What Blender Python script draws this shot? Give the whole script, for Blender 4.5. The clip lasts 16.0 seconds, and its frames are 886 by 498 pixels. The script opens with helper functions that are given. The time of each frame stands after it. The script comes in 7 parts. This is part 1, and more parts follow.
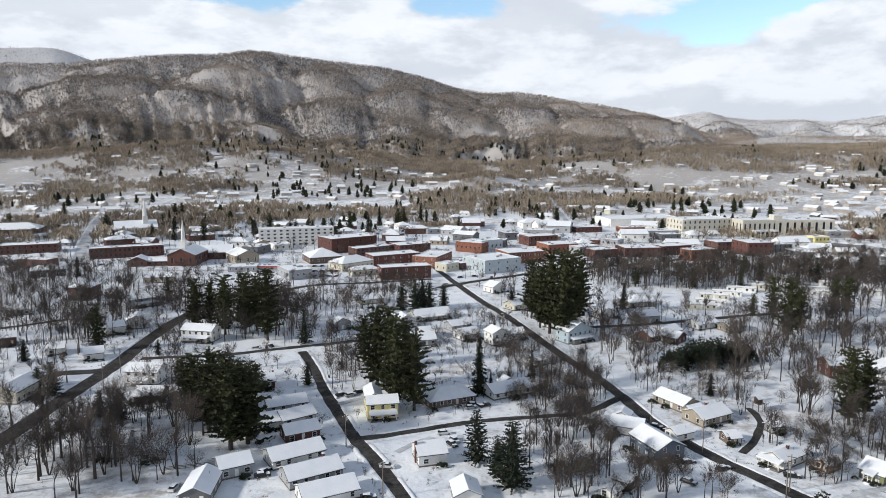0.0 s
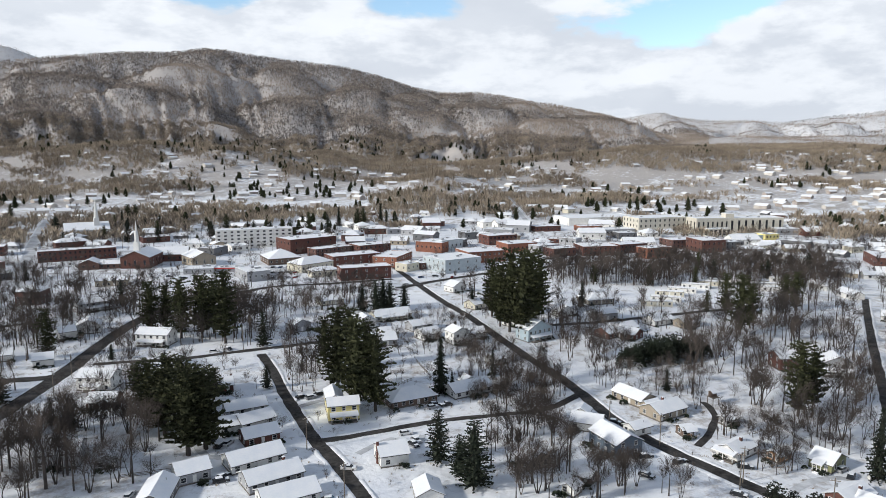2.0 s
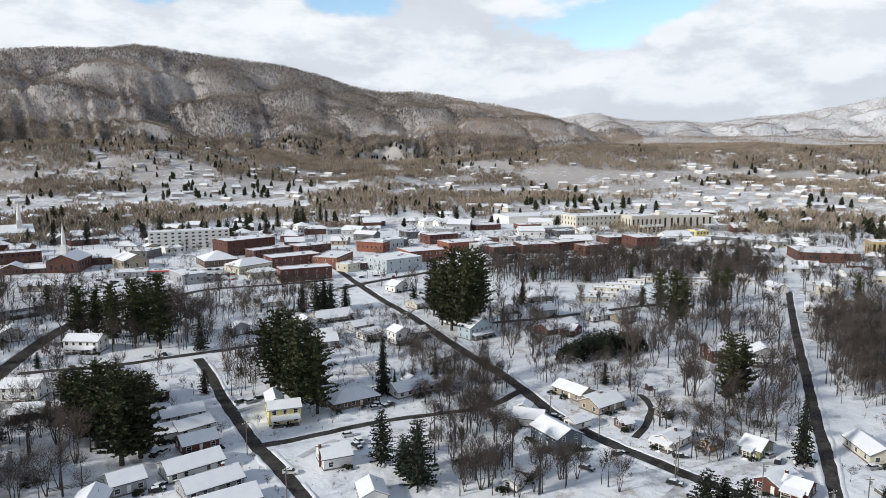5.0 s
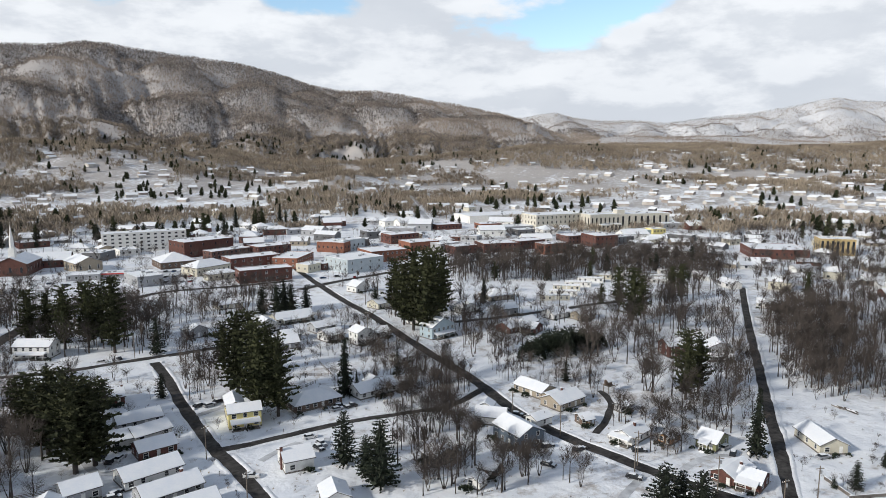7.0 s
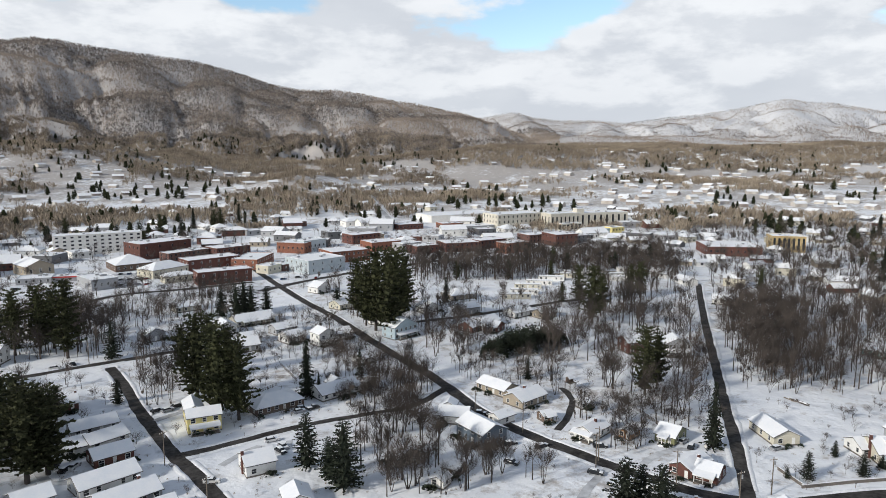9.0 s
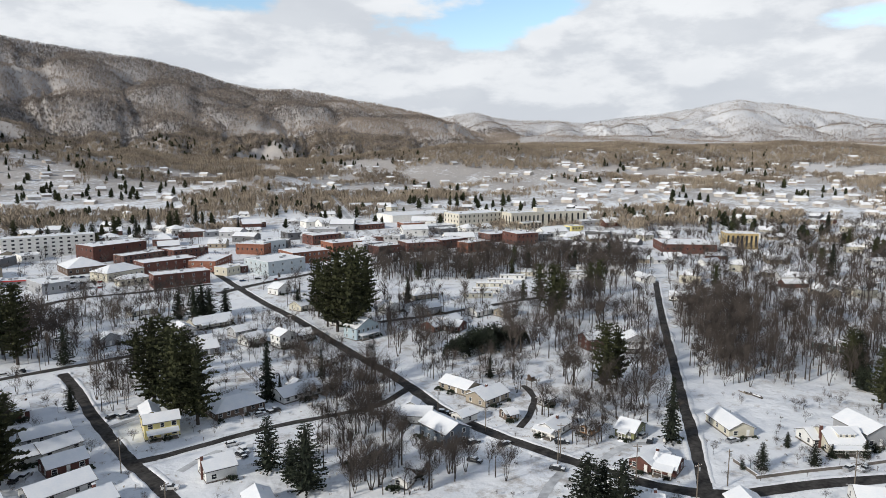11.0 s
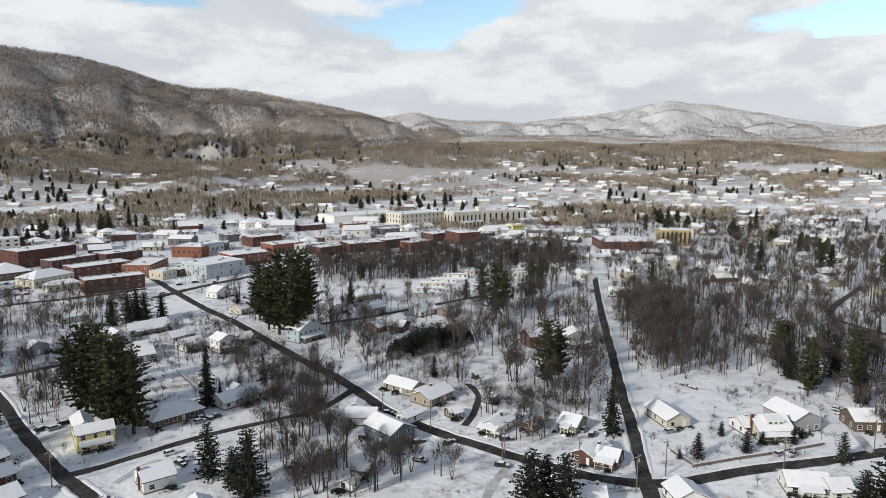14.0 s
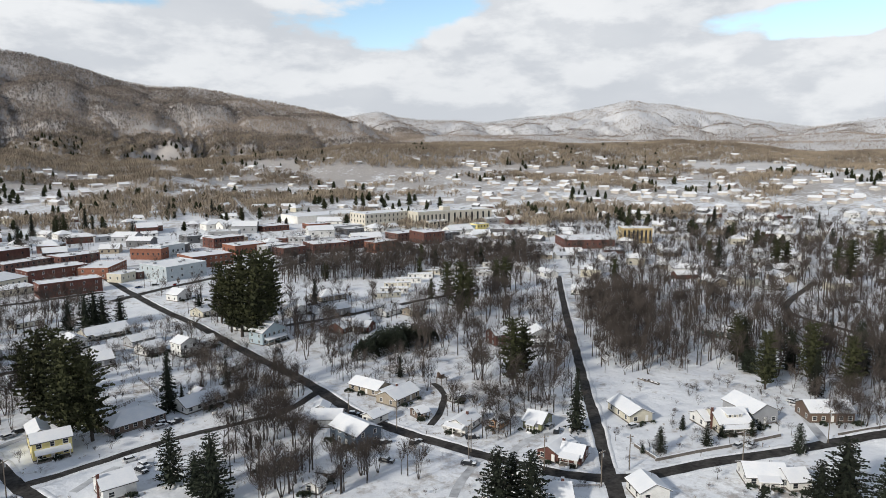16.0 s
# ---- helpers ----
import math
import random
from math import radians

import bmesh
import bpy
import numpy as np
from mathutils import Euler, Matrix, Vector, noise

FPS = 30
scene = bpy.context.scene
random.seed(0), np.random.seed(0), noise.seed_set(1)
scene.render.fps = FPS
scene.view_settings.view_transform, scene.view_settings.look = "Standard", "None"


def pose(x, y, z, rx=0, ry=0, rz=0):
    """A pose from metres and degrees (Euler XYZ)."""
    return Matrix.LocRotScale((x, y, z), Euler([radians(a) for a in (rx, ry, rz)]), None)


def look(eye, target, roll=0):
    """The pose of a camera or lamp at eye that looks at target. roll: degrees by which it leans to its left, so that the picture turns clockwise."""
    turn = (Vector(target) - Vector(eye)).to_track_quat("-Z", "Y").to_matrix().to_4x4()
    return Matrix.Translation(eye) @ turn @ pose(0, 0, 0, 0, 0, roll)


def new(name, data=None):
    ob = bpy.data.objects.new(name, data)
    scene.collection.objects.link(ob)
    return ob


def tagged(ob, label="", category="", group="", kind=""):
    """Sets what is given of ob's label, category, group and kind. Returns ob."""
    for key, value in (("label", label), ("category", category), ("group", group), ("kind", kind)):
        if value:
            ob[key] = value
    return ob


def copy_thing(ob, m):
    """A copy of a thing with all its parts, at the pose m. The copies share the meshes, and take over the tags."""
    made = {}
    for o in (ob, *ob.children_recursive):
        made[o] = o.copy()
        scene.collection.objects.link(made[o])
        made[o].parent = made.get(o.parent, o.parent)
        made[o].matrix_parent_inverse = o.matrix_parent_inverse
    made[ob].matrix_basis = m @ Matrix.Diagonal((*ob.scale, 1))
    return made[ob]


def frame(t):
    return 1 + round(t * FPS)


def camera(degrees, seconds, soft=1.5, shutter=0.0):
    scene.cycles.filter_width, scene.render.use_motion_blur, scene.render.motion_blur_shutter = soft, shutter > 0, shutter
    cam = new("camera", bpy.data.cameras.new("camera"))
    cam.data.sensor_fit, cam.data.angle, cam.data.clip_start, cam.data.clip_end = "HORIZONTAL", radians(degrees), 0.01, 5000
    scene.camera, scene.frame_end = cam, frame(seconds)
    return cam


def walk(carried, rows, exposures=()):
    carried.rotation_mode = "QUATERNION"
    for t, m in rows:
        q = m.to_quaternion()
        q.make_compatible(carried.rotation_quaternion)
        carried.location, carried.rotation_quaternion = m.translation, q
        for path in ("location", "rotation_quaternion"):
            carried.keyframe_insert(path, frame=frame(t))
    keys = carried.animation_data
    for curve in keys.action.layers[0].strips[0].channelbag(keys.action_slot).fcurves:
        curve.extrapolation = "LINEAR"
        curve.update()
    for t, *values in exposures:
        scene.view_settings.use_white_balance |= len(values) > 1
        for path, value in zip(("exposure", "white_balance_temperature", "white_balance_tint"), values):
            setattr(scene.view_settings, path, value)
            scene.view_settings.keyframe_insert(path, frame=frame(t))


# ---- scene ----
CAM_Z = 90.0
cam = camera(64.95, 16.0, soft=0.6)
ROWS = [
    (0.0, 0.0, -8.23, 0.0), (2.0, 3.31, -8.24, 0.0), (4.0, 6.57, -8.27, 0.02), (6.5, 10.62, -8.32, 0.04), (8.5, 13.79, -8.34, 0.06),
    (11.5, 18.59, -8.37, 0.02), (12.5, 20.19, -8.375, 0.0), (14.0, 22.55, -8.38, -0.04), (16.0, 25.49, -8.42, -0.12),
]
walk(cam, [(t, pose(0, 0, CAM_Z, 90 + tilt, 0, -turn) @ pose(0, 0, 0, 0, 0, lean)) for t, turn, tilt, lean in ROWS], [(0.0, 0.06, 5960, 9), (16.0, -0.12, 6170, 9)])

# ---- light: broken cloud, low winter sun from the left ----
SUN_AZ, SUN_EL = -110.0, 25.0
world = bpy.data.worlds.new("sky")
scene.world = world
world.use_nodes = True


def sky_nodes():
    nt = world.node_tree
    nt.nodes.clear()
    N, L = nt.nodes.new, nt.links.new
    out, bg = N("ShaderNodeOutputWorld"), N("ShaderNodeBackground")
    sky = N("ShaderNodeTexSky")
    sky.sky_type, sky.sun_disc = "NISHITA", False
    sky.sun_elevation, sky.sun_rotation = radians(SUN_EL), radians(SUN_AZ % 360)
    sky.air_density, sky.dust_density = 1.0, 0.6
    dim = N("ShaderNodeMix")
    dim.data_type, dim.blend_type = "RGBA", "MULTIPLY"
    dim.inputs[0].default_value = 1.0
    L(sky.outputs[0], dim.inputs[6])
    dim.inputs[7].default_value = (0.185, 0.185, 0.18, 1)
    tc, sep = N("ShaderNodeTexCoord"), N("ShaderNodeSeparateXYZ")
    L(tc.outputs["Generated"], sep.inputs[0])
    flat = N("ShaderNodeMapping")
    flat.inputs["Scale"].default_value = (1.0, 1.0, 2.4)
    flat.inputs["Location"].default_value = CLOUD_SHIFT
    L(tc.outputs["Generated"], flat.inputs[0])

    def fbm(scale, detail, rough, shift=0.0):
        n = N("ShaderNodeTexNoise")
        n.inputs["Scale"].default_value, n.inputs["Detail"].default_value, n.inputs["Roughness"].default_value = scale, detail, rough
        if shift:
            m = N("ShaderNodeMapping")
            m.inputs["Location"].default_value = (shift, shift * 0.7, shift * 0.3)
            L(flat.outputs[0], m.inputs[0])
            L(m.outputs[0], n.inputs["Vector"])
        else:
            L(flat.outputs[0], n.inputs["Vector"])
        return n

    def ramp(node, a, b, ca=0.0, cb=1.0):
        r = N("ShaderNodeMapRange")
        r.interpolation_type = "SMOOTHSTEP"
        r.inputs[1].default_value, r.inputs[2].default_value, r.inputs[3].default_value, r.inputs[4].default_value = a, b, ca, cb
        L(node, r.inputs[0])
        return r.outputs[0]

    def math2(op, a, b):
        n = N("ShaderNodeMath")
        n.operation = op
        for k, v in enumerate((a, b)):
            if isinstance(v, float):
                n.inputs[k].default_value = v
            else:
                L(v, n.inputs[k])
        return n.outputs[0]

    def gap_at(az, el, wide, tall):
        """A soft opening in the cloud round one direction: 1 at its middle."""
        sx = math2("SUBTRACT", sep.outputs[0], math.sin(radians(az)) * math.cos(radians(el)))
        sy = math2("SUBTRACT", sep.outputs[1], math.cos(radians(az)) * math.cos(radians(el)))
        sz = math2("SUBTRACT", sep.outputs[2], math.sin(radians(el)))
        flat2 = math2("ADD", math2("MULTIPLY", sx, sx), math2("MULTIPLY", sy, sy))
        d = math2("ADD", math2("DIVIDE", flat2, radians(wide) ** 2), math2("DIVIDE", math2("MULTIPLY", sz, sz), radians(tall) ** 2))
        return ramp(d, 0.0, 1.6, 1.0, 0.0)

    gap = gap_at(20, 11.5, 9.5, 4.2)
    for az, el, wide, tall in ((-16, 13.5, 8, 3.4), (1, 11.5, 5, 2.2), (51, 8.8, 8, 1.6), (62, 11, 8, 4), (-45, 14, 10, 4), (36, 15, 8, 3)):
        gap = math2("MAXIMUM", gap, gap_at(az, el, wide, tall))
    edge = math2("MULTIPLY_ADD", gap, CLOUD_GAP)
    edge.node.inputs[2].default_value = CLOUD_BASE
    puff = fbm(6.5, 10, 0.55).outputs[0]
    cover = ramp(math2("SUBTRACT", puff, edge), 0.0, 0.15)
    # lit tops and grey undersides: where the cloud thins out upwards it is bright
    above = fbm(6.5, 8, 0.56, 0.0)
    lift = N("ShaderNodeMapping")
    lift.inputs["Location"].default_value = (-0.012, -0.004, 0.075)
    L(flat.outputs[0], lift.inputs[0])
    L(lift.outputs[0], above.inputs["Vector"])
    here = fbm(6.5, 8, 0.56).outputs[0]
    lit = ramp(math2("SUBTRACT", here, above.outputs[0]), -0.10, 0.10)
    body = math2("ADD", math2("MULTIPLY", lit, 0.7), math2("MULTIPLY", ramp(fbm(3.0, 6, 0.55, 3.1).outputs[0], 0.38, 0.62), 0.3))
    tone = N("ShaderNodeMix")
    tone.data_type = "RGBA"
    L(body, tone.inputs[0])
    tone.inputs[6].default_value = (0.69, 0.70, 0.72, 1)
    tone.inputs[7].default_value = (0.97, 0.955, 0.935, 1)
    high = N("ShaderNodeMix")     # grey-blue cloud base overhead
    high.data_type = "RGBA"
    L(ramp(sep.outputs[2], 0.24, 0.55), high.inputs[0])
    L(tone.outputs[2], high.inputs[6])
    high.inputs[7].default_value = (0.25, 0.285, 0.345, 1)
    tone = high
    mix = N("ShaderNodeMix")
    mix.data_type = "RGBA"
    L(cover, mix.inputs[0])
    L(dim.outputs[2], mix.inputs[6])
    L(tone.outputs[2], mix.inputs[7])
    L(mix.outputs[2], bg.inputs[0])
    bg.inputs[1].default_value = 1.0
    L(bg.outputs[0], out.inputs[0])


CLOUD_SHIFT = (0.3, 0.15, 0.1)
CLOUD_BASE, CLOUD_GAP = 0.12, 0.46
sky_nodes()

sun = new("sun", bpy.data.lights.new("sun", "SUN"))
sun.data.energy, sun.data.angle, sun.data.color = 3.7, radians(4.0), (1.0, 0.90, 0.76)
sun.matrix_basis = look((math.sin(radians(SUN_AZ)) * 100, math.cos(radians(SUN_AZ)) * 100, 100 * math.tan(radians(SUN_EL))), (0, 0, 0))


# ---- materials ----
def mat(name, dark, light, scale=1.0, rough=0.7, bump=0.0, metal=0.0, spread=0.0, fine=6.0, spec=0.5):
    """Two scales of noise between two colours, with relief, and a spread of brightness from object to object."""
    m = bpy.data.materials.new(name)
    m.use_nodes = True
    nt = m.node_tree
    N, L = nt.nodes.new, nt.links.new
    b = nt.nodes["Principled BSDF"]
    tc = N("ShaderNodeTexCoord")
    n1, n2 = N("ShaderNodeTexNoise"), N("ShaderNodeTexNoise")
    n1.inputs["Scale"].default_value, n1.inputs["Detail"].default_value = scale, 5
    n2.inputs["Scale"].default_value, n2.inputs["Detail"].default_value = scale * fine, 4
    L(tc.outputs["Object"], n1.inputs["Vector"])
    L(tc.outputs["Object"], n2.inputs["Vector"])
    mean = N("ShaderNodeMath")
    mean.operation = "MULTIPLY_ADD"
    L(n2.outputs[0], mean.inputs[0])
    mean.inputs[1].default_value = 0.6
    L(n1.outputs[0], mean.inputs[2])
    r = N("ShaderNodeMapRange")
    r.inputs[1].default_value, r.inputs[2].default_value = 0.55, 1.05
    L(mean.outputs[0], r.inputs[0])
    mix = N("ShaderNodeMix")
    mix.data_type = "RGBA"
    L(r.outputs[0], mix.inputs[0])
    mix.inputs[6].default_value, mix.inputs[7].default_value = (*dark, 1), (*light, 1)
    colour = mix.outputs[2]
    if spread:
        info, hsv, v = N("ShaderNodeObjectInfo"), N("ShaderNodeHueSaturation"), N("ShaderNodeMapRange")
        v.inputs[3].default_value, v.inputs[4].default_value = 1 - spread, 1 + spread
        L(info.outputs["Random"], v.inputs[0])
        L(v.outputs[0], hsv.inputs["Value"])
        L(colour, hsv.inputs["Color"])
        colour = hsv.outputs[0]
    L(colour, b.inputs["Base Color"])
    b.inputs["Roughness"].default_value, b.inputs["Metallic"].default_value = rough, metal
    b.inputs["Specular IOR Level"].default_value = spec
    if bump:
        bp = N("ShaderNodeBump")
        bp.inputs["Strength"].default_value, bp.inputs["Distance"].default_value = min(1.0, bump * 4), bump
        L(n2.outputs[0], bp.inputs["Height"])
        L(bp.outputs[0], b.inputs["Normal"])
    return m


def brick_mat(name, a, b2, mortar):
    m = mat(name, a, b2, 0.6, 0.85, 0.01, spread=0.15)
    nt = m.node_tree
    N, L = nt.nodes.new, nt.links.new
    b = nt.nodes["Principled BSDF"]
    src = b.inputs["Base Color"].links[0].from_socket
    tx, tc = N("ShaderNodeTexBrick"), N("ShaderNodeTexCoord")
    tx.inputs["Scale"].default_value = 2.2
    tx.inputs["Color1"].default_value, tx.inputs["Color2"].default_value = (1, 1, 1, 1), (0.75, 0.75, 0.78, 1)
    tx.inputs["Mortar"].default_value = (*mortar, 1)
    mp = N("ShaderNodeMapping")
    mp.inputs["Rotation"].default_value = (radians(90), 0, 0)
    L(tc.outputs["Object"], mp.inputs[0])
    L(mp.outputs[0], tx.inputs["Vector"])
    mul = N("ShaderNodeMix")
    mul.data_type, mul.blend_type = "RGBA", "MULTIPLY"
    mul.inputs[0].default_value = 0.6
    L(src, mul.inputs[6])
    L(tx.outputs[0], mul.inputs[7])
    L(mul.outputs[2], b.inputs["Base Color"])
    return m


def siding_mat(name, c, spread=0.04):
    """Lapped boards: narrow horizontal shadows by relief."""
    m = mat(name, tuple(k * 0.82 for k in c), c, 0.5, 0.6, 0.0, spread=spread)
    nt = m.node_tree
    N, L = nt.nodes.new, nt.links.new
    w, tc, bp = N("ShaderNodeTexWave"), N("ShaderNodeTexCoord"), N("ShaderNodeBump")
    w.bands_direction, w.wave_profile = "Z", "SAW"
    w.inputs["Scale"].default_value = 1.6
    L(tc.outputs["Object"], w.inputs["Vector"])
    bp.inputs["Strength"].default_value, bp.inputs["Distance"].default_value = 0.6, 0.03
    L(w.outputs[0], bp.inputs["Height"])
    L(bp.outputs[0], nt.nodes["Principled BSDF"].inputs["Normal"])
    return m


def ground_mat():
    """Trodden snow over grass and leaf litter; more litter shows on the wooded slopes, with dark evergreen stands and old clearings."""
    m = bpy.data.materials.new("snowy_ground")
    m.use_nodes = True
    nt = m.node_tree
    N, L = nt.nodes.new, nt.links.new
    b = nt.nodes["Principled BSDF"]
    tc = N("ShaderNodeTexCoord")

    def fbm(scale, detail=6, rough=0.6):
        n = N("ShaderNodeTexNoise")
        n.inputs["Scale"].default_value, n.inputs["Detail"].default_value, n.inputs["Roughness"].default_value = scale, detail, rough
        L(tc.outputs["Object"], n.inputs["Vector"])
        return n.outputs[0]

    def ramp(v, a, b_, ca, cb):
        r = N("ShaderNodeMapRange")
        r.inputs[1].default_value, r.inputs[2].default_value, r.inputs[3].default_value, r.inputs[4].default_value = a, b_, ca, cb
        L(v, r.inputs[0])
        return r.outputs[0]

    def math2(op, a, b_):
        n = N("ShaderNodeMath")
        n.operation = op
        for k, v in enumerate((a, b_)):
            if isinstance(v, (int, float)):
                n.inputs[k].default_value = v
            else:
                L(v, n.inputs[k])
        return n.outputs[0]

    def mix(f, a, b_):
        n = N("ShaderNodeMix")
        n.data_type = "RGBA"
        L(f, n.inputs[0])
        for k, v in ((6, a), (7, b_)):
            if isinstance(v, tuple):
                n.inputs[k].default_value = (*v, 1)
            else:
                L(v, n.inputs[k])
        return n.outputs[2]

    ln = N("ShaderNodeVectorMath")
    ln.operation = "LENGTH"
    L(tc.outputs["Object"], ln.inputs[0])
    slope = ramp(ln.outputs["Value"], 750, 2000, 0.0, 1.0)
    snow = mix(ramp(fbm(0.05), 0.35, 0.65, 0, 1), (0.74, 0.77, 0.83), (0.86, 0.88, 0.91))
    litter = mix(fbm(0.4), (0.15, 0.115, 0.09), (0.34, 0.28, 0.22))
    patch = math2("ADD", math2("MULTIPLY", fbm(0.014, 8, 0.65), 0.5), math2("MULTIPLY", fbm(0.16, 5, 0.75), 0.5))
    edge = math2("SUBTRACT", 0.515, math2("MULTIPLY", slope, 0.23))
    bare = ramp(math2("SUBTRACT", patch, edge), 0.0, 0.09, 0.0, 1.0)
    bare = math2("MULTIPLY", bare, ramp(slope, 0, 1, 0.66, 0.68))
    bare = math2("MULTIPLY", bare, ramp(ln.outputs["Value"], 2900, 3800, 1.0, 0.6))   # the heights keep more snow
    sep = N("ShaderNodeSeparateXYZ")
    L(tc.outputs["Object"], sep.inputs[0])
    east = math2("DIVIDE", sep.outputs[0], math2("ADD", ln.outputs["Value"], 1.0))
    bare = math2("MULTIPLY", bare, ramp(math2("MULTIPLY", slope, east), 0.36, 0.50, 1.0, 0.6))   # open snowy pastures on the eastern range
    L(mix(bare, snow, litter), b.inputs["Base Color"])
    b.inputs["Roughness"].default_value = 0.75
    b.inputs["Specular IOR Level"].default_value = 0.3
    bp = N("ShaderNodeBump")
    bp.inputs["Strength"].default_value, bp.inputs["Distance"].default_value = 0.6, 0.35
    L(fbm(0.35, 6, 0.6), bp.inputs["Height"])
    wide = N("ShaderNodeBump")
    wide.inputs["Strength"].default_value, wide.inputs["Distance"].default_value = 0.8, 2.2
    L(fbm(0.06, 5, 0.55), wide.inputs["Height"])
    L(wide.outputs[0], bp.inputs["Normal"])
    L(bp.outputs[0], b.inputs["Normal"])
    return m


M = {}
M["ground"] = ground_mat()
M["snow"] = mat("roof_snow", (0.78, 0.81, 0.86), (0.88, 0.89, 0.91), 0.3, 0.7, 0.05, spec=0.3)
M["bank"] = mat("ploughed_snow", (0.62, 0.64, 0.69), (0.86, 0.88, 0.9), 0.6, 0.75, 0.08, spec=0.3)
M["asphalt"] = mat("wet_asphalt", (0.020, 0.019, 0.019), (0.085, 0.080, 0.077), 0.2, 0.85, 0.01, fine=4, spec=0.12)
M["slush"] = mat("slushy_street", (0.26, 0.265, 0.285), (0.70, 0.72, 0.75), 0.10, 0.6, 0.03, fine=5)
M["bark"] = mat("grey_brown_bark", (0.028, 0.023, 0.021), (0.095, 0.081, 0.072), 2.0, 0.9, 0.0, spread=0.25)
M["twig"] = mat("brown_twigs", (0.034, 0.028, 0.025), (0.100, 0.082, 0.072), 0.6, 0.9, 0.0, spread=0.3)
M["needle"] = mat("evergreen_needles", (0.010, 0.014, 0.010), (0.032, 0.041, 0.026), 3.0, 0.75, 0.0, spread=0.3, spec=0.25)
M["needle_yellow"] = mat("olive_pine_needles", (0.018, 0.023, 0.011), (0.075, 0.080, 0.036), 3.0, 0.75, 0.0, spread=0.25, spec=0.25)
M["laurel"] = mat("laurel_leaves", (0.010, 0.016, 0.009), (0.030, 0.042, 0.022), 2.0, 0.6, 0.0, spread=0.2)
# hill woods under cloud: the shade is put into a darker twig colour
M["shaded_twig"] = mat("cloud_shade_woods", (0.085, 0.078, 0.075), (0.22, 0.20, 0.19), 0.012, 0.95, 0.0, fine=8, spec=0.1)
# hill twigs in sun: its brightness is put into this paler colour
M["sunlit_far_twig"] = mat("far_woods", (0.185, 0.157, 0.135), (0.42, 0.36, 0.31), 0.012, 0.95, 0.0, fine=8, spec=0.1)
# valley twigs lightened in colour to look sunlit
M["sunlit_valley_twig"] = mat("sunlit_valley_trees", (0.155, 0.13, 0.108), (0.38, 0.32, 0.245), 0.012, 0.95, 0.0, fine=8, spec=0.1)
M["far_needle"] = mat("far_evergreens", (0.014, 0.019, 0.011), (0.050, 0.055, 0.028), 0.02, 0.9, 0.0, fine=8, spec=0.1)
M["straw"] = mat("dead_grass", (0.14, 0.105, 0.06), (0.30, 0.24, 0.15), 1.0, 0.9)
M["glass"] = mat("window_glass", (0.015, 0.018, 0.022), (0.035, 0.04, 0.048), 0.3, 0.08)
M["trim"] = mat("white_trim", (0.66, 0.66, 0.64), (0.80, 0.80, 0.78), 1.5, 0.5)
M["shingle"] = mat("dark_shingle", (0.05, 0.048, 0.048), (0.11, 0.105, 0.1), 1.2, 0.85, 0.02)
M["pole"] = mat("weathered_pole", (0.10, 0.085, 0.07), (0.2, 0.17, 0.14), 1.5, 0.9)
M["wood"] = mat("orange_wood", (0.25, 0.12, 0.05), (0.42, 0.23, 0.10), 1.2, 0.7)
M["steel"] = mat("galvanised_steel", (0.28, 0.29, 0.30), (0.45, 0.46, 0.47), 1.0, 0.45, metal=0.7)
M["tyre"] = mat("rubber", (0.015, 0.015, 0.015), (0.03, 0.03, 0.03), 3.0, 0.85)
M["stonebase"] = mat("rubble_base", (0.08, 0.072, 0.065), (0.20, 0.18, 0.16), 3.0, 0.9, 0.03)
for key, c in dict(white=(0.78, 0.78, 0.76), grey=(0.36, 0.37, 0.39), dkgrey=(0.14, 0.145, 0.155), blue=(0.10, 0.135, 0.18), ltblue=(0.42, 0.52, 0.58), yellow=(0.76, 0.66, 0.27),
                   tan=(0.36, 0.31, 0.24), cream=(0.60, 0.57, 0.47), olive=(0.23, 0.24, 0.12), brown=(0.14, 0.095, 0.07), teal=(0.10, 0.20, 0.19)).items():
    M[key] = siding_mat(key + "_siding", c)
M["brick"] = brick_mat("red_brick", (0.085, 0.036, 0.029), (0.155, 0.066, 0.051), (0.8, 0.75, 0.7))
M["dkbrick"] = brick_mat("dark_brick", (0.085, 0.045, 0.038), (0.16, 0.085, 0.07), (0.8, 0.75, 0.7))
# red brick with the low sun's orange put into its colour
M["orange"] = brick_mat("sun_tinted_brick", (0.17, 0.068, 0.042), (0.27, 0.115, 0.072), (0.85, 0.8, 0.75))
M["stone"] = mat("pale_limestone", (0.50, 0.47, 0.40), (0.66, 0.63, 0.55), 0.4, 0.8, 0.01)
M["ochre"] = mat("ochre_panels", (0.34, 0.25, 0.11), (0.50, 0.39, 0.20), 0.4, 0.75, 0.01)
M["stucco"] = mat("white_stucco", (0.66, 0.65, 0.62), (0.80, 0.79, 0.76), 0.4, 0.8, 0.01)
M["panel"] = mat("blue_grey_panels", (0.36, 0.42, 0.46), (0.50, 0.55, 0.58), 0.3, 0.45, 0.0)
M["far_wall"] = mat("far_house_walls", (0.22, 0.18, 0.16), (0.66, 0.64, 0.6), 0.02, 0.8)
M["redpaint"] = mat("red_canopy_paint", (0.42, 0.03, 0.03), (0.55, 0.06, 0.05), 0.8, 0.4)
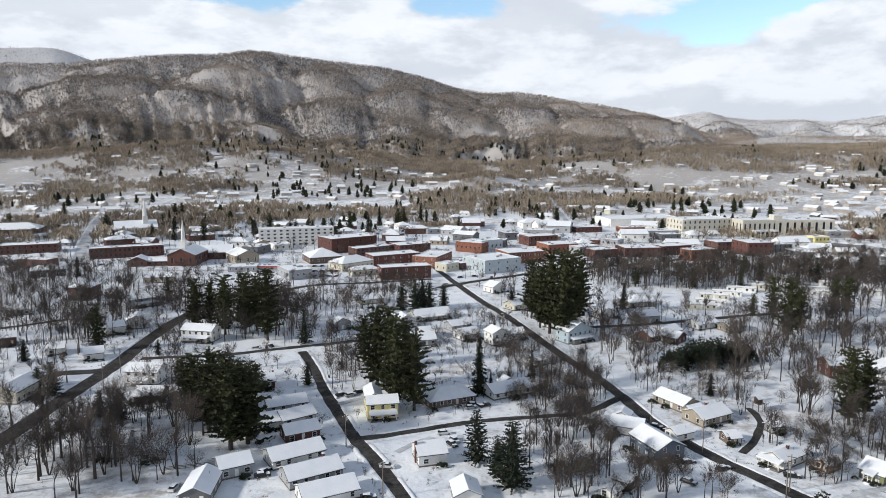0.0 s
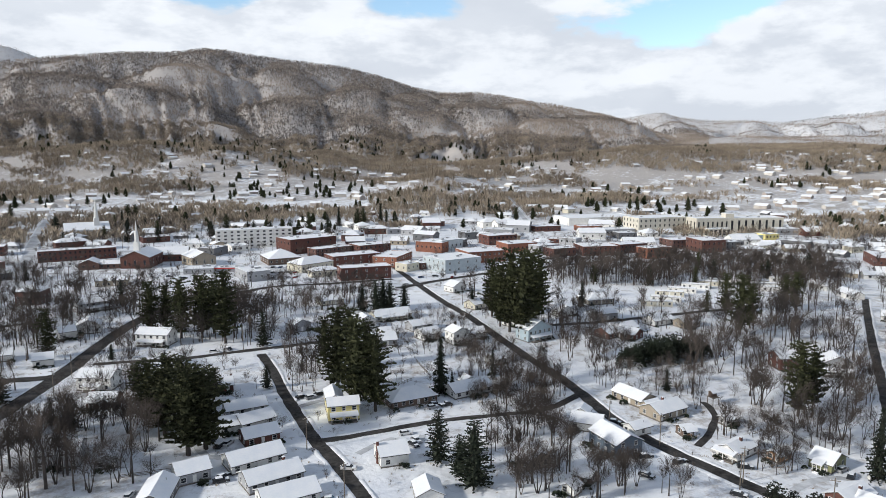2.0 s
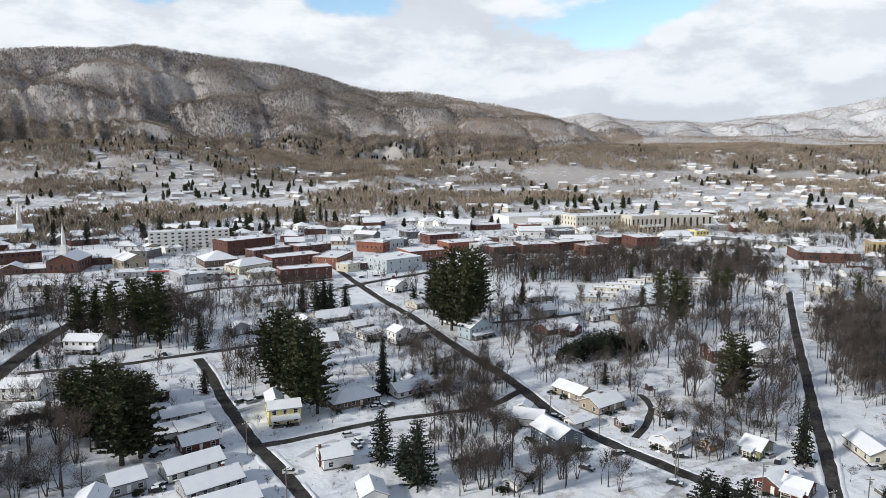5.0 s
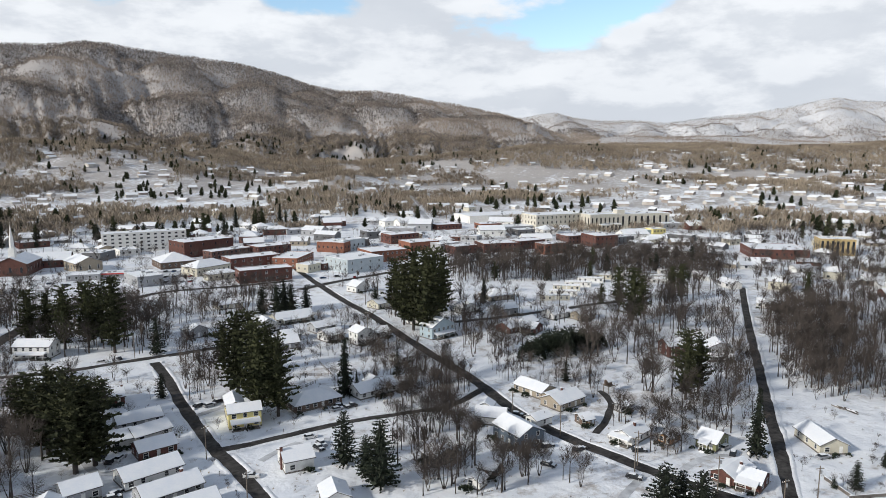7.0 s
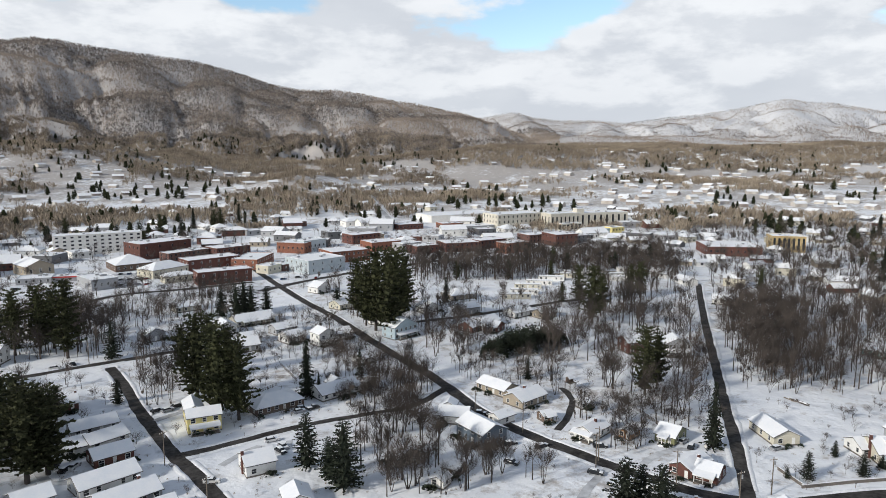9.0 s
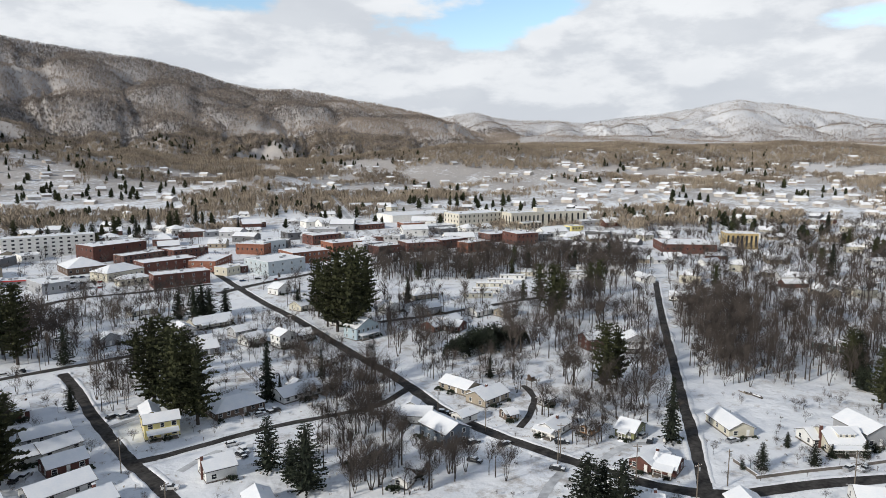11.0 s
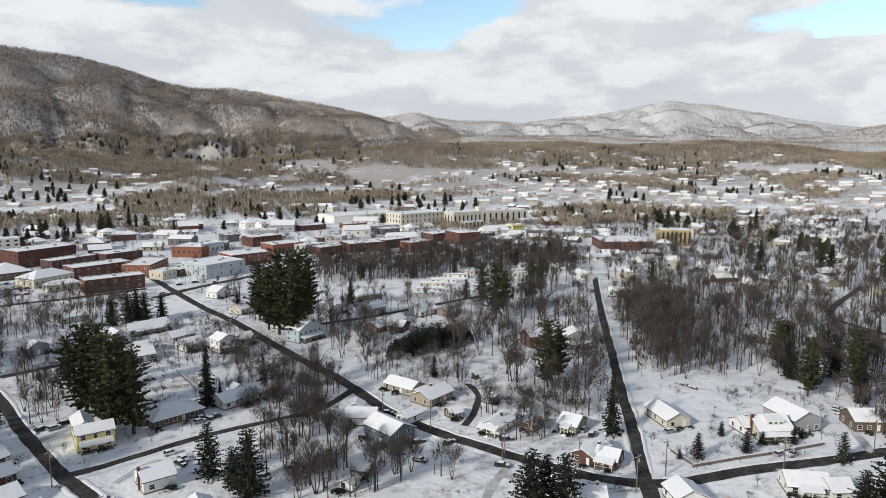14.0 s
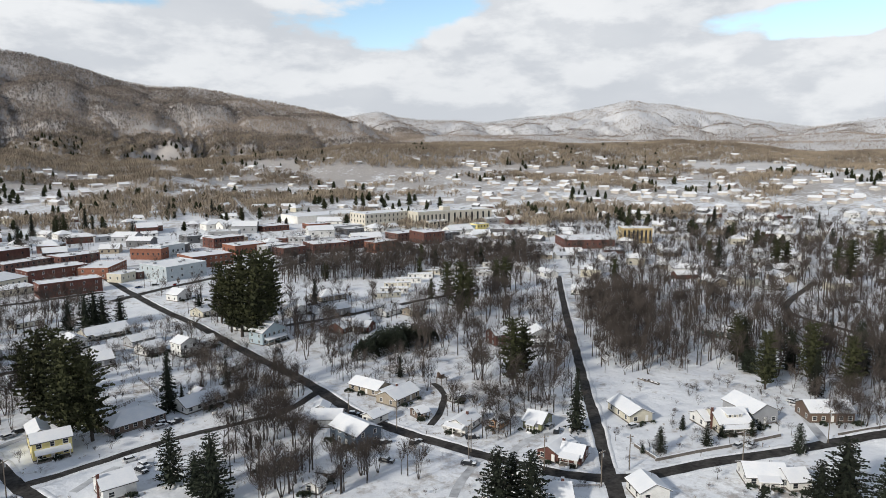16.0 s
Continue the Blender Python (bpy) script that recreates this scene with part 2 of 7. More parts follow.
for key, c in dict(car_dark=(0.02, 0.022, 0.026), car_white=(0.7, 0.7, 0.7), car_silver=(0.32, 0.33, 0.35), car_red=(0.22, 0.02, 0.02), car_blue=(0.03, 0.06, 0.14)).items():
    M[key] = mat(key + "_paint", tuple(k * 0.9 for k in c), c, 1.0, 0.25, metal=0.2)

# ---- ground: flat valley floor, rising fields, two ranges of hills ----
LATTICE = np.random.RandomState(7).rand(128, 128)


def vnoise(x, y):
    """Smooth noise from 0 to 1 over a unit lattice."""
    x, y = np.asarray(x, float), np.asarray(y, float)
    i, j = np.floor(x).astype(int), np.floor(y).astype(int)
    u, v = x - i, y - j
    u, v = u * u * (3 - 2 * u), v * v * (3 - 2 * v)
    a, b = LATTICE[i % 128, j % 128], LATTICE[(i + 1) % 128, j % 128]
    c, d = LATTICE[i % 128, (j + 1) % 128], LATTICE[(i + 1) % 128, (j + 1) % 128]
    return (a * (1 - u) + b * u) * (1 - v) + (c * (1 - u) + d * u) * v


# crest lines of the two ranges: azimuth and height over the horizon, in degrees
NEAR_CREST = ((-60, 5.0), (-40, 5.2), (-31.8, 5.65), (-28.4, 5.8), (-25.1, 6.3), (-22.4, 6.65), (-19.7, 6.85), (-17.0, 7.0), (-15.1, 7.35), (-13.5, 7.3), (-11.1, 6.95), (-8.6, 6.67),
              (-5.1, 6.4), (-2.5, 5.8), (1.0, 4.66), (4.0, 4.3), (5.8, 4.4), (7.9, 4.1), (11.0, 3.46), (12.6, 3.3), (15.1, 2.7), (16.4, 2.5), (19.5, 1.35), (22.1, 0.55), (24.2, 0.0), (28, -1.5), (60, -3))
FAR_CREST = ((-60, 5.5), (-36, 6.3), (-31.7, 6.75), (-28.6, 7.0), (-27.6, 6.78), (-26.5, 6.35), (-24, 5.6), (-18, 3.5), (-8, 1.5), (10, 1.8), (16.4, 2.15), (18.0, 2.35), (20.2, 2.8), (21.6, 2.35),
             (23.6, 2.05), (27.0, 2.03), (29.0, 1.8), (31.6, 2.18), (34.6, 2.42), (37.8, 2.93), (40.2, 3.48), (41.7, 3.2), (43.3, 3.12), (45.4, 2.66), (47.4, 2.2), (51.0, 1.6), (53.2, 1.25), (55, 1.55), (57.5, 2.0), (70, 1.6))
NEAR_R, FAR_R = 3200.0, 4500.0
# spurs running down from a crest: azimuth, distance and height over the horizon of the upper and of the lower end
SPURS = ((-24.0, 3150, 6.3, -26.3, 2250, 2.4), (-15.4, 3150, 7.1, -19.9, 2500, 4.2), (-19.9, 2500, 4.2, -12.0, 2000, 0.5), (-9.4, 3150, 6.5, -8.4, 2100, 0.9), (-4.3, 3150, 5.6, -2.4, 2050, 0.8),
         (0.1, 3150, 4.4, 2.8, 2150, 0.8), (4.2, 3150, 4.2, 10.2, 2100, 0.6), (8.8, 3150, 3.6, 13.8, 2150, 0.6), (12.4, 3150, 2.9, 18.9, 2200, 0.6),
         (20.2, 4450, 2.7, 23.2, 2900, 0.4), (27.0, 4450, 1.95, 28.2, 3000, 0.4), (31.6, 4450, 2.1, 34.9, 2900, 0.2), (34.9, 4450, 2.35, 37.0, 3000, 0.35), (37.8, 4450, 2.8, 38.2, 3100, 0.4),
         (40.2, 4450, 3.4, 42.3, 2800, 0.1), (43.3, 4450, 3.0, 45.4, 3000, 0.2), (46.4, 4450, 2.4, 48.0, 3000, 0.2), (49.2, 4450, 1.8, 50.1, 3000, 0.2), (54.8, 4450, 1.4, 55.5, 3000, 0.2))
# wooded knolls before the ranges: azimuth, distance, height above the valley, half width across and along the view
KNOLLS = ((-14.0, 1560, 42, 150, 190), (-22.5, 1650, 34, 170, 180), (-7.0, 1760, 26, 120, 160), (3.5, 1250, 20, 80, 110), (15.5, 1650, 26, 190, 160), (24.0, 1700, 24, 210, 160), (32.5, 1750, 22, 240, 150),
          (43.0, 1900, 20, 260, 150), (51.0, 1850, 20, 240, 160))


def crest_height(az, pairs, r):
    """Height of a crest line at distance r, its corners rounded."""
    a, e = zip(*pairs)
    el = sum(w * np.interp(az + o, a, e) for o, w in ((-0.7, 0.2), (0.0, 0.6), (0.7, 0.2)))
    return CAM_Z + r * np.tan(np.radians(el))


def hill_mass(r, az, top, foot, crest, sink):
    """A hillside that rises hollow from its foot to the crest and falls behind it."""
    u = np.clip((r - foot) / (crest - foot), 0, 1)
    front = 40 + np.maximum(top - 40, 0) * (0.5 * u + 0.5 * u ** 2.0)
    back = 40 + np.maximum(top - 40, 0) * np.clip(1 - (r - crest) / sink, 0, 1)
    return np.where(r < foot, 0, np.where(r < crest, front, back)), u


def ground_z(x, y):
    x, y = np.asarray(x, float), np.asarray(y, float)
    r = np.hypot(x, y)
    s = np.maximum(r - 700, 0)
    z = 12 * (s / 400) ** 1.48 * np.where(s > 1700, (1700 / np.maximum(s, 1)) ** 1.2, 1)
    if r.max() < 780:
        return z
    az = np.degrees(np.arctan2(x, y))
    ramp = np.clip((r - 800) / 500, 0, 1)
    z = z + np.clip((r - 1300) / 500, 0, 1) * 44 * (vnoise(x / 380 + 6, y / 380) - 0.55)
    z = z + ramp * 16 * (vnoise(x / 210, y / 210) - 0.5) + ramp * 5 * (vnoise(x / 70 + 9, y / 70) - 0.5)
    for ka, kr, kh, across, along in KNOLLS:
        side, deep = r * np.radians(az - ka), r - kr
        z = z + kh * np.exp(-(side / across) ** 2 - (deep / along) ** 2) * (0.75 + 0.5 * vnoise(x / 90 + 5, y / 90))
    z = z * np.clip((4700 - r) / 1200, 0.2, 1)
    if r.max() < 1800:
        return z
    rough = vnoise(x / 160 + 3, y / 160) - 0.5 + 0.5 * (vnoise(x / 60, y / 60 + 5) - 0.5) + 0.25 * (vnoise(x / 25, y / 25 + 5) - 0.5)
    gully = 1 - np.abs(2 * vnoise(az / 1.5 + rough * 0.5, r / 900) - 1)
    ravine = 1 - np.abs(2 * vnoise(az / 0.7 + r / 900 + rough * 0.4, r / 420 + 8) - 1)
    near, u = hill_mass(r, az, crest_height(az, NEAR_CREST, NEAR_R), 1950 + 120 * np.sin(az * 0.35), NEAR_R, 900)
    far, w = hill_mass(r, az, crest_height(az, FAR_CREST, FAR_R), 2500.0, FAR_R, 480)
    near = near + np.sin(np.pi * u) * (rough * 36 + (gully - 0.5) * 30 + (ravine - 0.5) * 16) + 6 * u * (r < NEAR_R + 300) * rough
    far = far + np.sin(np.pi * w) * (rough * 34 + (gully - 0.5) * 60)
    hill = np.maximum(near, far)
    for a0, r0, e0, a1, r1, e1 in SPURS:
        a0, a1 = radians(a0), radians(a1)
        px, py, pz = r0 * math.sin(a0), r0 * math.cos(a0), CAM_Z + r0 * math.tan(radians(e0))
        qx, qy, qz = r1 * math.sin(a1), r1 * math.cos(a1), CAM_Z + r1 * math.tan(radians(e1))
        dx, dy = qx - px, qy - py
        t = np.clip(((x - px) * dx + (y - py) * dy) / (dx * dx + dy * dy), 0, 1)
        d = np.hypot(x - px - t * dx, y - py - t * dy)
        line = pz + (qz - pz) * t + 16 * np.sin(t * 11 + a0 * 40) * np.sin(np.pi * t)
        hill = np.maximum(hill, line - (0.36 if r0 < 4000 else 0.62) * (np.hypot(d, 90) - 90) * (0.8 + 0.4 * gully) + (rough * 26 + (ravine - 0.6) * 22) * np.clip(d / 120, 0, 1))
    return np.maximum(z, hill)


def from_arrays(name, verts, faces, material, smooth=False):
    me = bpy.data.meshes.new(name)
    verts, faces = np.asarray(verts, np.float32), np.asarray(faces, np.int32)
    k = faces.shape[1]
    me.vertices.add(len(verts))
    me.vertices.foreach_set("co", verts.ravel())
    me.loops.add(faces.size)
    me.loops.foreach_set("vertex_index", faces.ravel())
    me.polygons.add(len(faces))
    me.polygons.foreach_set("loop_start", np.arange(0, faces.size, k, dtype=np.int32))
    me.polygons.foreach_set("use_smooth", np.full(len(faces), smooth))
    me.materials.append(material)
    me.update(calc_edges=True)
    me.validate()
    return me


def build_ground():
    az = np.radians(np.concatenate([np.arange(-180, -44, 4.0), np.arange(-44, 70, 0.24), np.arange(70, 180, 4.0)]))
    rr = np.concatenate([np.arange(0.5, 700, 50), np.arange(700, 2000, 20), np.arange(2000, 4921, 17)])
    A, R = np.meshgrid(az, rr)
    X, Y = R * np.sin(A), R * np.cos(A) - 25
    V = np.stack([X, Y, ground_z(X, Y)], -1).reshape(-1, 3)
    n, m = len(az), len(rr)
    i, j = np.meshgrid(np.arange(n), np.arange(m - 1))
    i2 = (i + 1) % n
    F = np.stack([j * n + i, (j + 1) * n + i, (j + 1) * n + i2, j * n + i2], -1).reshape(-1, 4)[:, ::-1]
    return tagged(new("ground", from_arrays("ground", V, F, M["ground"], True)), "snow-covered valley floor rising into wooded hills", "ground", kind="structure")


build_ground()

# ---- shared helpers ----
taken = []   # circles (x, y, radius) that trees keep clear of


def box_bm(bm, x0, y0, z0, x1, y1, z1):
    v = [bm.verts.new(p) for p in ((x0, y0, z0), (x1, y0, z0), (x1, y1, z0), (x0, y1, z0), (x0, y0, z1), (x1, y0, z1), (x1, y1, z1), (x0, y1, z1))]
    for f in ((3, 2, 1, 0), (4, 5, 6, 7), (0, 1, 5, 4), (1, 2, 6, 5), (2, 3, 7, 6), (3, 0, 4, 7)):
        bm.faces.new([v[k] for k in f])
    return v


def mesh_of(name, bm, material):
    me = bpy.data.meshes.new(name)
    bm.to_mesh(me)
    bm.free()
    me.materials.append(material)
    return me


def part(name, bm, material, parent, label=""):
    ob = new(name, bm if isinstance(bm, bpy.types.Mesh) else mesh_of(name, bm, material))
    ob.parent = parent
    if label:
        ob["label"] = label
    return ob


def box_part(name, x0, y0, z0, x1, y1, z1, material, parent, label="", bevel=0.0):
    bm = bmesh.new()
    box_bm(bm, x0, y0, z0, x1, y1, z1)
    if bevel:
        bmesh.ops.bevel(bm, geom=bm.edges[:], offset=bevel, segments=1, affect="EDGES")
    return part(name, bm, material, parent, label)


def thing(name, x, y, rot, label, category, group="", z=None):
    ob = new(name)
    ob.matrix_basis = pose(x, y, float(ground_z(x, y)) if z is None else z, 0, 0, rot)
    return tagged(ob, label, category, group)


# ---- roads ----
ROADS = []


def ribbon(path, width, lift, crown=0.0):
    P = [Vector(p) for p in path]
    fine = []
    for k in range(len(P) - 1):   # Catmull-Rom through the waypoints
        p0, p1, p2, p3 = P[max(k - 1, 0)], P[k], P[k + 1], P[min(k + 2, len(P) - 1)]
        n = max(2, int((p2 - p1).length / 4))
        for s in range(n):
            t = s / n
            fine.append(0.5 * (2 * p1 + (p2 - p0) * t + (2 * p0 - 5 * p1 + 4 * p2 - p3) * t * t + (3 * p1 - p0 - 3 * p2 + p3) * t ** 3))
    fine.append(P[-1])
    return fine


def road(name, width, label, *path, material="asphalt", banks=True, lift=0.05):
    fine = ribbon(path, width, lift)
    rnd = random.Random(len(fine))
    V, F, left, right = [], [], [], []
    for k, p in enumerate(fine):
        d = (fine[min(k + 1, len(fine) - 1)] - fine[max(k - 1, 0)]).normalized()
        n = Vector((-d.y, d.x))
        a, b = width / 2 + rnd.uniform(-0.25, 0.25), width / 2 + rnd.uniform(-0.25, 0.25)
        q, w = p + n * a, p - n * b
        far = 0.5 if p.length > 690 else 0.0
        for e, c in ((q, 0), (p, 0.05), (w, 0)):
            V.append((e.x, e.y, float(ground_z(e.x, e.y)) + lift + c + far))
        left.append((q, n))
        right.append((w, -n))
        if k:
            i = 3 * k
            F += [(i - 3, i - 2, i + 1, i), (i - 2, i - 1, i + 2, i + 1)]
        taken.append((p.x, p.y, width / 2 + 1.0))
    ob = new(name, from_arrays(name, V, [f[::-1] for f in F], M[material], True))
    tagged(ob, label, "road", kind="structure")
    ROADS.append((ob, fine, width, left, right, banks, lift))
    return ob


def snow_banks():
    """Ploughed ridges along every street, open where streets meet."""
    rnd = random.Random(5)
    for ob, fine, width, left, right, banks, lift in ROADS:
        others = np.array([(p.x, p.y, w / 2 + 1.6) for o, f, w, *_ in ROADS if o is not ob for p in f])
        if not banks:
            continue
        for side in (left, right):
            V, F, last = [], [], False
            for q, n in side:
                e = q + n * 0.5
                ok = bool(np.all(np.hypot(others[:, 0] - e.x, others[:, 1] - e.y) > others[:, 2])) and rnd.random() > 0.04
                if ok:
                    h, w = rnd.uniform(0.15, 0.5), rnd.uniform(0.8, 1.7)
                    z = float(ground_z(q.x, q.y)) + (0.5 if q.length > 690 else 0.0)
                    for o, c in ((-0.15, 0.0), (0.2, 0.7), (0.2 + w * 0.4, 1.0), (0.2 + w, 0.0)):
                        e = q + n * o
                        V.append((e.x, e.y, z + 0.02 + c * h + (lift if c == 0 and o < 0 else 0)))
                    if last:
                        i = len(V) - 4
                        F += [(i - 4 + j, i - 3 + j, i + 1 + j, i + j) for j in range(3)]
                last = ok
            if F:
                part("snow_bank", from_arrays("snow_bank", V, F, M["bank"], True), None, ob)


# ---- windows, shared by all walls ----
WIN = {}


def window(parent, x, y, z, w, h, turn, frame_mat="trim"):
    """A framed window on a wall that faces -y when turn is 0; z is its middle."""
    far = parent.matrix_basis.translation.length > 560
    key = (round(w, 1), round(h, 1), frame_mat, far)
    if key not in WIN:
        w2, h2 = key[0] / 2, key[1] / 2
        bm = bmesh.new()
        f = 0.11
        box_bm(bm, -w2 - f, -0.07, h2, w2 + f, 0.02, h2 + f)
        box_bm(bm, -w2 - f - 0.05, -0.12, -h2 - f, w2 + f + 0.05, 0.02, -h2)
        box_bm(bm, -w2 - f, -0.07, -h2, -w2, 0.02, h2)
        box_bm(bm, w2, -0.07, -h2, w2 + f, 0.02, h2)
        box_bm(bm, -w2, -0.05, -0.03, w2, 0.0, 0.03)
        g = bmesh.new()
        box_bm(g, -w2, -0.035, -h2, w2, 0.0, h2)
        if far:   # frame and pane as one recessed plate
            bm.free()
            bm = bmesh.new()
            box_bm(bm, -w2 - f, -0.07, -h2 - f, w2 + f, 0.02, h2 + f)
            bm.faces.ensure_lookup_table()
            front = min(bm.faces, key=lambda q: q.calc_center_median().y)
            bmesh.ops.inset_region(bm, faces=[front], thickness=f, depth=-0.03)
            front.material_index = 1
        WIN[key] = mesh_of("window", bm, M[frame_mat]), mesh_of("pane", g, M["glass"])
        if far:
            WIN[key][0].materials.append(M["glass"])
    fr, gl = WIN[key]
    ob = part("window", fr, None, parent)
    ob.matrix_basis = pose(x, y, z, 0, 0, turn)
    if far:
        return ob
    part("pane", gl, None, ob)
    return ob


# ---- houses ----
def street_side(ob):
    """The side wall (1 or -1) that has the windows: the one towards the valley's middle."""
    m = ob.matrix_basis
    ax = m.col[0]
    return 1 if ax[0] * m.translation.x + ax[1] * m.translation.y < 0 else -1


def roof_shapes(L, D, h, rise, kind, over):
    """Vertices and upper faces of a roof over the rectangle L x D whose eaves lie at h; ridge along x."""
    a, b = L / 2 + over, D / 2 + over
    drop = rise * over / (D / 2)
    if kind == "hip":
        k = max(L / 2 - D / 2, 0.0)
    else:
        k = a
    V = [(-a, -b, h - drop), (a, -b, h - drop), (a, b, h - drop), (-a, b, h - drop), (-k, 0, h + rise), (k, 0, h + rise)]
    F = [(0, 1, 5, 4), (2, 3, 4, 5)]
    if kind == "hip":
        F += [(1, 2, 5), (3, 0, 4)]
    return V, F


def slab(V, F, t, shrink=1.0):
    """Closes the faces F to a plate of thickness t under them."""
    bm = bmesh.new()
    top = [bm.verts.new((x * shrink, y * shrink, z)) for x, y, z in V]
    low = [bm.verts.new((x * shrink, y * shrink, z - t)) for x, y, z in V]
    count = {}
    for f in F:
        bm.faces.new([top[k] for k in f])
        bm.faces.new([low[k] for k in reversed(f)])
        for i, k in enumerate(f):
            e = (k, f[(i + 1) % len(f)])
            count[e] = 1
    for a, b in count:
        if (b, a) not in count:
            bm.faces.new([top[b], top[a], low[a], low[b]])
    return bm


def block(parent, cx, cy, L, D, h, rise, kind, colour, along="x", over=0.5, wins=True, storeys=None, base=True, door=True, sides=True):
    """One roofed volume of a house, centred at (cx, cy) in the house's own axes: wall, roof, snow, windows."""
    turn = 0 if along == "x" else 90
    l, d = (L, D) if along == "x" else (D, L)
    holder = pose(cx, cy, 0, 0, 0, turn)
    bm = bmesh.new()
    a, b = l / 2, d / 2
    p = [bm.verts.new(q) for q in ((-a, -b, -0.3), (a, -b, -0.3), (a, b, -0.3), (-a, b, -0.3), (-a, -b, h), (a, -b, h), (a, b, h), (-a, b, h))]
    for f in ((0, 1, 5, 4), (2, 3, 7, 6)):
        bm.faces.new([p[k] for k in f])
    if kind == "gable":
        g1, g2 = bm.verts.new((-a, 0, h + rise)), bm.verts.new((a, 0, h + rise))
        bm.faces.new([p[1], p[2], p[6], g2, p[5]])
        bm.faces.new([p[3], p[0], p[4], g1, p[7]])
    else:
        bm.faces.new([p[1], p[2], p[6], p[5]])
        bm.faces.new([p[3], p[0], p[4], p[7]])
        bm.faces.new([p[4], p[5], p[6], p[7]])
    part("wall", bm, M[colour], parent).matrix_basis = holder
    V, F = roof_shapes(l, d, h + 0.12, rise, kind, over)
    part("roof", slab(V, F, 0.16), M["shingle"], parent, "dark shingle roof under snow").matrix_basis = holder
    V = [(x, y, z + 0.17) for x, y, z in V]
    sn = slab(V, F, 0.16, 0.985)
    part("roof_snow", sn, M["snow"], parent, "snow lying on the roof").matrix_basis = holder
    if base:
        box_part("foundation", cx - L / 2 - 0.04, cy - D / 2 - 0.04, -0.3, cx + L / 2 + 0.04, cy + D / 2 + 0.04, 0.45, M["stonebase"], parent)
    if wins:
        storeys = storeys or (2 if h > 4.4 else 1)
        for s in range(storeys):
            z = 1.65 + s * 2.75
            n = max(2, int(L / 2.9))
            for k in range(n):
                u = cx - L / 2 + (k + 0.5) * L / n
                if door and s == 0 and k == n // 2:
                    dr = box_part("door", -0.5, -0.08, -1.05, 0.5, 0.0, 1.05, M["trim"], parent, "painted front door")
                    dr.matrix_basis = pose(u, cy - D / 2, 1.5, 0, 0, 0)
                    bm = bmesh.new()
                    bmesh.ops.create_icosphere(bm, subdivisions=1, radius=0.05, matrix=Matrix.Translation((0.38, -0.12, -0.05)))
                    part("door_knob", bm, M["steel"], dr)
                else:
                    window(parent, u, cy - D / 2, z, 1.0 if k % 2 else 1.3, 1.3, 0)
            if sides:
                n = max(1, int(D / 3.6))
                for k in range(n):
                    u = cy - D / 2 + (k + 0.5) * D / n
                    if street_side(parent) > 0:
                        window(parent, cx + L / 2, u, z, 1.0, 1.3, 90)
                    else:
                        window(parent, cx - L / 2, u, z, 1.0, 1.3, -90)


def chimney(parent, x, y, z0, z1, w=0.7, material="brick"):
    c = box_part("chimney", x - w / 2, y - w / 2, z0, x + w / 2, y + w / 2, z1, M[material], parent, "masonry chimney")
    box_part("chimney_cap", x - w / 2 - 0.08, y - w / 2 - 0.08, z1, x + w / 2 + 0.08, y + w / 2 + 0.08, z1 + 0.12, M["snow"], c)


def porch(parent, x0, x1, y, depth, h, posts=4, colour="trim"):
    """A roofed veranda before the wall at y, with posts, deck, steps and railing."""
    box_part("porch_deck", x0, y - depth, -0.2, x1, y, 0.5, M["stonebase"], parent)
    for k in range(posts):
        u = x0 + 0.15 + (x1 - x0 - 0.3) * k / max(1, posts - 1)
        box_part("porch_post", u - 0.09, y - depth + 0.05, 0.5, u + 0.09, y - depth + 0.23, h, M[colour], parent)
    V = [(x0 - 0.3, y - depth - 0.3, h + 0.1), (x1 + 0.3, y - depth - 0.3, h + 0.1), (x1 + 0.3, y + 0.02, h + 0.75), (x0 - 0.3, y + 0.02, h + 0.75)]
    part("porch_roof", slab(V, [(0, 1, 2, 3)], 0.18), M[colour], parent)
    part("roof_snow", slab([(a, b, c + 0.16) for a, b, c in V], [(0, 1, 2, 3)], 0.14), M["snow"], parent)
    box_part("railing", x0 + 0.1, y - depth + 0.1, 1.25, x1 - 0.1, y - depth + 0.17, 1.33, M[colour], parent)
    mid = (x0 + x1) / 2
    for k in range(3):
        box_part("step", mid - 0.7, y - depth - 0.3 * (k + 1), -0.2, mid + 0.7, y - depth - 0.3 * k, 0.38 - 0.14 * k, M["snow"], parent)


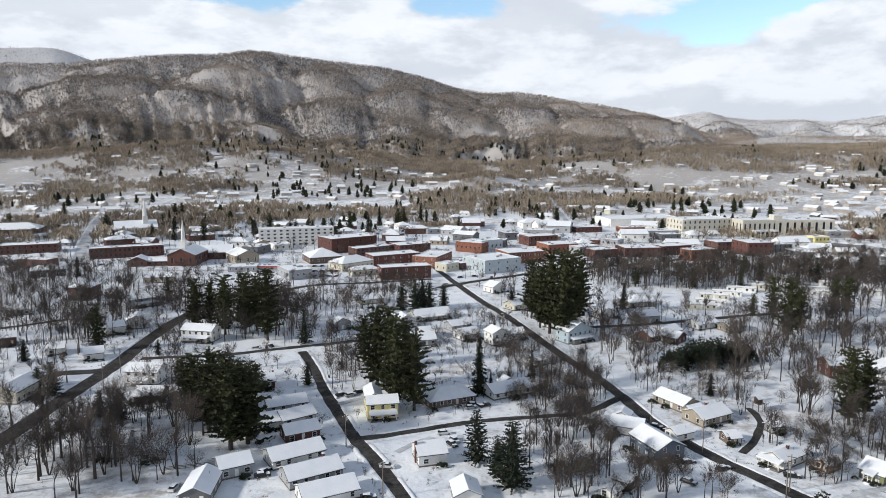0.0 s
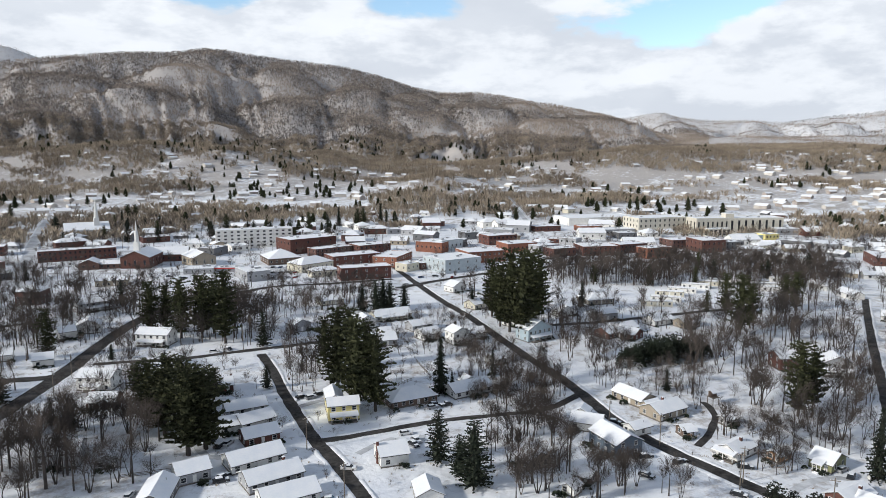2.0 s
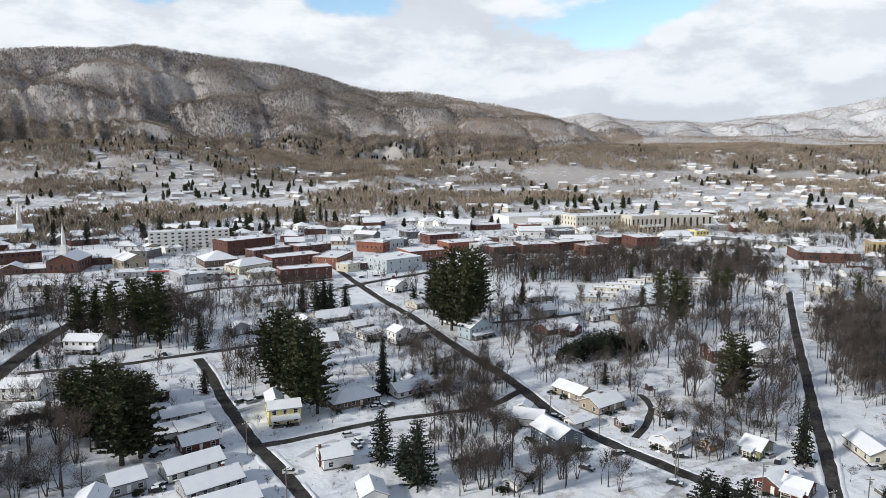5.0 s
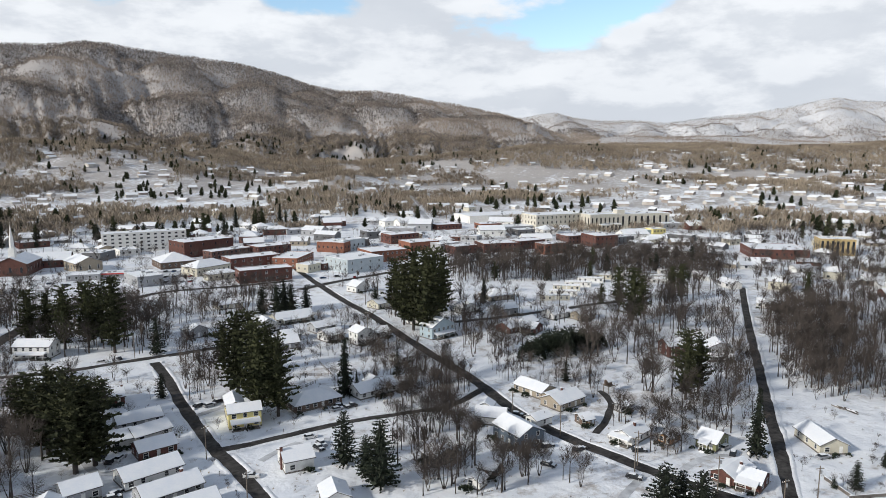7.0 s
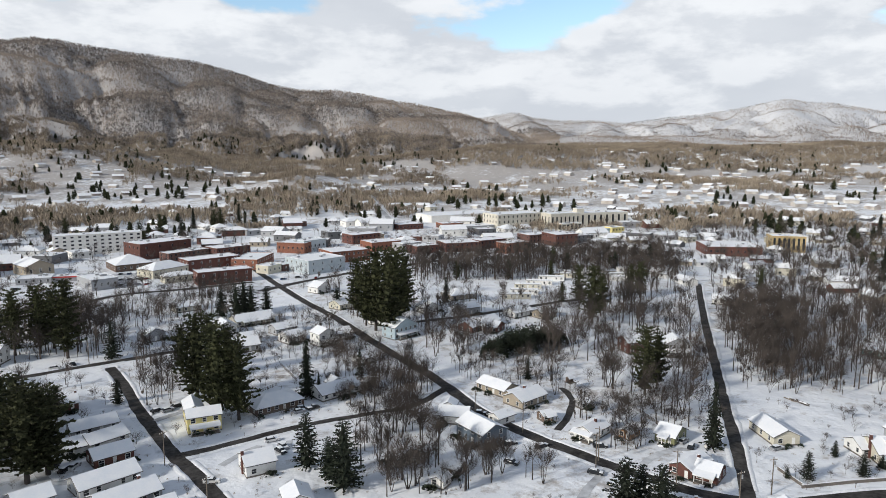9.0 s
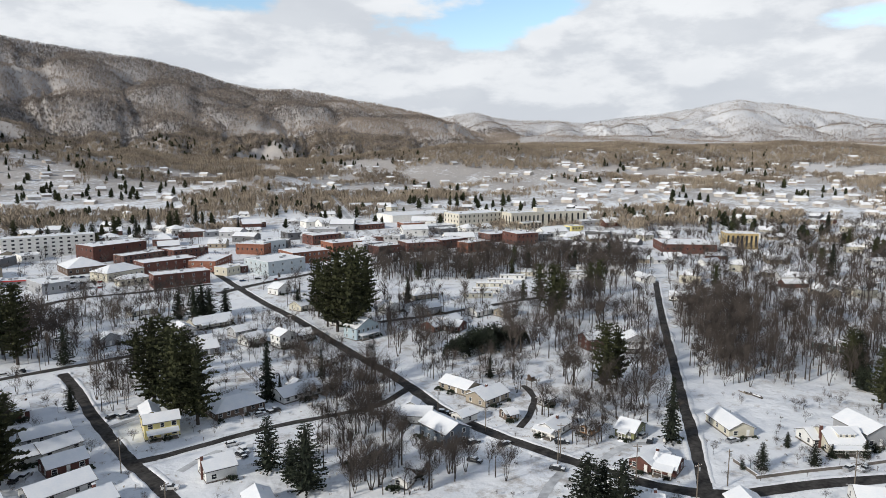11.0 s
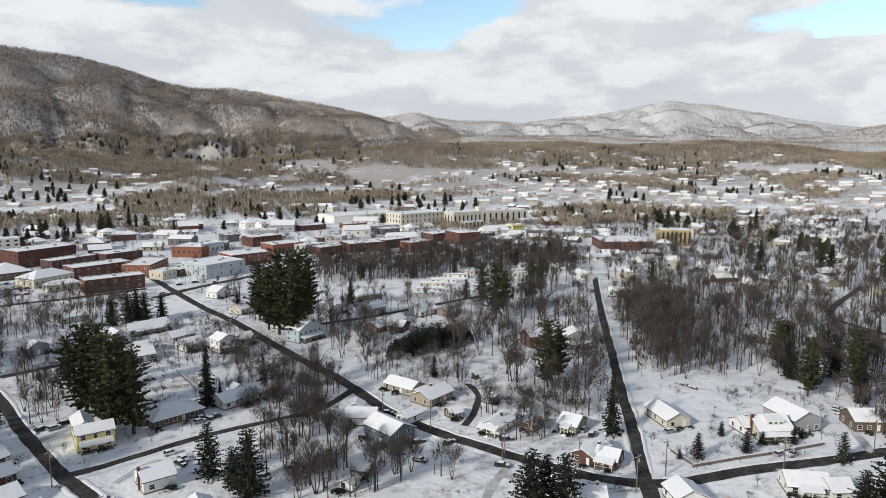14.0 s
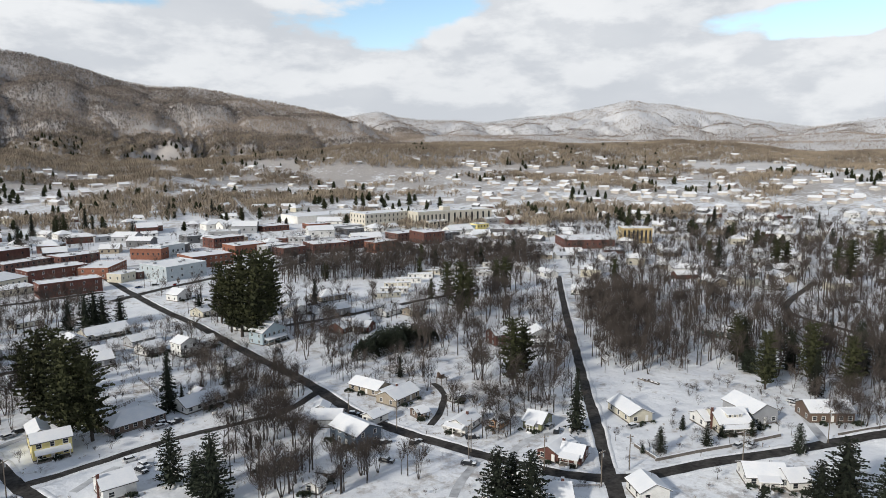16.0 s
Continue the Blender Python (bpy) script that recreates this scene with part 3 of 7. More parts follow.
def house(x, y, rot, L, D, h, kind, along, colour, label, rise=None, chim=None, por=None, wing=None, storeys=None, group="", dorm=None):
    """A dwelling whose front wall's middle stands at (x, y); rot turns its front from -y."""
    ob = thing("house", x, y, rot, label, "house", group)
    if math.hypot(x, y) < 480:
        HOUSE_FRONTS.append((x, y, rot, L))
    rise = rise or (0.24 if kind == "gable" else 0.2) * (D if along == "x" else L)
    block(ob, 0, D / 2, L, D, h, rise, kind, colour, along, storeys=storeys)
    if chim is not None:
        chimney(ob, chim * L, D * 0.55 if abs(chim) < 0.5 else D * 0.4, 0 if abs(chim) >= 0.5 else h, h + rise + 1.0)
    if por:
        porch(ob, -L / 2 * por, L / 2 * por, 0, 2.2, 2.5, max(3, int(L * por / 2.4)))
    if wing:
        wx, wd, wl, wh, walong = wing
        block(ob, wx, D + wd / 2 - 0.3, wl, wd, wh, 0.26 * (wl if walong == "y" else wd), "gable", colour, walong, door=False)
    if dorm:
        dormer(ob, dorm[0], D * 0.16, h + rise * 0.36, dorm[1], D * 0.3, rise * 0.5, colour)
    # a vent pipe and a meter box
    bm = bmesh.new()
    bmesh.ops.create_cone(bm, cap_ends=True, segments=8, radius1=0.09, radius2=0.09, depth=0.9, matrix=Matrix.Translation((L * 0.22, D * 0.7, h + rise * 0.6 + 0.4)))
    part("vent_pipe", bm, M["steel"], ob)
    c, s = math.cos(radians(rot)), math.sin(radians(rot))
    for k in (-0.3, 0.3):
        taken.append((x - s * D / 2 + c * k * L, y + c * D / 2 + s * k * L, max(D, L * 0.6) / 2 + 0.8))
    return ob


def dormer(parent, x, y, z, w, d, h, colour):
    """A shed dormer standing out of the front roof slope."""
    dm = box_part("dormer", x - w / 2, y, z, x + w / 2, y + d, z + h, M[colour], parent, "wide shed dormer with a row of windows")
    V = [(x - w / 2 - 0.3, y - 0.4, z + h), (x + w / 2 + 0.3, y - 0.4, z + h), (x + w / 2 + 0.3, y + d, z + h + 0.5), (x - w / 2 - 0.3, y + d, z + h + 0.5)]
    part("roof_snow", slab(V, [(0, 1, 2, 3)], 0.2), M["snow"], parent)
    n = max(2, int(w / 1.3))
    for k in range(n):
        window(parent, x - w / 2 + (k + 0.5) * w / n, y, z + h * 0.55, 0.8, 0.8, 0)
    return dm


def low_wall(x0, y0, x1, y1, h=0.9):
    """A stone retaining wall with snow along its top."""
    d = Vector((x1 - x0, y1 - y0))
    ob = thing("garden_wall", x0, y0, math.degrees(math.atan2(d.y, d.x)), "low dark stone garden wall capped with snow", "wall")
    n = max(1, int(d.length / 3))
    for k in range(n):
        box_part("wall_segment", d.length * k / n + 0.02, -0.2, -0.2, d.length * (k + 1) / n - 0.02, 0.2, h - 0.05 * (k % 2), M["stonebase"], ob)
    box_part("snow_cap", 0, -0.18, h, d.length, 0.22, h + 0.14, M["snow"], ob, "", 0.05)


def block_building(x, y, rot, L, D, h, colour, label, rows=2, cols=None, side_cols=None, win=(1.2, 1.6), roof="flat", category="building", cornice=True, group=""):
    """A flat-roofed town building with parapet, recessed snowy roof, cornice, windows and roof units."""
    ob = thing("town_building", x, y, rot, label, category, group)
    a = L / 2
    if roof == "flat":
        bm = bmesh.new()
        box_bm(bm, -a, 0, -1.5, a, D, h - 0.6)
        t = 0.35
        box_bm(bm, -a, 0, h - 0.6, a, t, h)
        box_bm(bm, -a, D - t, h - 0.6, a, D, h)
        box_bm(bm, -a, t, h - 0.6, -a + t, D - t, h)
        box_bm(bm, a - t, t, h - 0.6, a, D - t, h)
        part("wall", bm, M[colour], ob)
        box_part("roof_snow", -a + t, t, h - 0.62, a - t, D - t, h - 0.25, M["snow"], ob, "snow lying on the flat roof")
        bm = bmesh.new()
        for q in ((-a - 0.05, -0.05, a + 0.05, t + 0.03), (-a - 0.05, D - t - 0.03, a + 0.05, D + 0.05), (-a - 0.05, t + 0.03, -a + t + 0.03, D - t - 0.03), (a - t - 0.03, t + 0.03, a + 0.05, D - t - 0.03)):
            box_bm(bm, q[0], q[1], h, q[2], q[3], h + 0.14)
        part("coping", bm, M["snow"], ob, "snow-capped coping")
        if cornice:
            box_part("cornice", -a - 0.15, -0.15, h - 0.95, a + 0.15, 0.0, h - 0.7, M["trim" if colour in ("stone", "stucco") else colour], ob)
        rnd = random.Random(int(abs(x * 7 + y)))
        for k in range(rnd.randint(1, 3)):
            ux, uy = rnd.uniform(-a * 0.7, a * 0.7), rnd.uniform(D * 0.25, D * 0.8)
            u = box_part("roof_unit", ux - 1.0, uy - 0.8, h - 0.3, ux + 1.0, uy + 0.8, h + 0.9, M["steel"], ob, "", 0.06)
            box_part("unit_snow", ux - 0.95, uy - 0.75, h + 0.9, ux + 0.95, uy + 0.75, h + 1.05, M["snow"], u)
    else:
        block(ob, 0, D / 2, L, D, h, 0.22 * min(L, D), "gable" if roof[0] == "g" else "hip", colour, roof[1], wins=False, base=False)
    if rows:
        cols = cols or max(2, int(L / 4))
        step = (h - 1.0) / rows
        for r in range(rows):
            z = 0.6 + step * (r + 0.5)
            for k in range(cols):
                window(ob, -a + (k + 0.5) * L / cols, 0, z, win[0], min(win[1], step * 0.75), 0)
            sc = side_cols or max(1, int(D / 6))
            for k in range(sc):
                u = street_side(ob)
                window(ob, a * u, (k + 0.5) * D / sc, z, win[0], min(win[1], step * 0.75), 90 * u)
    c, s = math.cos(radians(rot)), math.sin(radians(rot))
    n = max(1, int(L / 10))
    for k in range(n):
        u = -a + (k + 0.5) * L / n
        for v in (0.2, 0.5, 0.8):
            taken.append((x + c * u - s * v * D, y + s * u + c * v * D, max(6, D * 0.3)))
    return ob


def steeple(parent, x, y, z, h, w, colour="trim"):
    """Square belfry, octagonal lantern and slender spire."""
    st = box_part("steeple", x - w / 2, y - w / 2, z - 2, x + w / 2, y + w / 2, z + h * 0.25, M[colour], parent, "white church steeple", 0.08)
    bm = bmesh.new()
    bmesh.ops.create_cone(bm, cap_ends=True, segments=8, radius1=w * 0.42, radius2=w * 0.38, depth=h * 0.2, matrix=Matrix.Translation((x, y, z + h * 0.35)))
    part("lantern", bm, M[colour], st)
    bm = bmesh.new()
    bmesh.ops.create_cone(bm, cap_ends=True, segments=8, radius1=w * 0.4, radius2=0.05, depth=h * 0.55, matrix=Matrix.Translation((x, y, z + h * 0.725)))
    part("spire", bm, M[colour], st)


# ---- trees ----
def tube(V, F, p, q, r0, r1, n=3):
    d = (q - p).normalized()
    s = d.orthogonal().normalized()
    t = d.cross(s)
    i = len(V)
    for c, r in ((p, r0), (q, r1)):
        for k in range(n):
            a = 2 * math.pi * k / n
            V.append(c + s * (math.cos(a) * r) + t * (math.sin(a) * r))
    for k in range(n):
        F.append((i + k, i + (k + 1) % n, i + n + (k + 1) % n, i + n + k))


def blade(V, F, p, q, r):
    """A thin twig: a long pointed triangle."""
    d = q - p
    w = d.cross(Vector((0.31, 0.77, 0.55))).normalized() * r
    i = len(V)
    V += [p - w, p + w, q]
    F.append((i, i + 1, i + 2))


def bare_tree_arrays(seed, spread, clear, stems, light=0):
    """Wood (quads) and twigs (triangles) of a leafless tree one unit high."""
    rnd = random.Random(seed)
    V, F, tv, tf = [], [], [], []

    def branch(p, d, length, r, depth):
        if depth == 3:
            for _ in range(1 if light or rnd.random() < 0.3 else 2):
                e = (d + Vector((rnd.uniform(-0.45, 0.45), rnd.uniform(-0.45, 0.45), rnd.uniform(-0.15, 0.35)))).normalized()
                blade(tv, tf, p, p + e * length * rnd.uniform(1.2, 2.3), (0.0021, 0.0033, 0.0046)[light])
            return
        n = 3 if depth == 0 else 2
        for k in range(n):
            q = p + d * (length / n)
            if depth == 2 or (depth == 1 and light == 2):
                if light:
                    blade(tv, tf, p, q + d * length * 0.3, 0.0048 if depth == 2 else 0.007)
                else:
                    tube(V, F, p, q, r, r * 0.75, 3)
            else:
                tube(V, F, p, q, r, r * 0.8, (5 if depth == 0 else 3) if not light else 3)
            p, r = q, r * 0.78
            d = (d + Vector((rnd.uniform(-0.2, 0.2), rnd.uniform(-0.2, 0.2), rnd.uniform(-0.04, 0.14)))).normalized()
            if k or depth:
                for _ in range((4, 3, (3, 2, 1)[light])[depth] if stems == 1 else (3, 2, (3, 2, 1)[light])[depth]):
                    a = rnd.uniform(0, 6.283)
                    s = d.orthogonal().normalized()
                    side = s * math.cos(a) + d.cross(s) * math.sin(a)
                    nd = (d * rnd.uniform(0.5, 0.9) + side * rnd.uniform(0.5, 1.0) * spread + Vector((0, 0, 0.2))).normalized()
                    branch(p, nd, length * rnd.uniform(0.5, 0.8), max(r * 0.6, 0.0022), depth + 1)

    stems = min(stems, 3) if light else stems
    for s in range(stems):
        lean = 0.0 if stems == 1 else 0.25
        a = 6.283 * s / stems + rnd.random()
        d = Vector((math.cos(a) * lean, math.sin(a) * lean, 1)).normalized()
        p = Vector((math.cos(a) * 0.012 * (stems > 1), math.sin(a) * 0.012 * (stems > 1), -0.02))
        r = 0.017 if stems == 1 else 0.012
        q = p + d * clear
        tube(V, F, p, q, r * 1.25, r, 6 if not light else 4)
        branch(q, d, (1 - clear) * 0.52, r, 0)
    top = max(v.z for v in tv)
    return np.array(V) / top, np.array(F), np.array(tv) / top, np.array(tf)


def bare_tree_meshes(seed, spread, clear, stems):
    V, F, tv, tf = bare_tree_arrays(seed, spread, clear, stems)
    return from_arrays("bare_tree", V, F, M["bark"], True), from_arrays("crown", tv, tf, M["twig"])


def clump(V, F, p, d, size, rnd, blades=3):
    """A spray of pointed needle blades at p, set along d."""
    for _ in range(blades):
        e = (d + Vector((rnd.uniform(-0.7, 0.7), rnd.uniform(-0.7, 0.7), rnd.uniform(-0.35, 0.5)))).normalized()
        w = e.cross(Vector((rnd.uniform(-1, 1), rnd.uniform(-1, 1), rnd.uniform(-1, 1)))).normalized() * size * 0.30
        i = len(V)
        m = p + e * size * 0.5
        V += [p, m + w, p + e * size, m - w]
        F.append((i, i + 1, i + 2, i + 3))


def conifer_meshes(seed, style):
    """Trunk, needle crown and snow pads of an evergreen one unit high."""
    rnd = random.Random(seed)
    V, F, cv, cf, sv, sf = [], [], [], [], [], []
    pts = [Vector((rnd.uniform(-0.008, 0.008) * k, rnd.uniform(-0.008, 0.008) * k, k / 6 - 0.02)) for k in range(7)]
    for k in range(6):
        tube(V, F, pts[k], pts[k + 1], 0.02 * (1.02 - k / 6), 0.02 * (1.02 - (k + 1) / 6), 6)
    levels = dict(spruce=27, pine=24, fir=24)[style]
    low = dict(spruce=0.04, pine=0.12, fir=0.04)[style]
    for lv in range(levels):
        t = lv / (levels - 1)
        z = low + (0.985 - low) * t
        if style == "pine":
            reach = 0.185 * (math.sin(math.pi * (0.20 + 0.72 * t)) ** 0.6) * rnd.choice((0.6, 0.8, 1.0, 1.15)) + 0.014
            limbs, droop = 7, 0.22
        elif style == "fir":
            reach = 0.27 * math.sin(math.pi * (0.30 + 0.68 * t)) ** 0.55 * (1 - 0.45 * t) * rnd.uniform(0.85, 1.1) + 0.012
            limbs, droop = 9, 0.05
        else:
            reach = 0.175 * (1 - t) ** 0.85 * rnd.uniform(0.85, 1.1) + 0.010
            limbs, droop = 8, -0.16
        a0 = rnd.uniform(0, 6.28)
        for k in range(limbs):
            a = a0 + 6.283 * k / limbs + rnd.uniform(-0.3, 0.3)
            rr = reach * (rnd.uniform(0.45, 1.35) if style == "pine" else rnd.uniform(0.6, 1.15))
            d = Vector((math.cos(a), math.sin(a), droop + rnd.uniform(-0.1, 0.12)))
            step = (0.985 - low) / levels
            p0 = Vector((0, 0, min(0.985, z + rnd.uniform(-0.6, 0.6) * step)))
            tube(V, F, p0, p0 + d * rr * 0.8, 0.005 * (1.1 - t), 0.001, 3)
            n = max(2, int(rr / 0.024))
            for j in range(n):
                f = (j + 1) / n
                c = p0 + d * rr * f * 0.92 + Vector((0, 0, -0.02 * f * f * (style == "spruce")))
                clump(cv, cf, c, d if style != "pine" else Vector((d.x * 0.6, d.y * 0.6, 0.55)), rnd.uniform(0.027, 0.050) * (1.1 if style == "pine" else 0.95) * (1 - 0.3 * t), rnd, 4)
                if rnd.random() < 0.14:
                    clump(sv, sf, c + Vector((0, 0, 0.010)), Vector((d.x, d.y, 0.02)), 0.036 * (1 - 0.4 * t), rnd, 2)
    # the dense inside of the crown, a ragged spindle
    rings, sides = 9, 7
    girth = dict(spruce=0.065, pine=0.045, fir=0.11)[style]
    i0 = len(cv)
    for k in range(rings):
        t = k / (rings - 1)
        rr = girth * ((1 - t) ** 0.75 if style != "pine" else math.sin(math.pi * (0.1 + 0.82 * t)) ** 0.8) + 0.004
        for j in range(sides):
            a = 6.283 * j / sides + 0.4 * k
            q = rr * rnd.uniform(0.65, 1.2)
            cv.append(Vector((math.cos(a) * q, math.sin(a) * q, low + 0.02 + (0.95 - low) * t + rnd.uniform(-0.02, 0.02))))
    for k in range(rings - 1):
        for j in range(sides):
            a, b = i0 + k * sides + j, i0 + k * sides + (j + 1) % sides
            cf.append((a, b, b + sides, a + sides))
    return (from_arrays("evergreen_tree", V, F, M["bark"], True), from_arrays("crown", cv, cf, M["needle_yellow" if style == "pine" else "needle"]),
            from_arrays("branch_snow", sv, sf, M["snow"]))


TREES = {}
BARE_LABELS = ("leafless grey-brown broadleaf tree standing in the snow", "tall leafless forest tree with a slim trunk", "multi-stemmed leafless tree with upswept limbs")
SPECS = {"bare": [(11, 0.95, 0.16, 1), (12, 1.15, 0.14, 1), (13, 0.8, 0.22, 1), (14, 1.0, 0.2, 1)], "tall": [(21, 0.5, 0.42, 1), (22, 0.6, 0.36, 1), (23, 0.42, 0.46, 1)],
         "multi": [(31, 0.55, 0.10, 4), (32, 0.6, 0.12, 3)], "shrub": [(41, 1.1, 0.04, 3), (43, 0.9, 0.05, 3)]}


def plant(kind, x, y, h, snow=False, wide=1.0, rnd=random):
    """A tree of the kind and height at (x, y): the first of a kind is built, later ones share its meshes."""
    bare = kind in SPECS
    v = rnd.randrange(len(SPECS[kind])) if bare else rnd.randrange(2)
    key = (kind, v, snow)
    z, rz = float(ground_z(x, y)), rnd.uniform(0, 360)
    if key not in TREES:
        if bare:
            trunk, crown = bare_tree_meshes(*SPECS[kind][v])
            ob = new("bare_tree" if kind != "shrub" else "shrub", trunk)
            part("crown", crown, None, ob)
            label = dict(bare=BARE_LABELS[0], tall=BARE_LABELS[1], multi=BARE_LABELS[2], shrub="leafless twiggy garden shrub poking through the snow")[kind]
            tagged(ob, label, "shrub" if kind == "shrub" else "tree", kind + " trees")
        else:
            trunk, crown, pads = conifer_meshes(50 + v * 7 + len(kind), kind)
            ob = new("evergreen_tree", trunk)
            part("crown", crown, None, ob)
            if snow:
                tagged(part("branch_snow", pads, None, ob, "clumps of snow caught in the branches"), kind="stuff")
            tagged(ob, ("snow-dusted " if snow else "") + dict(spruce="dense dark green spruce with a narrow cone", pine="tall olive-green pine with an uneven crown", fir="broad dark green fir reaching to the snow")[kind], "tree", kind + " trees")
        ob.matrix_basis = Matrix.LocRotScale((x, y, z), Euler((0, 0, radians(rz))), (h * wide, h * wide, h))
        TREES[key] = (ob, h, wide)
        return ob
    ob, h0, w0 = TREES[key]
    s = h / h0
    return copy_thing(ob, Matrix.LocRotScale((x, y, z), Euler((0, 0, radians(rz))), (s * wide / w0, s * wide / w0, s)))


NEAR_TREES = 246.0   # nearer than this each tree is an object of its own
BEHIND = []


def join_behind():
    """All the leafless trees farther off, with trunks, limbs and twigs, in one mesh."""
    unit = {(k, d): [bare_tree_arrays(*spec, light=d) for spec in v] for k, v in SPECS.items() for d in (1, 2)}
    VV, QQ, TT, n = [], [], [], 0
    for i, (x, y, h, w, a, kind) in enumerate(BEHIND):
        own = unit[kind, 2 if math.hypot(x, y) > 300 or kind == "shrub" else 1]
        V, F, tv, tf = own[i % len(own)]
        c, s, z = math.cos(a), math.sin(a), float(ground_z(x, y))
        P = np.vstack([V, tv])
        VV.append(np.column_stack([(P[:, 0] * c - P[:, 1] * s) * h * w + x, (P[:, 0] * s + P[:, 1] * c) * h * w + y, P[:, 2] * h + z]))
        QQ.append(np.vstack([F[:, [0, 1, 2]], F[:, [0, 2, 3]]]) + n)
        QQ.append(tf + len(V) + n)
        n += len(P)
    ob = new("leafless_woods", from_arrays("leafless_woods", np.vstack(VV), np.vstack(QQ), M["twig"]))
    tagged(ob, "leafless grey-brown woods standing in the snow", "woods", kind="stuff")


def free(x, y, gap=0.0):
    c = np.array(taken)
    return bool(np.all(np.hypot(c[:, 0] - x, c[:, 1] - y) > c[:, 2] + gap))


def grove(kinds, n, x0, y0, x1, y1, x2, y2, x3, y3, low, high, seed=1, gap=0.5, snow=False):
    """n trees spread unevenly over the quadrilateral, clear of roads and houses."""
    rnd = random.Random(seed)
    for _ in range(n):
        for _try in range(6):
            u, v = rnd.random(), rnd.random()
            x = (x0 * (1 - u) + x1 * u) * (1 - v) + (x3 * (1 - u) + x2 * u) * v
            y = (y0 * (1 - u) + y1 * u) * (1 - v) + (y3 * (1 - u) + y2 * u) * v
            if free(x, y, gap):
                kind, h, w = rnd.choice(kinds), rnd.uniform(low, high), rnd.uniform(0.85, 1.2)
                if math.hypot(x, y) < NEAR_TREES or kind not in SPECS:
                    plant(kind, x, y, h, snow, w, rnd)
                else:
                    BEHIND.append((x, y, h, w, rnd.uniform(0, 6.283), kind))
                break


# ---- vehicles and street furniture ----
CARS = {}


def car(x, y, rot, colour, kind="car", snowy=True):
    """A parked car: body with wheel arches and bonnet, glasshouse, lamps, wheels, snow on the roof."""
    key = (colour, kind)
    label = {"car_dark": "dark", "car_white": "white", "car_silver": "silver", "car_red": "dark red", "car_blue": "blue"}[colour] + (" pickup truck" if kind == "truck" else " car") + " parked on snow with snow on its roof"
    if key in CARS:
        ob = copy_thing(CARS[key], pose(x, y, float(ground_z(x, y)), 0, 0, rot))
        return ob
    ob = thing("pickup_truck" if kind == "truck" else "parked_car", x, y, rot, label, "truck" if kind == "truck" else "car", "parked cars")
    CARS[key] = ob

    def profile(pts, w0, w1, name, material):
        bm = bmesh.new()
        lo = [bm.verts.new((px, -w0 if pz < 0.9 else -w1, pz)) for px, pz in pts]
        hi = [bm.verts.new((px, w0 if pz < 0.9 else w1, pz)) for px, pz in pts]
        bm.faces.new(lo)
        bm.faces.new(hi[::-1])
        for k in range(len(pts)):
            j = (k + 1) % len(pts)
            bm.faces.new([lo[j], lo[k], hi[k], hi[j]])
        bmesh.ops.recalc_face_normals(bm, faces=bm.faces)
        return part(name, bm, M[material], ob)

    profile([(-2.25, 0.3), (2.25, 0.3), (2.28, 0.65), (2.1, 0.85), (1.0, 0.95), (-1.9, 0.98), (-2.25, 0.9)], 0.9, 0.86, "body", colour)
    if kind == "truck":
        profile([(-0.4, 0.95), (1.1, 0.95), (0.6, 1.6), (-0.3, 1.62)], 0.8, 0.72, "glasshouse", "glass")
        box_part("roof_snow", -0.32, -0.7, 1.6, 0.6, 0.7, 1.74, M["snow"], ob, "", 0.04)
        box_part("bed_snow", -2.15, -0.75, 0.96, -0.5, 0.75, 1.08, M["snow"], ob, "", 0.04)
    else:
        profile([(-1.95, 0.95), (1.15, 0.95), (0.4, 1.42), (-1.4, 1.45)], 0.8, 0.68, "glasshouse", "glass")
        box_part("roof_snow", -1.45, -0.68, 1.42, 0.42, 0.68, 1.55, M["snow"], ob, "", 0.05)
        box_part("bonnet_snow", 1.05, -0.72, 0.9, 2.05, 0.72, 1.02, M["snow"], ob, "", 0.04)
    for sx in (-1.4, 1.4):
        for sy in (-0.82, 0.82):
            bm = bmesh.new()
            bmesh.ops.create_cone(bm, cap_ends=True, segments=12, radius1=0.33, radius2=0.33, depth=0.22, matrix=Matrix.Translation((sx, sy, 0.33)) @ Matrix.Rotation(radians(90), 4, "X"))
            w = part("wheel", bm, M["tyre"], ob)
            bm = bmesh.new()
            bmesh.ops.create_cone(bm, cap_ends=True, segments=10, radius1=0.2, radius2=0.2, depth=0.24, matrix=Matrix.Translation((sx, sy, 0.33)) @ Matrix.Rotation(radians(90), 4, "X"))
            part("rim", bm, M["steel"], w)
    for sy in (-0.65, 0.65):
        box_part("headlight", 2.2, sy - 0.15, 0.6, 2.29, sy + 0.15, 0.75, M["trim"], ob)
    return ob


POLE = []


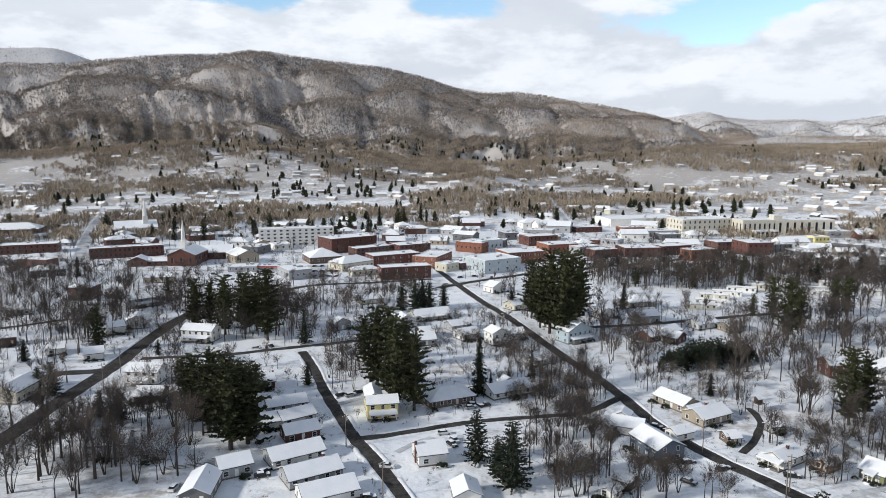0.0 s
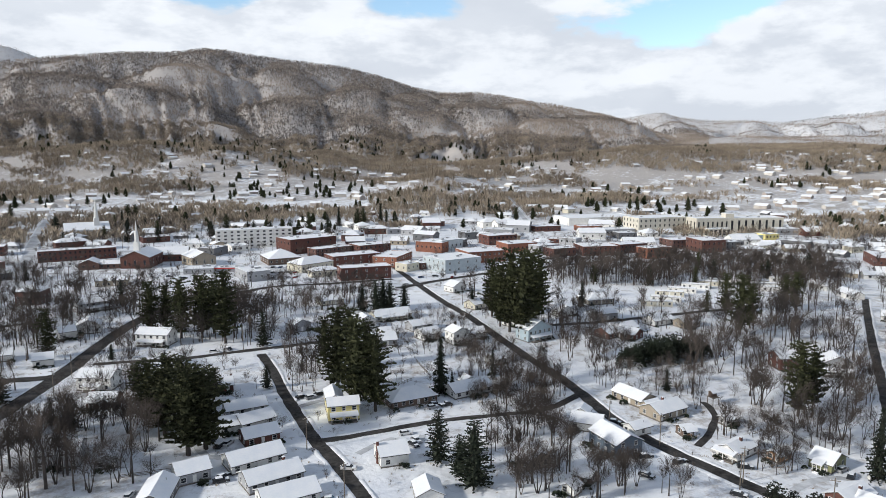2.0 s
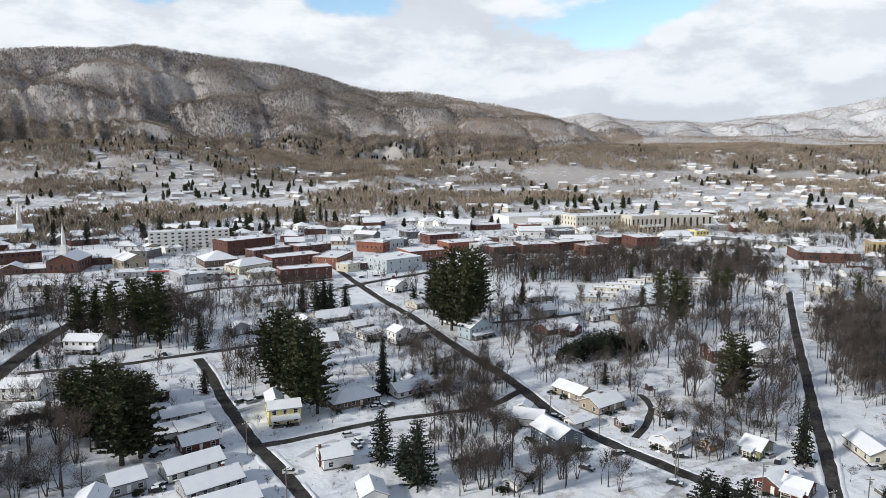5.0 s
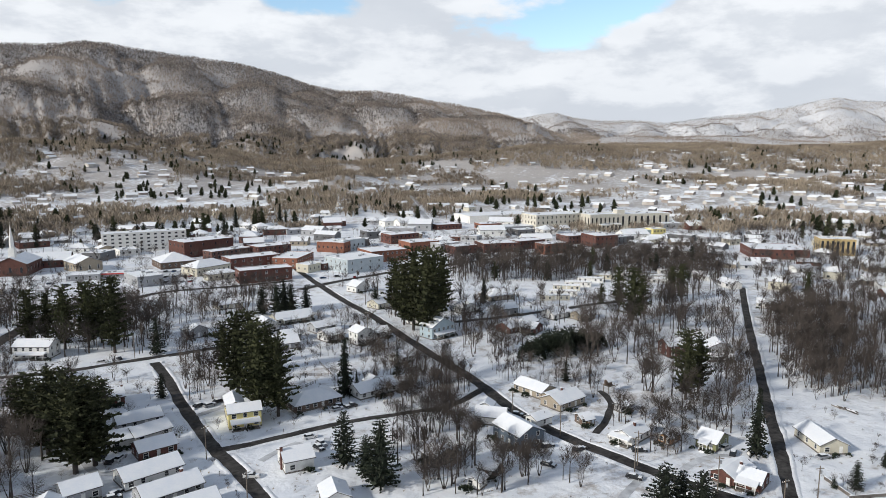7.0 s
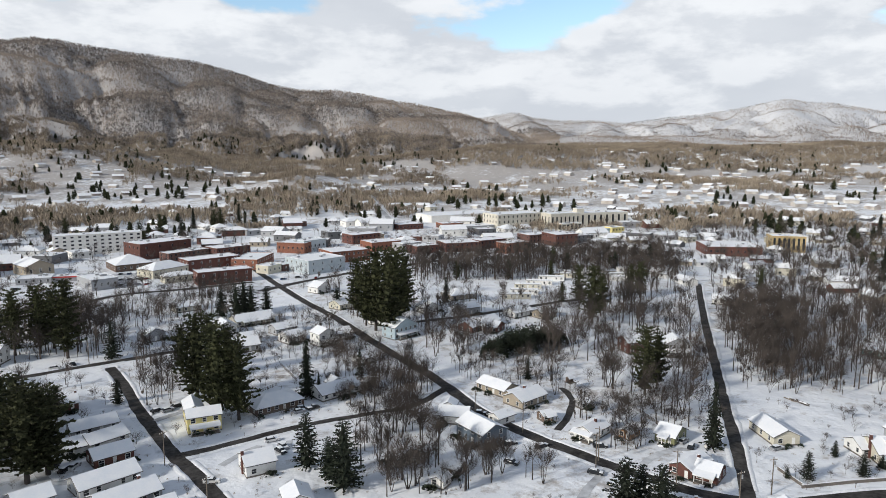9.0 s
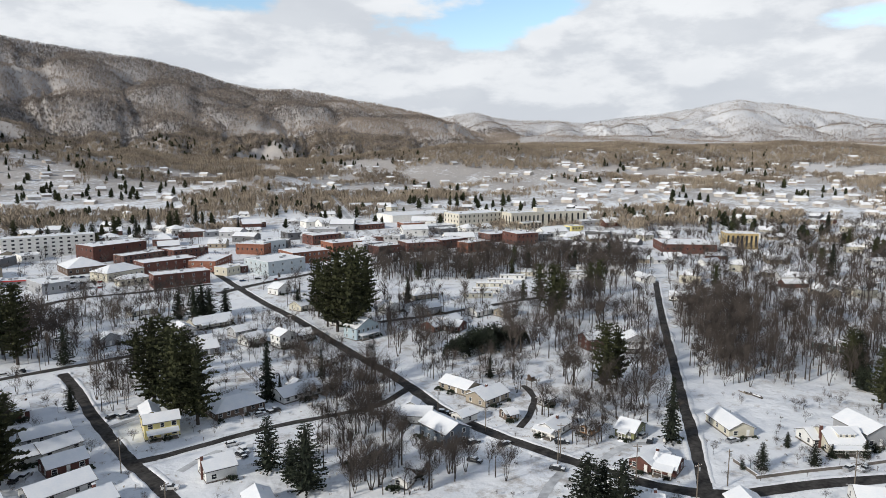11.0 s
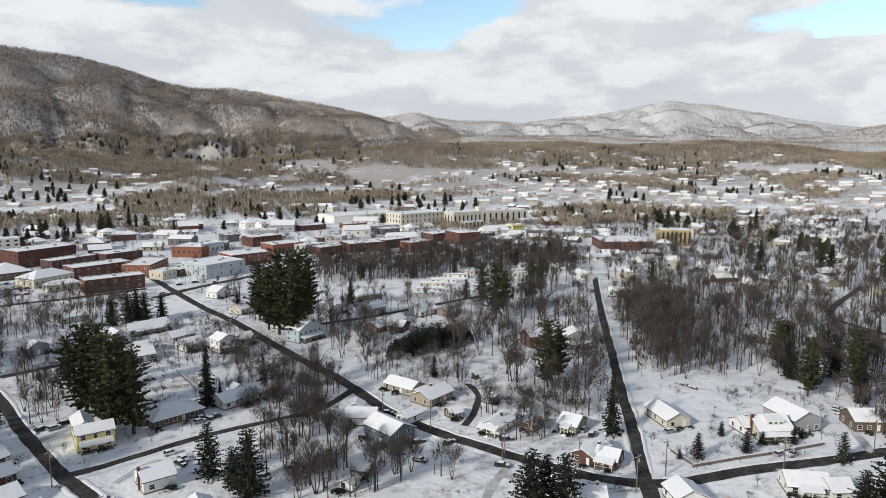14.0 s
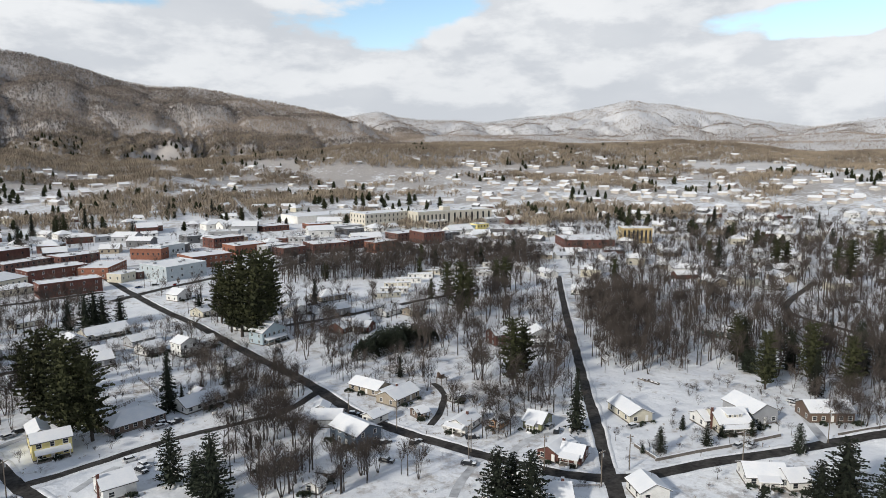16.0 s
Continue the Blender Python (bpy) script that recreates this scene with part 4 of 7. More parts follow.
def utility_pole(x, y, rot, h=10.5):
    if POLE:
        return copy_thing(POLE[0], pose(x, y, float(ground_z(x, y)), 0, 0, rot))
    bm = bmesh.new()
    bmesh.ops.create_cone(bm, cap_ends=True, segments=8, radius1=0.17, radius2=0.11, depth=h + 0.4, matrix=Matrix.Translation((0, 0, h / 2 - 0.2)))
    ob = new("utility_pole", mesh_of("utility_pole", bm, M["pole"]))
    ob.matrix_basis = pose(x, y, float(ground_z(x, y)), 0, 0, rot)
    tagged(ob, "weathered wooden utility pole beside the street", "pole", "utility poles")
    box_part("crossarm", -1.2, -0.07, h - 0.8, 1.2, 0.07, h - 0.65, M["pole"], ob)
    for u in (-1.05, -0.4, 0.4, 1.05):
        box_part("insulator", u - 0.06, -0.06, h - 0.65, u + 0.06, 0.06, h - 0.45, M["stucco"], ob)
    bm = bmesh.new()
    bmesh.ops.create_cone(bm, cap_ends=True, segments=10, radius1=0.26, radius2=0.26, depth=0.9, matrix=Matrix.Translation((0.4, 0, h - 1.7)))
    part("transformer", bm, M["steel"], ob)
    POLE.append(ob)
    return ob


def mobile_home(x, y, rot, colour):
    ob = thing("mobile_home", x, y, rot, "long pale mobile home with snow on its low roof", "mobile home", "mobile homes in a row")
    block(ob, 0, 2, 17, 4.2, 2.9, 0.5, "gable", colour, "x", over=0.15, base=False, door=True, sides=False)
    taken.append((x, y + 2, 6))
    return ob


def laurel(x, y, w, h, seed=3):
    """A mound of evergreen leaves."""
    rnd = random.Random(seed)
    V, F = [], []
    for _ in range(int(w * 90)):
        a, u, e = rnd.uniform(0, 6.283), rnd.random() ** 0.5, rnd.random()
        r = w / 2 * u
        z = h * math.sqrt(max(0, 1 - u * u)) * (0.45 + 0.55 * e) * rnd.uniform(0.75, 1.1)
        p = Vector((math.cos(a) * r, math.sin(a) * r * 0.8, max(0.1, z)))
        clump(V, F, p, Vector((math.cos(a), math.sin(a), 0.4)), rnd.uniform(0.5, 0.9), rnd, 4)
    ob = new("evergreen_bush", from_arrays("evergreen_bush", V, F, M["laurel"]))
    ob.matrix_basis = pose(x, y, 0)
    taken.append((x, y, w * 0.4))
    return tagged(ob, "dense dark evergreen laurel thicket in the snow", "bush", "laurel thicket")


HOUSE_FRONTS = []


def garden_bushes():
    """Clipped bushes along house fronts and tufts of dead grass on the lawns."""
    rnd = random.Random(8)
    V, F, gv, gf = [], [], [], []
    for x, y, rot, L in HOUSE_FRONTS:
        c, s = math.cos(radians(rot)), math.sin(radians(rot))
        for _ in range(rnd.randint(2, 5)):
            u, o, size = rnd.uniform(-L * 0.55, L * 0.55), rnd.uniform(0.9, 2.6), rnd.uniform(0.8, 1.7)
            p = Vector((x + c * u + s * o, y + s * u - c * o, 0.1))
            for _k in range(26):
                d = Vector((rnd.uniform(-1, 1), rnd.uniform(-1, 1), rnd.uniform(0, 1.2))).normalized()
                clump(V, F, p + d * size * 0.45, d, size * 0.7, rnd, 2)
        for _ in range(14):
            u, o = rnd.uniform(-L * 1.4, L * 1.4), rnd.uniform(-16, 14)
            p = Vector((x + c * u - s * o, y + s * u + c * o, 0.0))
            if free(p.x, p.y):
                for _k in range(6):
                    d = Vector((rnd.uniform(-0.8, 0.8), rnd.uniform(-0.8, 0.8), 1)).normalized()
                    blade(gv, gf, p + Vector((rnd.uniform(-0.5, 0.5), rnd.uniform(-0.5, 0.5), 0)), p + d * rnd.uniform(0.3, 0.8), 0.06)
    tagged(new("garden_bushes", from_arrays("garden_bushes", V, F, M["laurel"])), "small dark clipped bushes along the house fronts", "bushes", kind="stuff")
    tagged(new("dead_grass", from_arrays("dead_grass", gv, gf, M["straw"])), "tufts of dead grass sticking through the snow", "grass", kind="stuff")


def fence(x0, y0, x1, y1, h=1.3, step=2.4):
    a, b = Vector((x0, y0)), Vector((x1, y1))
    d = b - a
    ob = thing("fence", x0, y0, math.degrees(math.atan2(d.y, d.x)), "weathered wooden garden fence in the snow", "fence")
    n = max(2, int(d.length / step))
    for k in range(n + 1):
        u = d.length * k / n
        box_part("post", u - 0.06, -0.06, -0.2, u + 0.06, 0.06, h, M["pole"], ob)
    for z in (0.35, 0.75, 1.15):
        box_part("rail", 0, -0.03, z * h / 1.3, d.length, 0.03, (z + 0.14) * h / 1.3, M["pole"], ob)
    return ob


# ---- far woods ----
def far_woods(name, label, pts, heights, evergreen, seed, material="sunlit_far_twig", girth=1.0, blades=4):
    """Many distant trees in one mesh: crossed sprays of tapering stems, or tiered evergreen cones."""
    rs = np.random.RandomState(seed)
    n = len(pts)
    base = np.column_stack([pts, ground_z(pts[:, 0], pts[:, 1]) - 0.3])
    if evergreen:
        rnd = random.Random(seed)
        unit_v, unit_f = [], []
        for k in range(46):   # drooping sprays round a tapering crown
            z, a = 0.10 + 0.86 * (k / 46), 2.4 * k
            r = 0.40 * (1.04 - z) ** 0.6 * min(1.0, 0.5 + z * 1.6) * rnd.uniform(0.5, 1.25)
            c, s_ = math.cos(a), math.sin(a)
            w = rnd.uniform(0.07, 0.15)
            i = len(unit_v)
            unit_v += [(-s_ * w, c * w, z + 0.03), (s_ * w, -c * w, z + rnd.uniform(0.02, 0.10)), (c * r, s_ * r, z - rnd.uniform(0.0, 0.10)), (c * r * 0.3, s_ * r * 0.3, z + 0.12)]
            unit_f += [(i, i + 1, i + 2), (i + 1, i + 3, i + 2)]
    else:
        rnd = random.Random(seed)
        unit_v, unit_f = [], []
        for k in range(blades):
            a, out = 2.4 * k, 0.05 + 0.40 * (k / blades)
            top = Vector((math.cos(a) * out, math.sin(a) * out, 1.0 - 0.5 * (k / blades) ** 1.6 * rnd.uniform(0.6, 1.2)))
            root = Vector((math.cos(a) * out * 0.15, math.sin(a) * out * 0.15, 0.0 if k < 1 else rnd.uniform(0.2, 0.42)))
            wide = Vector((-math.sin(a + 0.9), math.cos(a + 0.9), 0.0)) * (0.028 if k < 1 else 0.055)
            mid = root.lerp(top, 0.68)
            i = len(unit_v)
            if k < 1:
                unit_v += [root - wide, root + wide, top]
            else:
                unit_v += [root, mid + wide, top - wide * 0.8]
            unit_f.append((i, i + 1, i + 2))
    U, G = np.array([tuple(v) for v in unit_v]), np.array(unit_f)
    a = rs.rand(n) * 2 * np.pi
    c, s = np.cos(a)[:, None], np.sin(a)[:, None]
    wide = (heights * (0.9 + 0.5 * rs.rand(n)) * girth)[:, None]
    X = (U[None, :, 0] * c - U[None, :, 1] * s) * wide
    Y = (U[None, :, 0] * s + U[None, :, 1] * c) * wide
    Z = U[None, :, 2] * heights[:, None] * np.ones_like(X)
    V = (np.stack([X, Y, Z], -1) + base[:, None, :]).reshape(-1, 3)
    Fc = (G[None] + (np.arange(n) * len(U))[:, None, None]).reshape(-1, 3)
    ob = new(name, from_arrays(name, V, Fc, M["far_needle" if evergreen else material]))
    return tagged(ob, label, "woods", kind="stuff")


def scatter(n, az0, az1, r0, r1, seed, keep):
    """n points over a sector, kept where keep(x, y, r, az) says so."""
    rs = np.random.RandomState(seed)
    az = np.radians(az0 + (az1 - az0) * rs.rand(n))
    r = np.sqrt(r0 * r0 + (r1 * r1 - r0 * r0) * rs.rand(n))
    x, y = r * np.sin(az), r * np.cos(az)
    m = keep(x, y, r, np.degrees(az), rs)
    return np.column_stack([x, y])[m]


def clear_of(pts, grow=0.0):
    c = np.array(taken)
    ok = np.ones(len(pts), bool)
    for cx, cy, cr in c:
        ok &= np.hypot(pts[:, 0] - cx, pts[:, 1] - cy) > cr + grow
    return pts[ok]


# ---- the place ----
# streets
road("road_left", 7.6, "dark wet two-lane street between snowbanks", (-139.1, 191.6), (-137.4, 204.6), (-137.7, 236.9), (-137.3, 278.9), (-140.1, 325.3), (-139.7, 364.9), (-132.4, 415.1), (-118.1, 454.1))
road("road_middle", 4.3, "dark wet residential street between snowbanks", (-6.8, 160.2), (-12.8, 175.6), (-22.4, 197.3), (-28.4, 208.9), (-42.5, 245.5), (-55.3, 282.7), (-63.1, 301.7))
road("road_cross", 4.6, "dark wet residential street across the snow", (-130.6, 290.7), (-112.3, 294.0), (-95.7, 296.5), (-73.0, 306.2), (-51.2, 314.5), (-33.5, 322.3))
road("road_side", 3.6, "dark wet side street between snowbanks", (-27.6, 206.8), (-21.2, 208.5), (-9.8, 212.9), (3.0, 218.0), (16.3, 222.3), (33.8, 225.3), (50.1, 229.9), (65.1, 244.3))
road("road_main", 5.0, "dark wet through street running to the town centre", (-8.4, 533.1), (6.2, 470.0), (22.3, 407.1), (35.3, 364.9), (45.1, 324.3), (53.1, 292.3), (60.2, 268.0), (65.5, 244.3), (69.7, 219.9), (77.6, 197.9), (86.3, 182.4), (94.4, 168.5), (102.3, 156.3), (110.9, 146.9), (118.5, 141.8), (129.7, 138.7), (149.2, 137.1), (168.4, 134.0), (189.5, 131.3), (216.6, 128.1), (244.6, 124.8))
road("road_straight", 4.0, "straight dark asphalt lane through snowy woods", (117.6, 141.2), (127.2, 156.2), (141.1, 178.5), (158.5, 207.4), (187.1, 253.2), (219.1, 304.5), (254.5, 359.8), (277.9, 395.9))
road("road_south", 4.6, "short dark asphalt lane", (117.9, 141.0), (112.6, 131.7), (105.2, 119.1), banks=False)
road("road_wood", 4.2, "narrow wet lane winding through woods", (315.4, 172.7), (316.9, 191.2), (322.5, 219.6), (325.2, 244.0), (335.0, 259.4), (361.3, 275.7), (395.6, 292.4), (420.8, 305.1))
road("road_bluff", 6.5, "dark street along the bluff below the town", (-3.3, 444.6), (17.7, 463.9), (46.5, 485.0), (73.2, 503.2), (114.8, 522.8), (170.3, 549.5), (246.4, 591.6), (296.8, 585.2), (323.1, 555.1), (343.5, 522.8))
road("road_town_edge", 6.5, "slushy street along the edge of town", (-132.8, 395.0), (-118.6, 415.1), (-102.6, 435.5), (-84.3, 454.1), (-51.3, 461.9), (-7.5, 476.3), material='asphalt')
road("road_church", 6.5, "slushy grey street before the churches", (-302.4, 505.5), (-279.9, 510.3), (-229.3, 510.3), (-191.4, 510.3), (-153.4, 510.3), (-126.4, 503.2), material='slush')
road("road_north", 9.0, "slushy grey street running out of town", (-275.3, 507.9), (-304.5, 575.9), (-343.0, 660.8), (-382.9, 755.5), (-413.1, 834.1), material='slush')
road("road_mid", 5.0, "narrow dark residential street in the snow", (56.6, 339.5), (80.2, 345.2), (105.7, 350.2), (142.8, 362.0), (172.1, 371.3), (197.3, 375.6))
road("road_field", 5.0, "dark lane across a snowy field", (-232.9, 337.9), (-215.7, 346.9), (-201.8, 358.7), (-180.8, 364.9))
road("road_stub", 6.0, "dark side street joining the through street", (-164.3, 268.7), (-152.2, 271.6), (-141.8, 273.7), (-136.2, 278.9), banks=False)
road("road_hill", 6.5, "dark street climbing out of town", (146.8, 685.1), (147.2, 795.7), (154.8, 944.3), (166.7, 1089.2), material='slush')
road("driveway_tracks", 3.0, "wet driveway with slush", (217.5, 162.5), (209.7, 154.2), (201.2, 143.5), (191.9, 131.5), banks=False, material='slush')
road("driveway_tracks", 2.6, "slushy driveway between houses", (-51.5, 197.3), (-58.5, 198.1), (-65.3, 209.8), banks=False, material='slush')
road("driveway_tracks", 2.6, "slushy driveway with tyre tracks", (102.8, 167.9), (112.1, 173.3), (120.1, 174.2), (123.9, 170.5), banks=False, material='slush')
road("driveway_tracks", 2.6, "slushy driveway with tyre tracks", (74.9, 151.3), (81.1, 158.6), (87.8, 164.8), (92.2, 167.9), banks=False, material='slush')
road("driveway_tracks", 2.6, "slushy driveway with tyre tracks", (67.0, 177.8), (69.3, 188.0), (72.7, 201.3), banks=False, material='slush')
road("driveway_tracks", 2.4, "slushy driveway with tyre tracks", (-14.2, 197.3), (-4.3, 207.6), (2.8, 201.3), (5.6, 209.8), banks=False, material='slush')
road("driveway_tracks", 2.6, "slushy driveway with tyre tracks", (-37.0, 236.9), (-32.5, 240.8), (-28.7, 243.2), banks=False, material='slush')
road("driveway", 2.4, "winding dark wet driveway through the snow", (89.1, 196.6), (95.2, 203.4), (100.8, 212.0), (105.2, 219.9), (106.9, 227.9), (106.7, 233.1), banks=False)

road("car_park", 30.0, "slushy grey car park behind the shops", (-101.0, 482.0), (-93.0, 505.0), (-90.0, 532.0), banks=False, material='slush', lift=0.03)
road("town_street", 7.0, "slushy street between the brick shops", (-30.0, 565.0), (30.0, 575.0), (90.0, 575.0), (150.0, 562.0), (250.0, 572.0), banks=False, material='slush')
road("town_street", 7.0, "slushy street behind the apartment block", (-250.0, 620.0), (-170.0, 612.0), (-100.0, 590.0), (-30.0, 565.0), banks=False, material='slush')
road("town_street", 7.0, "slushy street before the courthouse", (170.0, 660.0), (260.0, 675.0), (330.0, 670.0), (430.0, 650.0), banks=False, material='slush')

# houses along the streets
house(-150.7, 246.5, 88, 20.3, 10, 4.6, "gable", "x", "cream", "cream barn-like house with a broad snowy roof", rise=2.2)
house(-116.0, 257.3, -6, 13.2, 9, 5.2, "gable", "x", "white", "white two-storey house with snowy gabled roof", por=0.5)
house(-105.4, 237.7, 3, 9.5, 9, 2.8, "gable", "x", "brick", "low red brick house with a snowy roof", chim=-0.4)
house(-115.6, 316.9, -11, 15.6, 9, 5.6, "gable", "x", "white", "white two-storey house with porches and snow", por=0.8)
house(-98.5, 192.2, 9, 11.8, 9, 4.6, "gable", "x", "grey", "pale grey house with steep snowy roofs among trees", wing=(-2, 5, 6, 4, 'y'))
house(-84.2, 191.3, 19, 6.7, 8, 2.6, "gable", "y", "grey", "small grey cottage with a snowy roof")
house(-63.3, 166.0, 4, 7.6, 13, 3.0, "gable", "y", "dkgrey", "dark garage with a wide snow-covered roof")
house(-56.9, 181.3, 30, 8.7, 8, 3.4, "gable", "x", "grey", "grey house with a snowy roof beside bare trees")
house(-67.1, 252.2, 19, 7.5, 8, 3.0, "gable", "x", "brick", "small red brick house with a chimney and snow", chim=0.45)
house(-53.3, 229.7, 25, 13.7, 8, 2.7, "gable", "x", "grey", "grey ranch house with a long snowy roof")
house(-55.2, 214.3, 26, 6.4, 8, 2.7, "gable", "x", "white", "small white house with a snowy roof")
house(-47.0, 218.5, 36, 11.4, 8, 2.7, "gable", "x", "white", "white ranch house with a long snowy roof")
house(-43.3, 205.5, 28, 10.7, 8, 3.0, "gable", "x", "brick", "red brick ranch house with a snowy roof")
house(-41.2, 189.3, 32, 15.7, 9, 2.8, "gable", "x", "white", "long white ranch house with a snowy roof")
house(-34.1, 177.5, 31, 15.2, 9, 2.8, "gable", "x", "grey", "long grey ranch house with a brick chimney", chim=0.25)
house(-28.2, 166.5, 27, 14.4, 9, 2.8, "gable", "x", "white", "long pale ranch house under thick snow")
house(-20.1, 222.8, 11, 10.3, 7, 5.6, "gable", "x", "yellow", "yellow two-storey house with white porch and snow", por=0.85, wing=(-2.2, 11, 5.6, 5.4, 'y'))
house(-2.8, 188.3, 15, 8.2, 9, 3.6, "gable", "x", "white", "white house on a stone base with snowy roof", chim=-0.52)
house(3.7, 235.6, 24, 17.6, 12, 2.6, "hip", "x", "brown", "low brown ranch house with a wide snowy roof")
house(25.6, 244.1, 28, 16.3, 9, 2.6, "gable", "x", "white", "low white house with an L-shaped snowy roof", wing=(4, 4, 6, 2.6, 'y'))
house(-8.8, 310.3, 14, 11.7, 10, 3.0, "gable", "x", "grey", "grey house with a snowy roof below pines")
house(26.6, 311.7, 27, 8.3, 8, 6.0, "gable", "y", "white", "tall white gabled house with snowy roof", por=0.8)
house(35.5, 320.8, 21, 8.4, 8, 3.0, "gable", "x", "white", "small white house with a snowy roof")
house(-5.1, 359.4, 25, 20.6, 10, 3.0, "gable", "x", "cream", "long cream house with a snowy roof", por=0.7)
house(-18.3, 342.9, 21, 9.6, 9, 4.2, "gable", "y", "white", "white cottage with a steep snowy gable")
house(-50.1, 338.5, 35, 9.5, 9, 4.0, "gable", "y", "grey", "grey house with a steep snowy roof among trees")
house(64.2, 316.5, 32, 14.6, 9, 6.0, "gable", "y", "ltblue", "light blue two-storey house with snowy gables", por=0.8)
house(106.4, 321.9, 34, 23.1, 9, 3.0, "gable", "x", "brick", "red brick ranch house with a snowy roof")
house(114.8, 389.9, 15, 16.4, 14, 3.0, "hip", "x", "tan", "low tan building with a wide hipped snowy roof")
house(78.8, 233.8, -61, 13.5, 8, 2.8, "gable", "x", "tan", "long tan ranch house with a snowy roof")
house(90.3, 218.7, 28, 13.1, 9, 2.8, "gable", "x", "tan", "tan ranch house with a carport and snow", wing=(0, 3, 6, 2.6, 'x'), chim=0.0)
house(107.6, 352.1, 16, 11.5, 9, 4, "gable", "x", "grey", "grey gabled house with a snowy roof")
house(102.9, 318.0, -45, 15.5, 9, 3.0, "gable", "x", "brick", "red brick house with a snowy roof")
house(93.9, 187.7, -57, 6.8, 11, 2.8, "gable", "y", "white", "white bungalow with a deep porch and snow", por=0.95, chim=0.1)
house(58.9, 194.2, -69, 13.0, 9.5, 4.8, "gable", "x", "blue", "slate blue house with white windows and snowy roof")
house(57.7, 209.5, -26, 9.9, 8, 3.0, "gable", "x", "white", "white house with steep snowy gables among trees", wing=(-3, 5, 5, 3.4, 'y'))
house(106.5, 184.9, -59, 4.1, 6, 2.5, "gable", "y", "wood", "small orange wooden garage with a snowy roof")
house(116.8, 179.0, -56, 6.3, 9, 2.7, "gable", "x", "olive", "small olive green house with a snowy roof", por=0.4)
house(108.7, 158.2, -62, 6.8, 11, 2.9, "gable", "y", "brick", "red brick house with a white gable window and snow", chim=0.3)
house(113.4, 153.8, -52, 6.3, 8, 2.7, "gable", "x", "brick", "low red brick wing with porch and snowy roof", por=0.8)
house(152.0, 168.3, -9, 8.4, 14, 3.0, "gable", "y", "cream", "cream house with a long snowy gabled roof")
house(173.0, 148.7, -19, 10.8, 12, 3.4, "gable", "x", "cream", "cream bungalow with a dormer and wide front porch", por=0.95, chim=-0.52, dorm=(0.5, 5.0))
house(187.4, 149.8, -7, 10.1, 14, 4.4, "gable", "y", "grey", "grey gambrel house with a wide snowy roof")
house(169.6, 155.2, -9, 4.9, 8, 2.8, "gable", "x", "white", "low white side wing with a snowy roof")
house(152.4, 119.7, -32, 10.6, 9, 2.8, "gable", "x", "white", "long white ranch house with a snowy roof", por=0.5)
house(158.4, 114.4, -20, 6.0, 8, 2.8, "gable", "x", "white", "white garage with a snowy roof")
house(208.2, 141.1, -26, 14.5, 10, 3.6, "gable", "x", "brown", "brown house half hidden by bare trees")
house(172.3, 257.3, -17, 12.2, 9, 5.2, "gable", "y", "grey", "grey two-storey house with a porch and snow", por=0.9)
house(156.9, 265.6, 2, 7.9, 9, 5.2, "gable", "x", "brick", "red brick house with white gable and snow")
house(95.2, 135.3, -26, 9.5, 9, 2.6, "gable", "x", "white", "white house under thick roof snow", chim=0.3)
house(120.1, 126.7, -15, 8.1, 8, 3.0, "gable", "y", "white", "white cottage with a steep snowy roof")
house(256.7, 231.7, -58, 18.3, 8, 3.0, "gable", "x", "teal", "low teal house deep in bare woods")
house(364.0, 364.4, -26, 18.9, 10, 4.0, "gable", "x", "white", "white house with a snowy roof beyond the woods")
house(373.2, 297.2, -26, 12.8, 10, 3.4, "gable", "x", "white", "white house with a broad snowy roof in the woods")
house(449.6, 336.0, -4, 12.3, 9, 3.4, "gable", "y", "white", "white gabled house with snow in the woods")
house(381.6, 256.0, -43, 9.9, 9, 3.4, "gable", "x", "grey", "grey house with a snowy roof in the woods")
house(258.3, 337.3, -35, 19.0, 9, 3.0, "gable", "x", "white", "long white house with a snowy roof")
house(33.1, 185.6, -64, 6.5, 8, 3.0, "gable", "x", "tan", "small tan cottage with a steep snowy roof")
house(47.5, 174.6, -41, 4.7, 5, 2.5, "gable", "x", "brown", "brown wooden shed with snow on its roof")
house(42.4, 168.8, -45, 3.7, 4, 2.5, "gable", "y", "white", "small white shed with a snowy roof")
house(70.9, 206.0, -64, 5.2, 7, 2.8, "gable", "y", "white", "small white garage with a snowy roof")
house(-118.2, 215.0, 12, 6.8, 8, 3.2, "gable", "x", "white", "white cottage behind bare trees under snow")
house(6.4, 165.6, 7, 6.8, 8, 3.0, "gable", "y", "white", "white house with a snowy gable")
house(-170.2, 296.1, 22, 6.8, 8, 3.0, "gable", "x", "white", "white cottage with a snowy roof")
house(-199.7, 309.8, 31, 7.1, 8, 4.2, "gable", "x", "brick", "red brick house with white windows and snow")
house(-217.1, 407.1, 0, 13.9, 13, 8.0, "hip", "x", "dkbrick", "square dark brick house with a snowy hipped roof")
house(-169.6, 390.7, 42, 21.6, 11, 5.2, "gable", "x", "grey", "large pale house with a porch and snow", por=0.6)
house(-154.1, 340.7, 18, 11.0, 9, 4.2, "gable", "y", "white", "white gabled cottage with snow")
house(-191.8, 461.9, 12, 19.8, 10, 4.0, "gable", "x", "tan", "long tan house with a snowy roof")
house(-158.8, 330.4, 36, 7.2, 8, 4.0, "gable", "x", "white", "white house with a snowy roof among trees")
house(-279.6, 483.9, 28, 23.0, 13, 5.0, "hip", "x", "dkgrey", "large dark house with dormers and a snowy hipped roof", chim=0.1)
house(-162.3, 247.3, 62, 4.1, 8, 3, "gable", "x", "white", "white shed with a snowy roof")
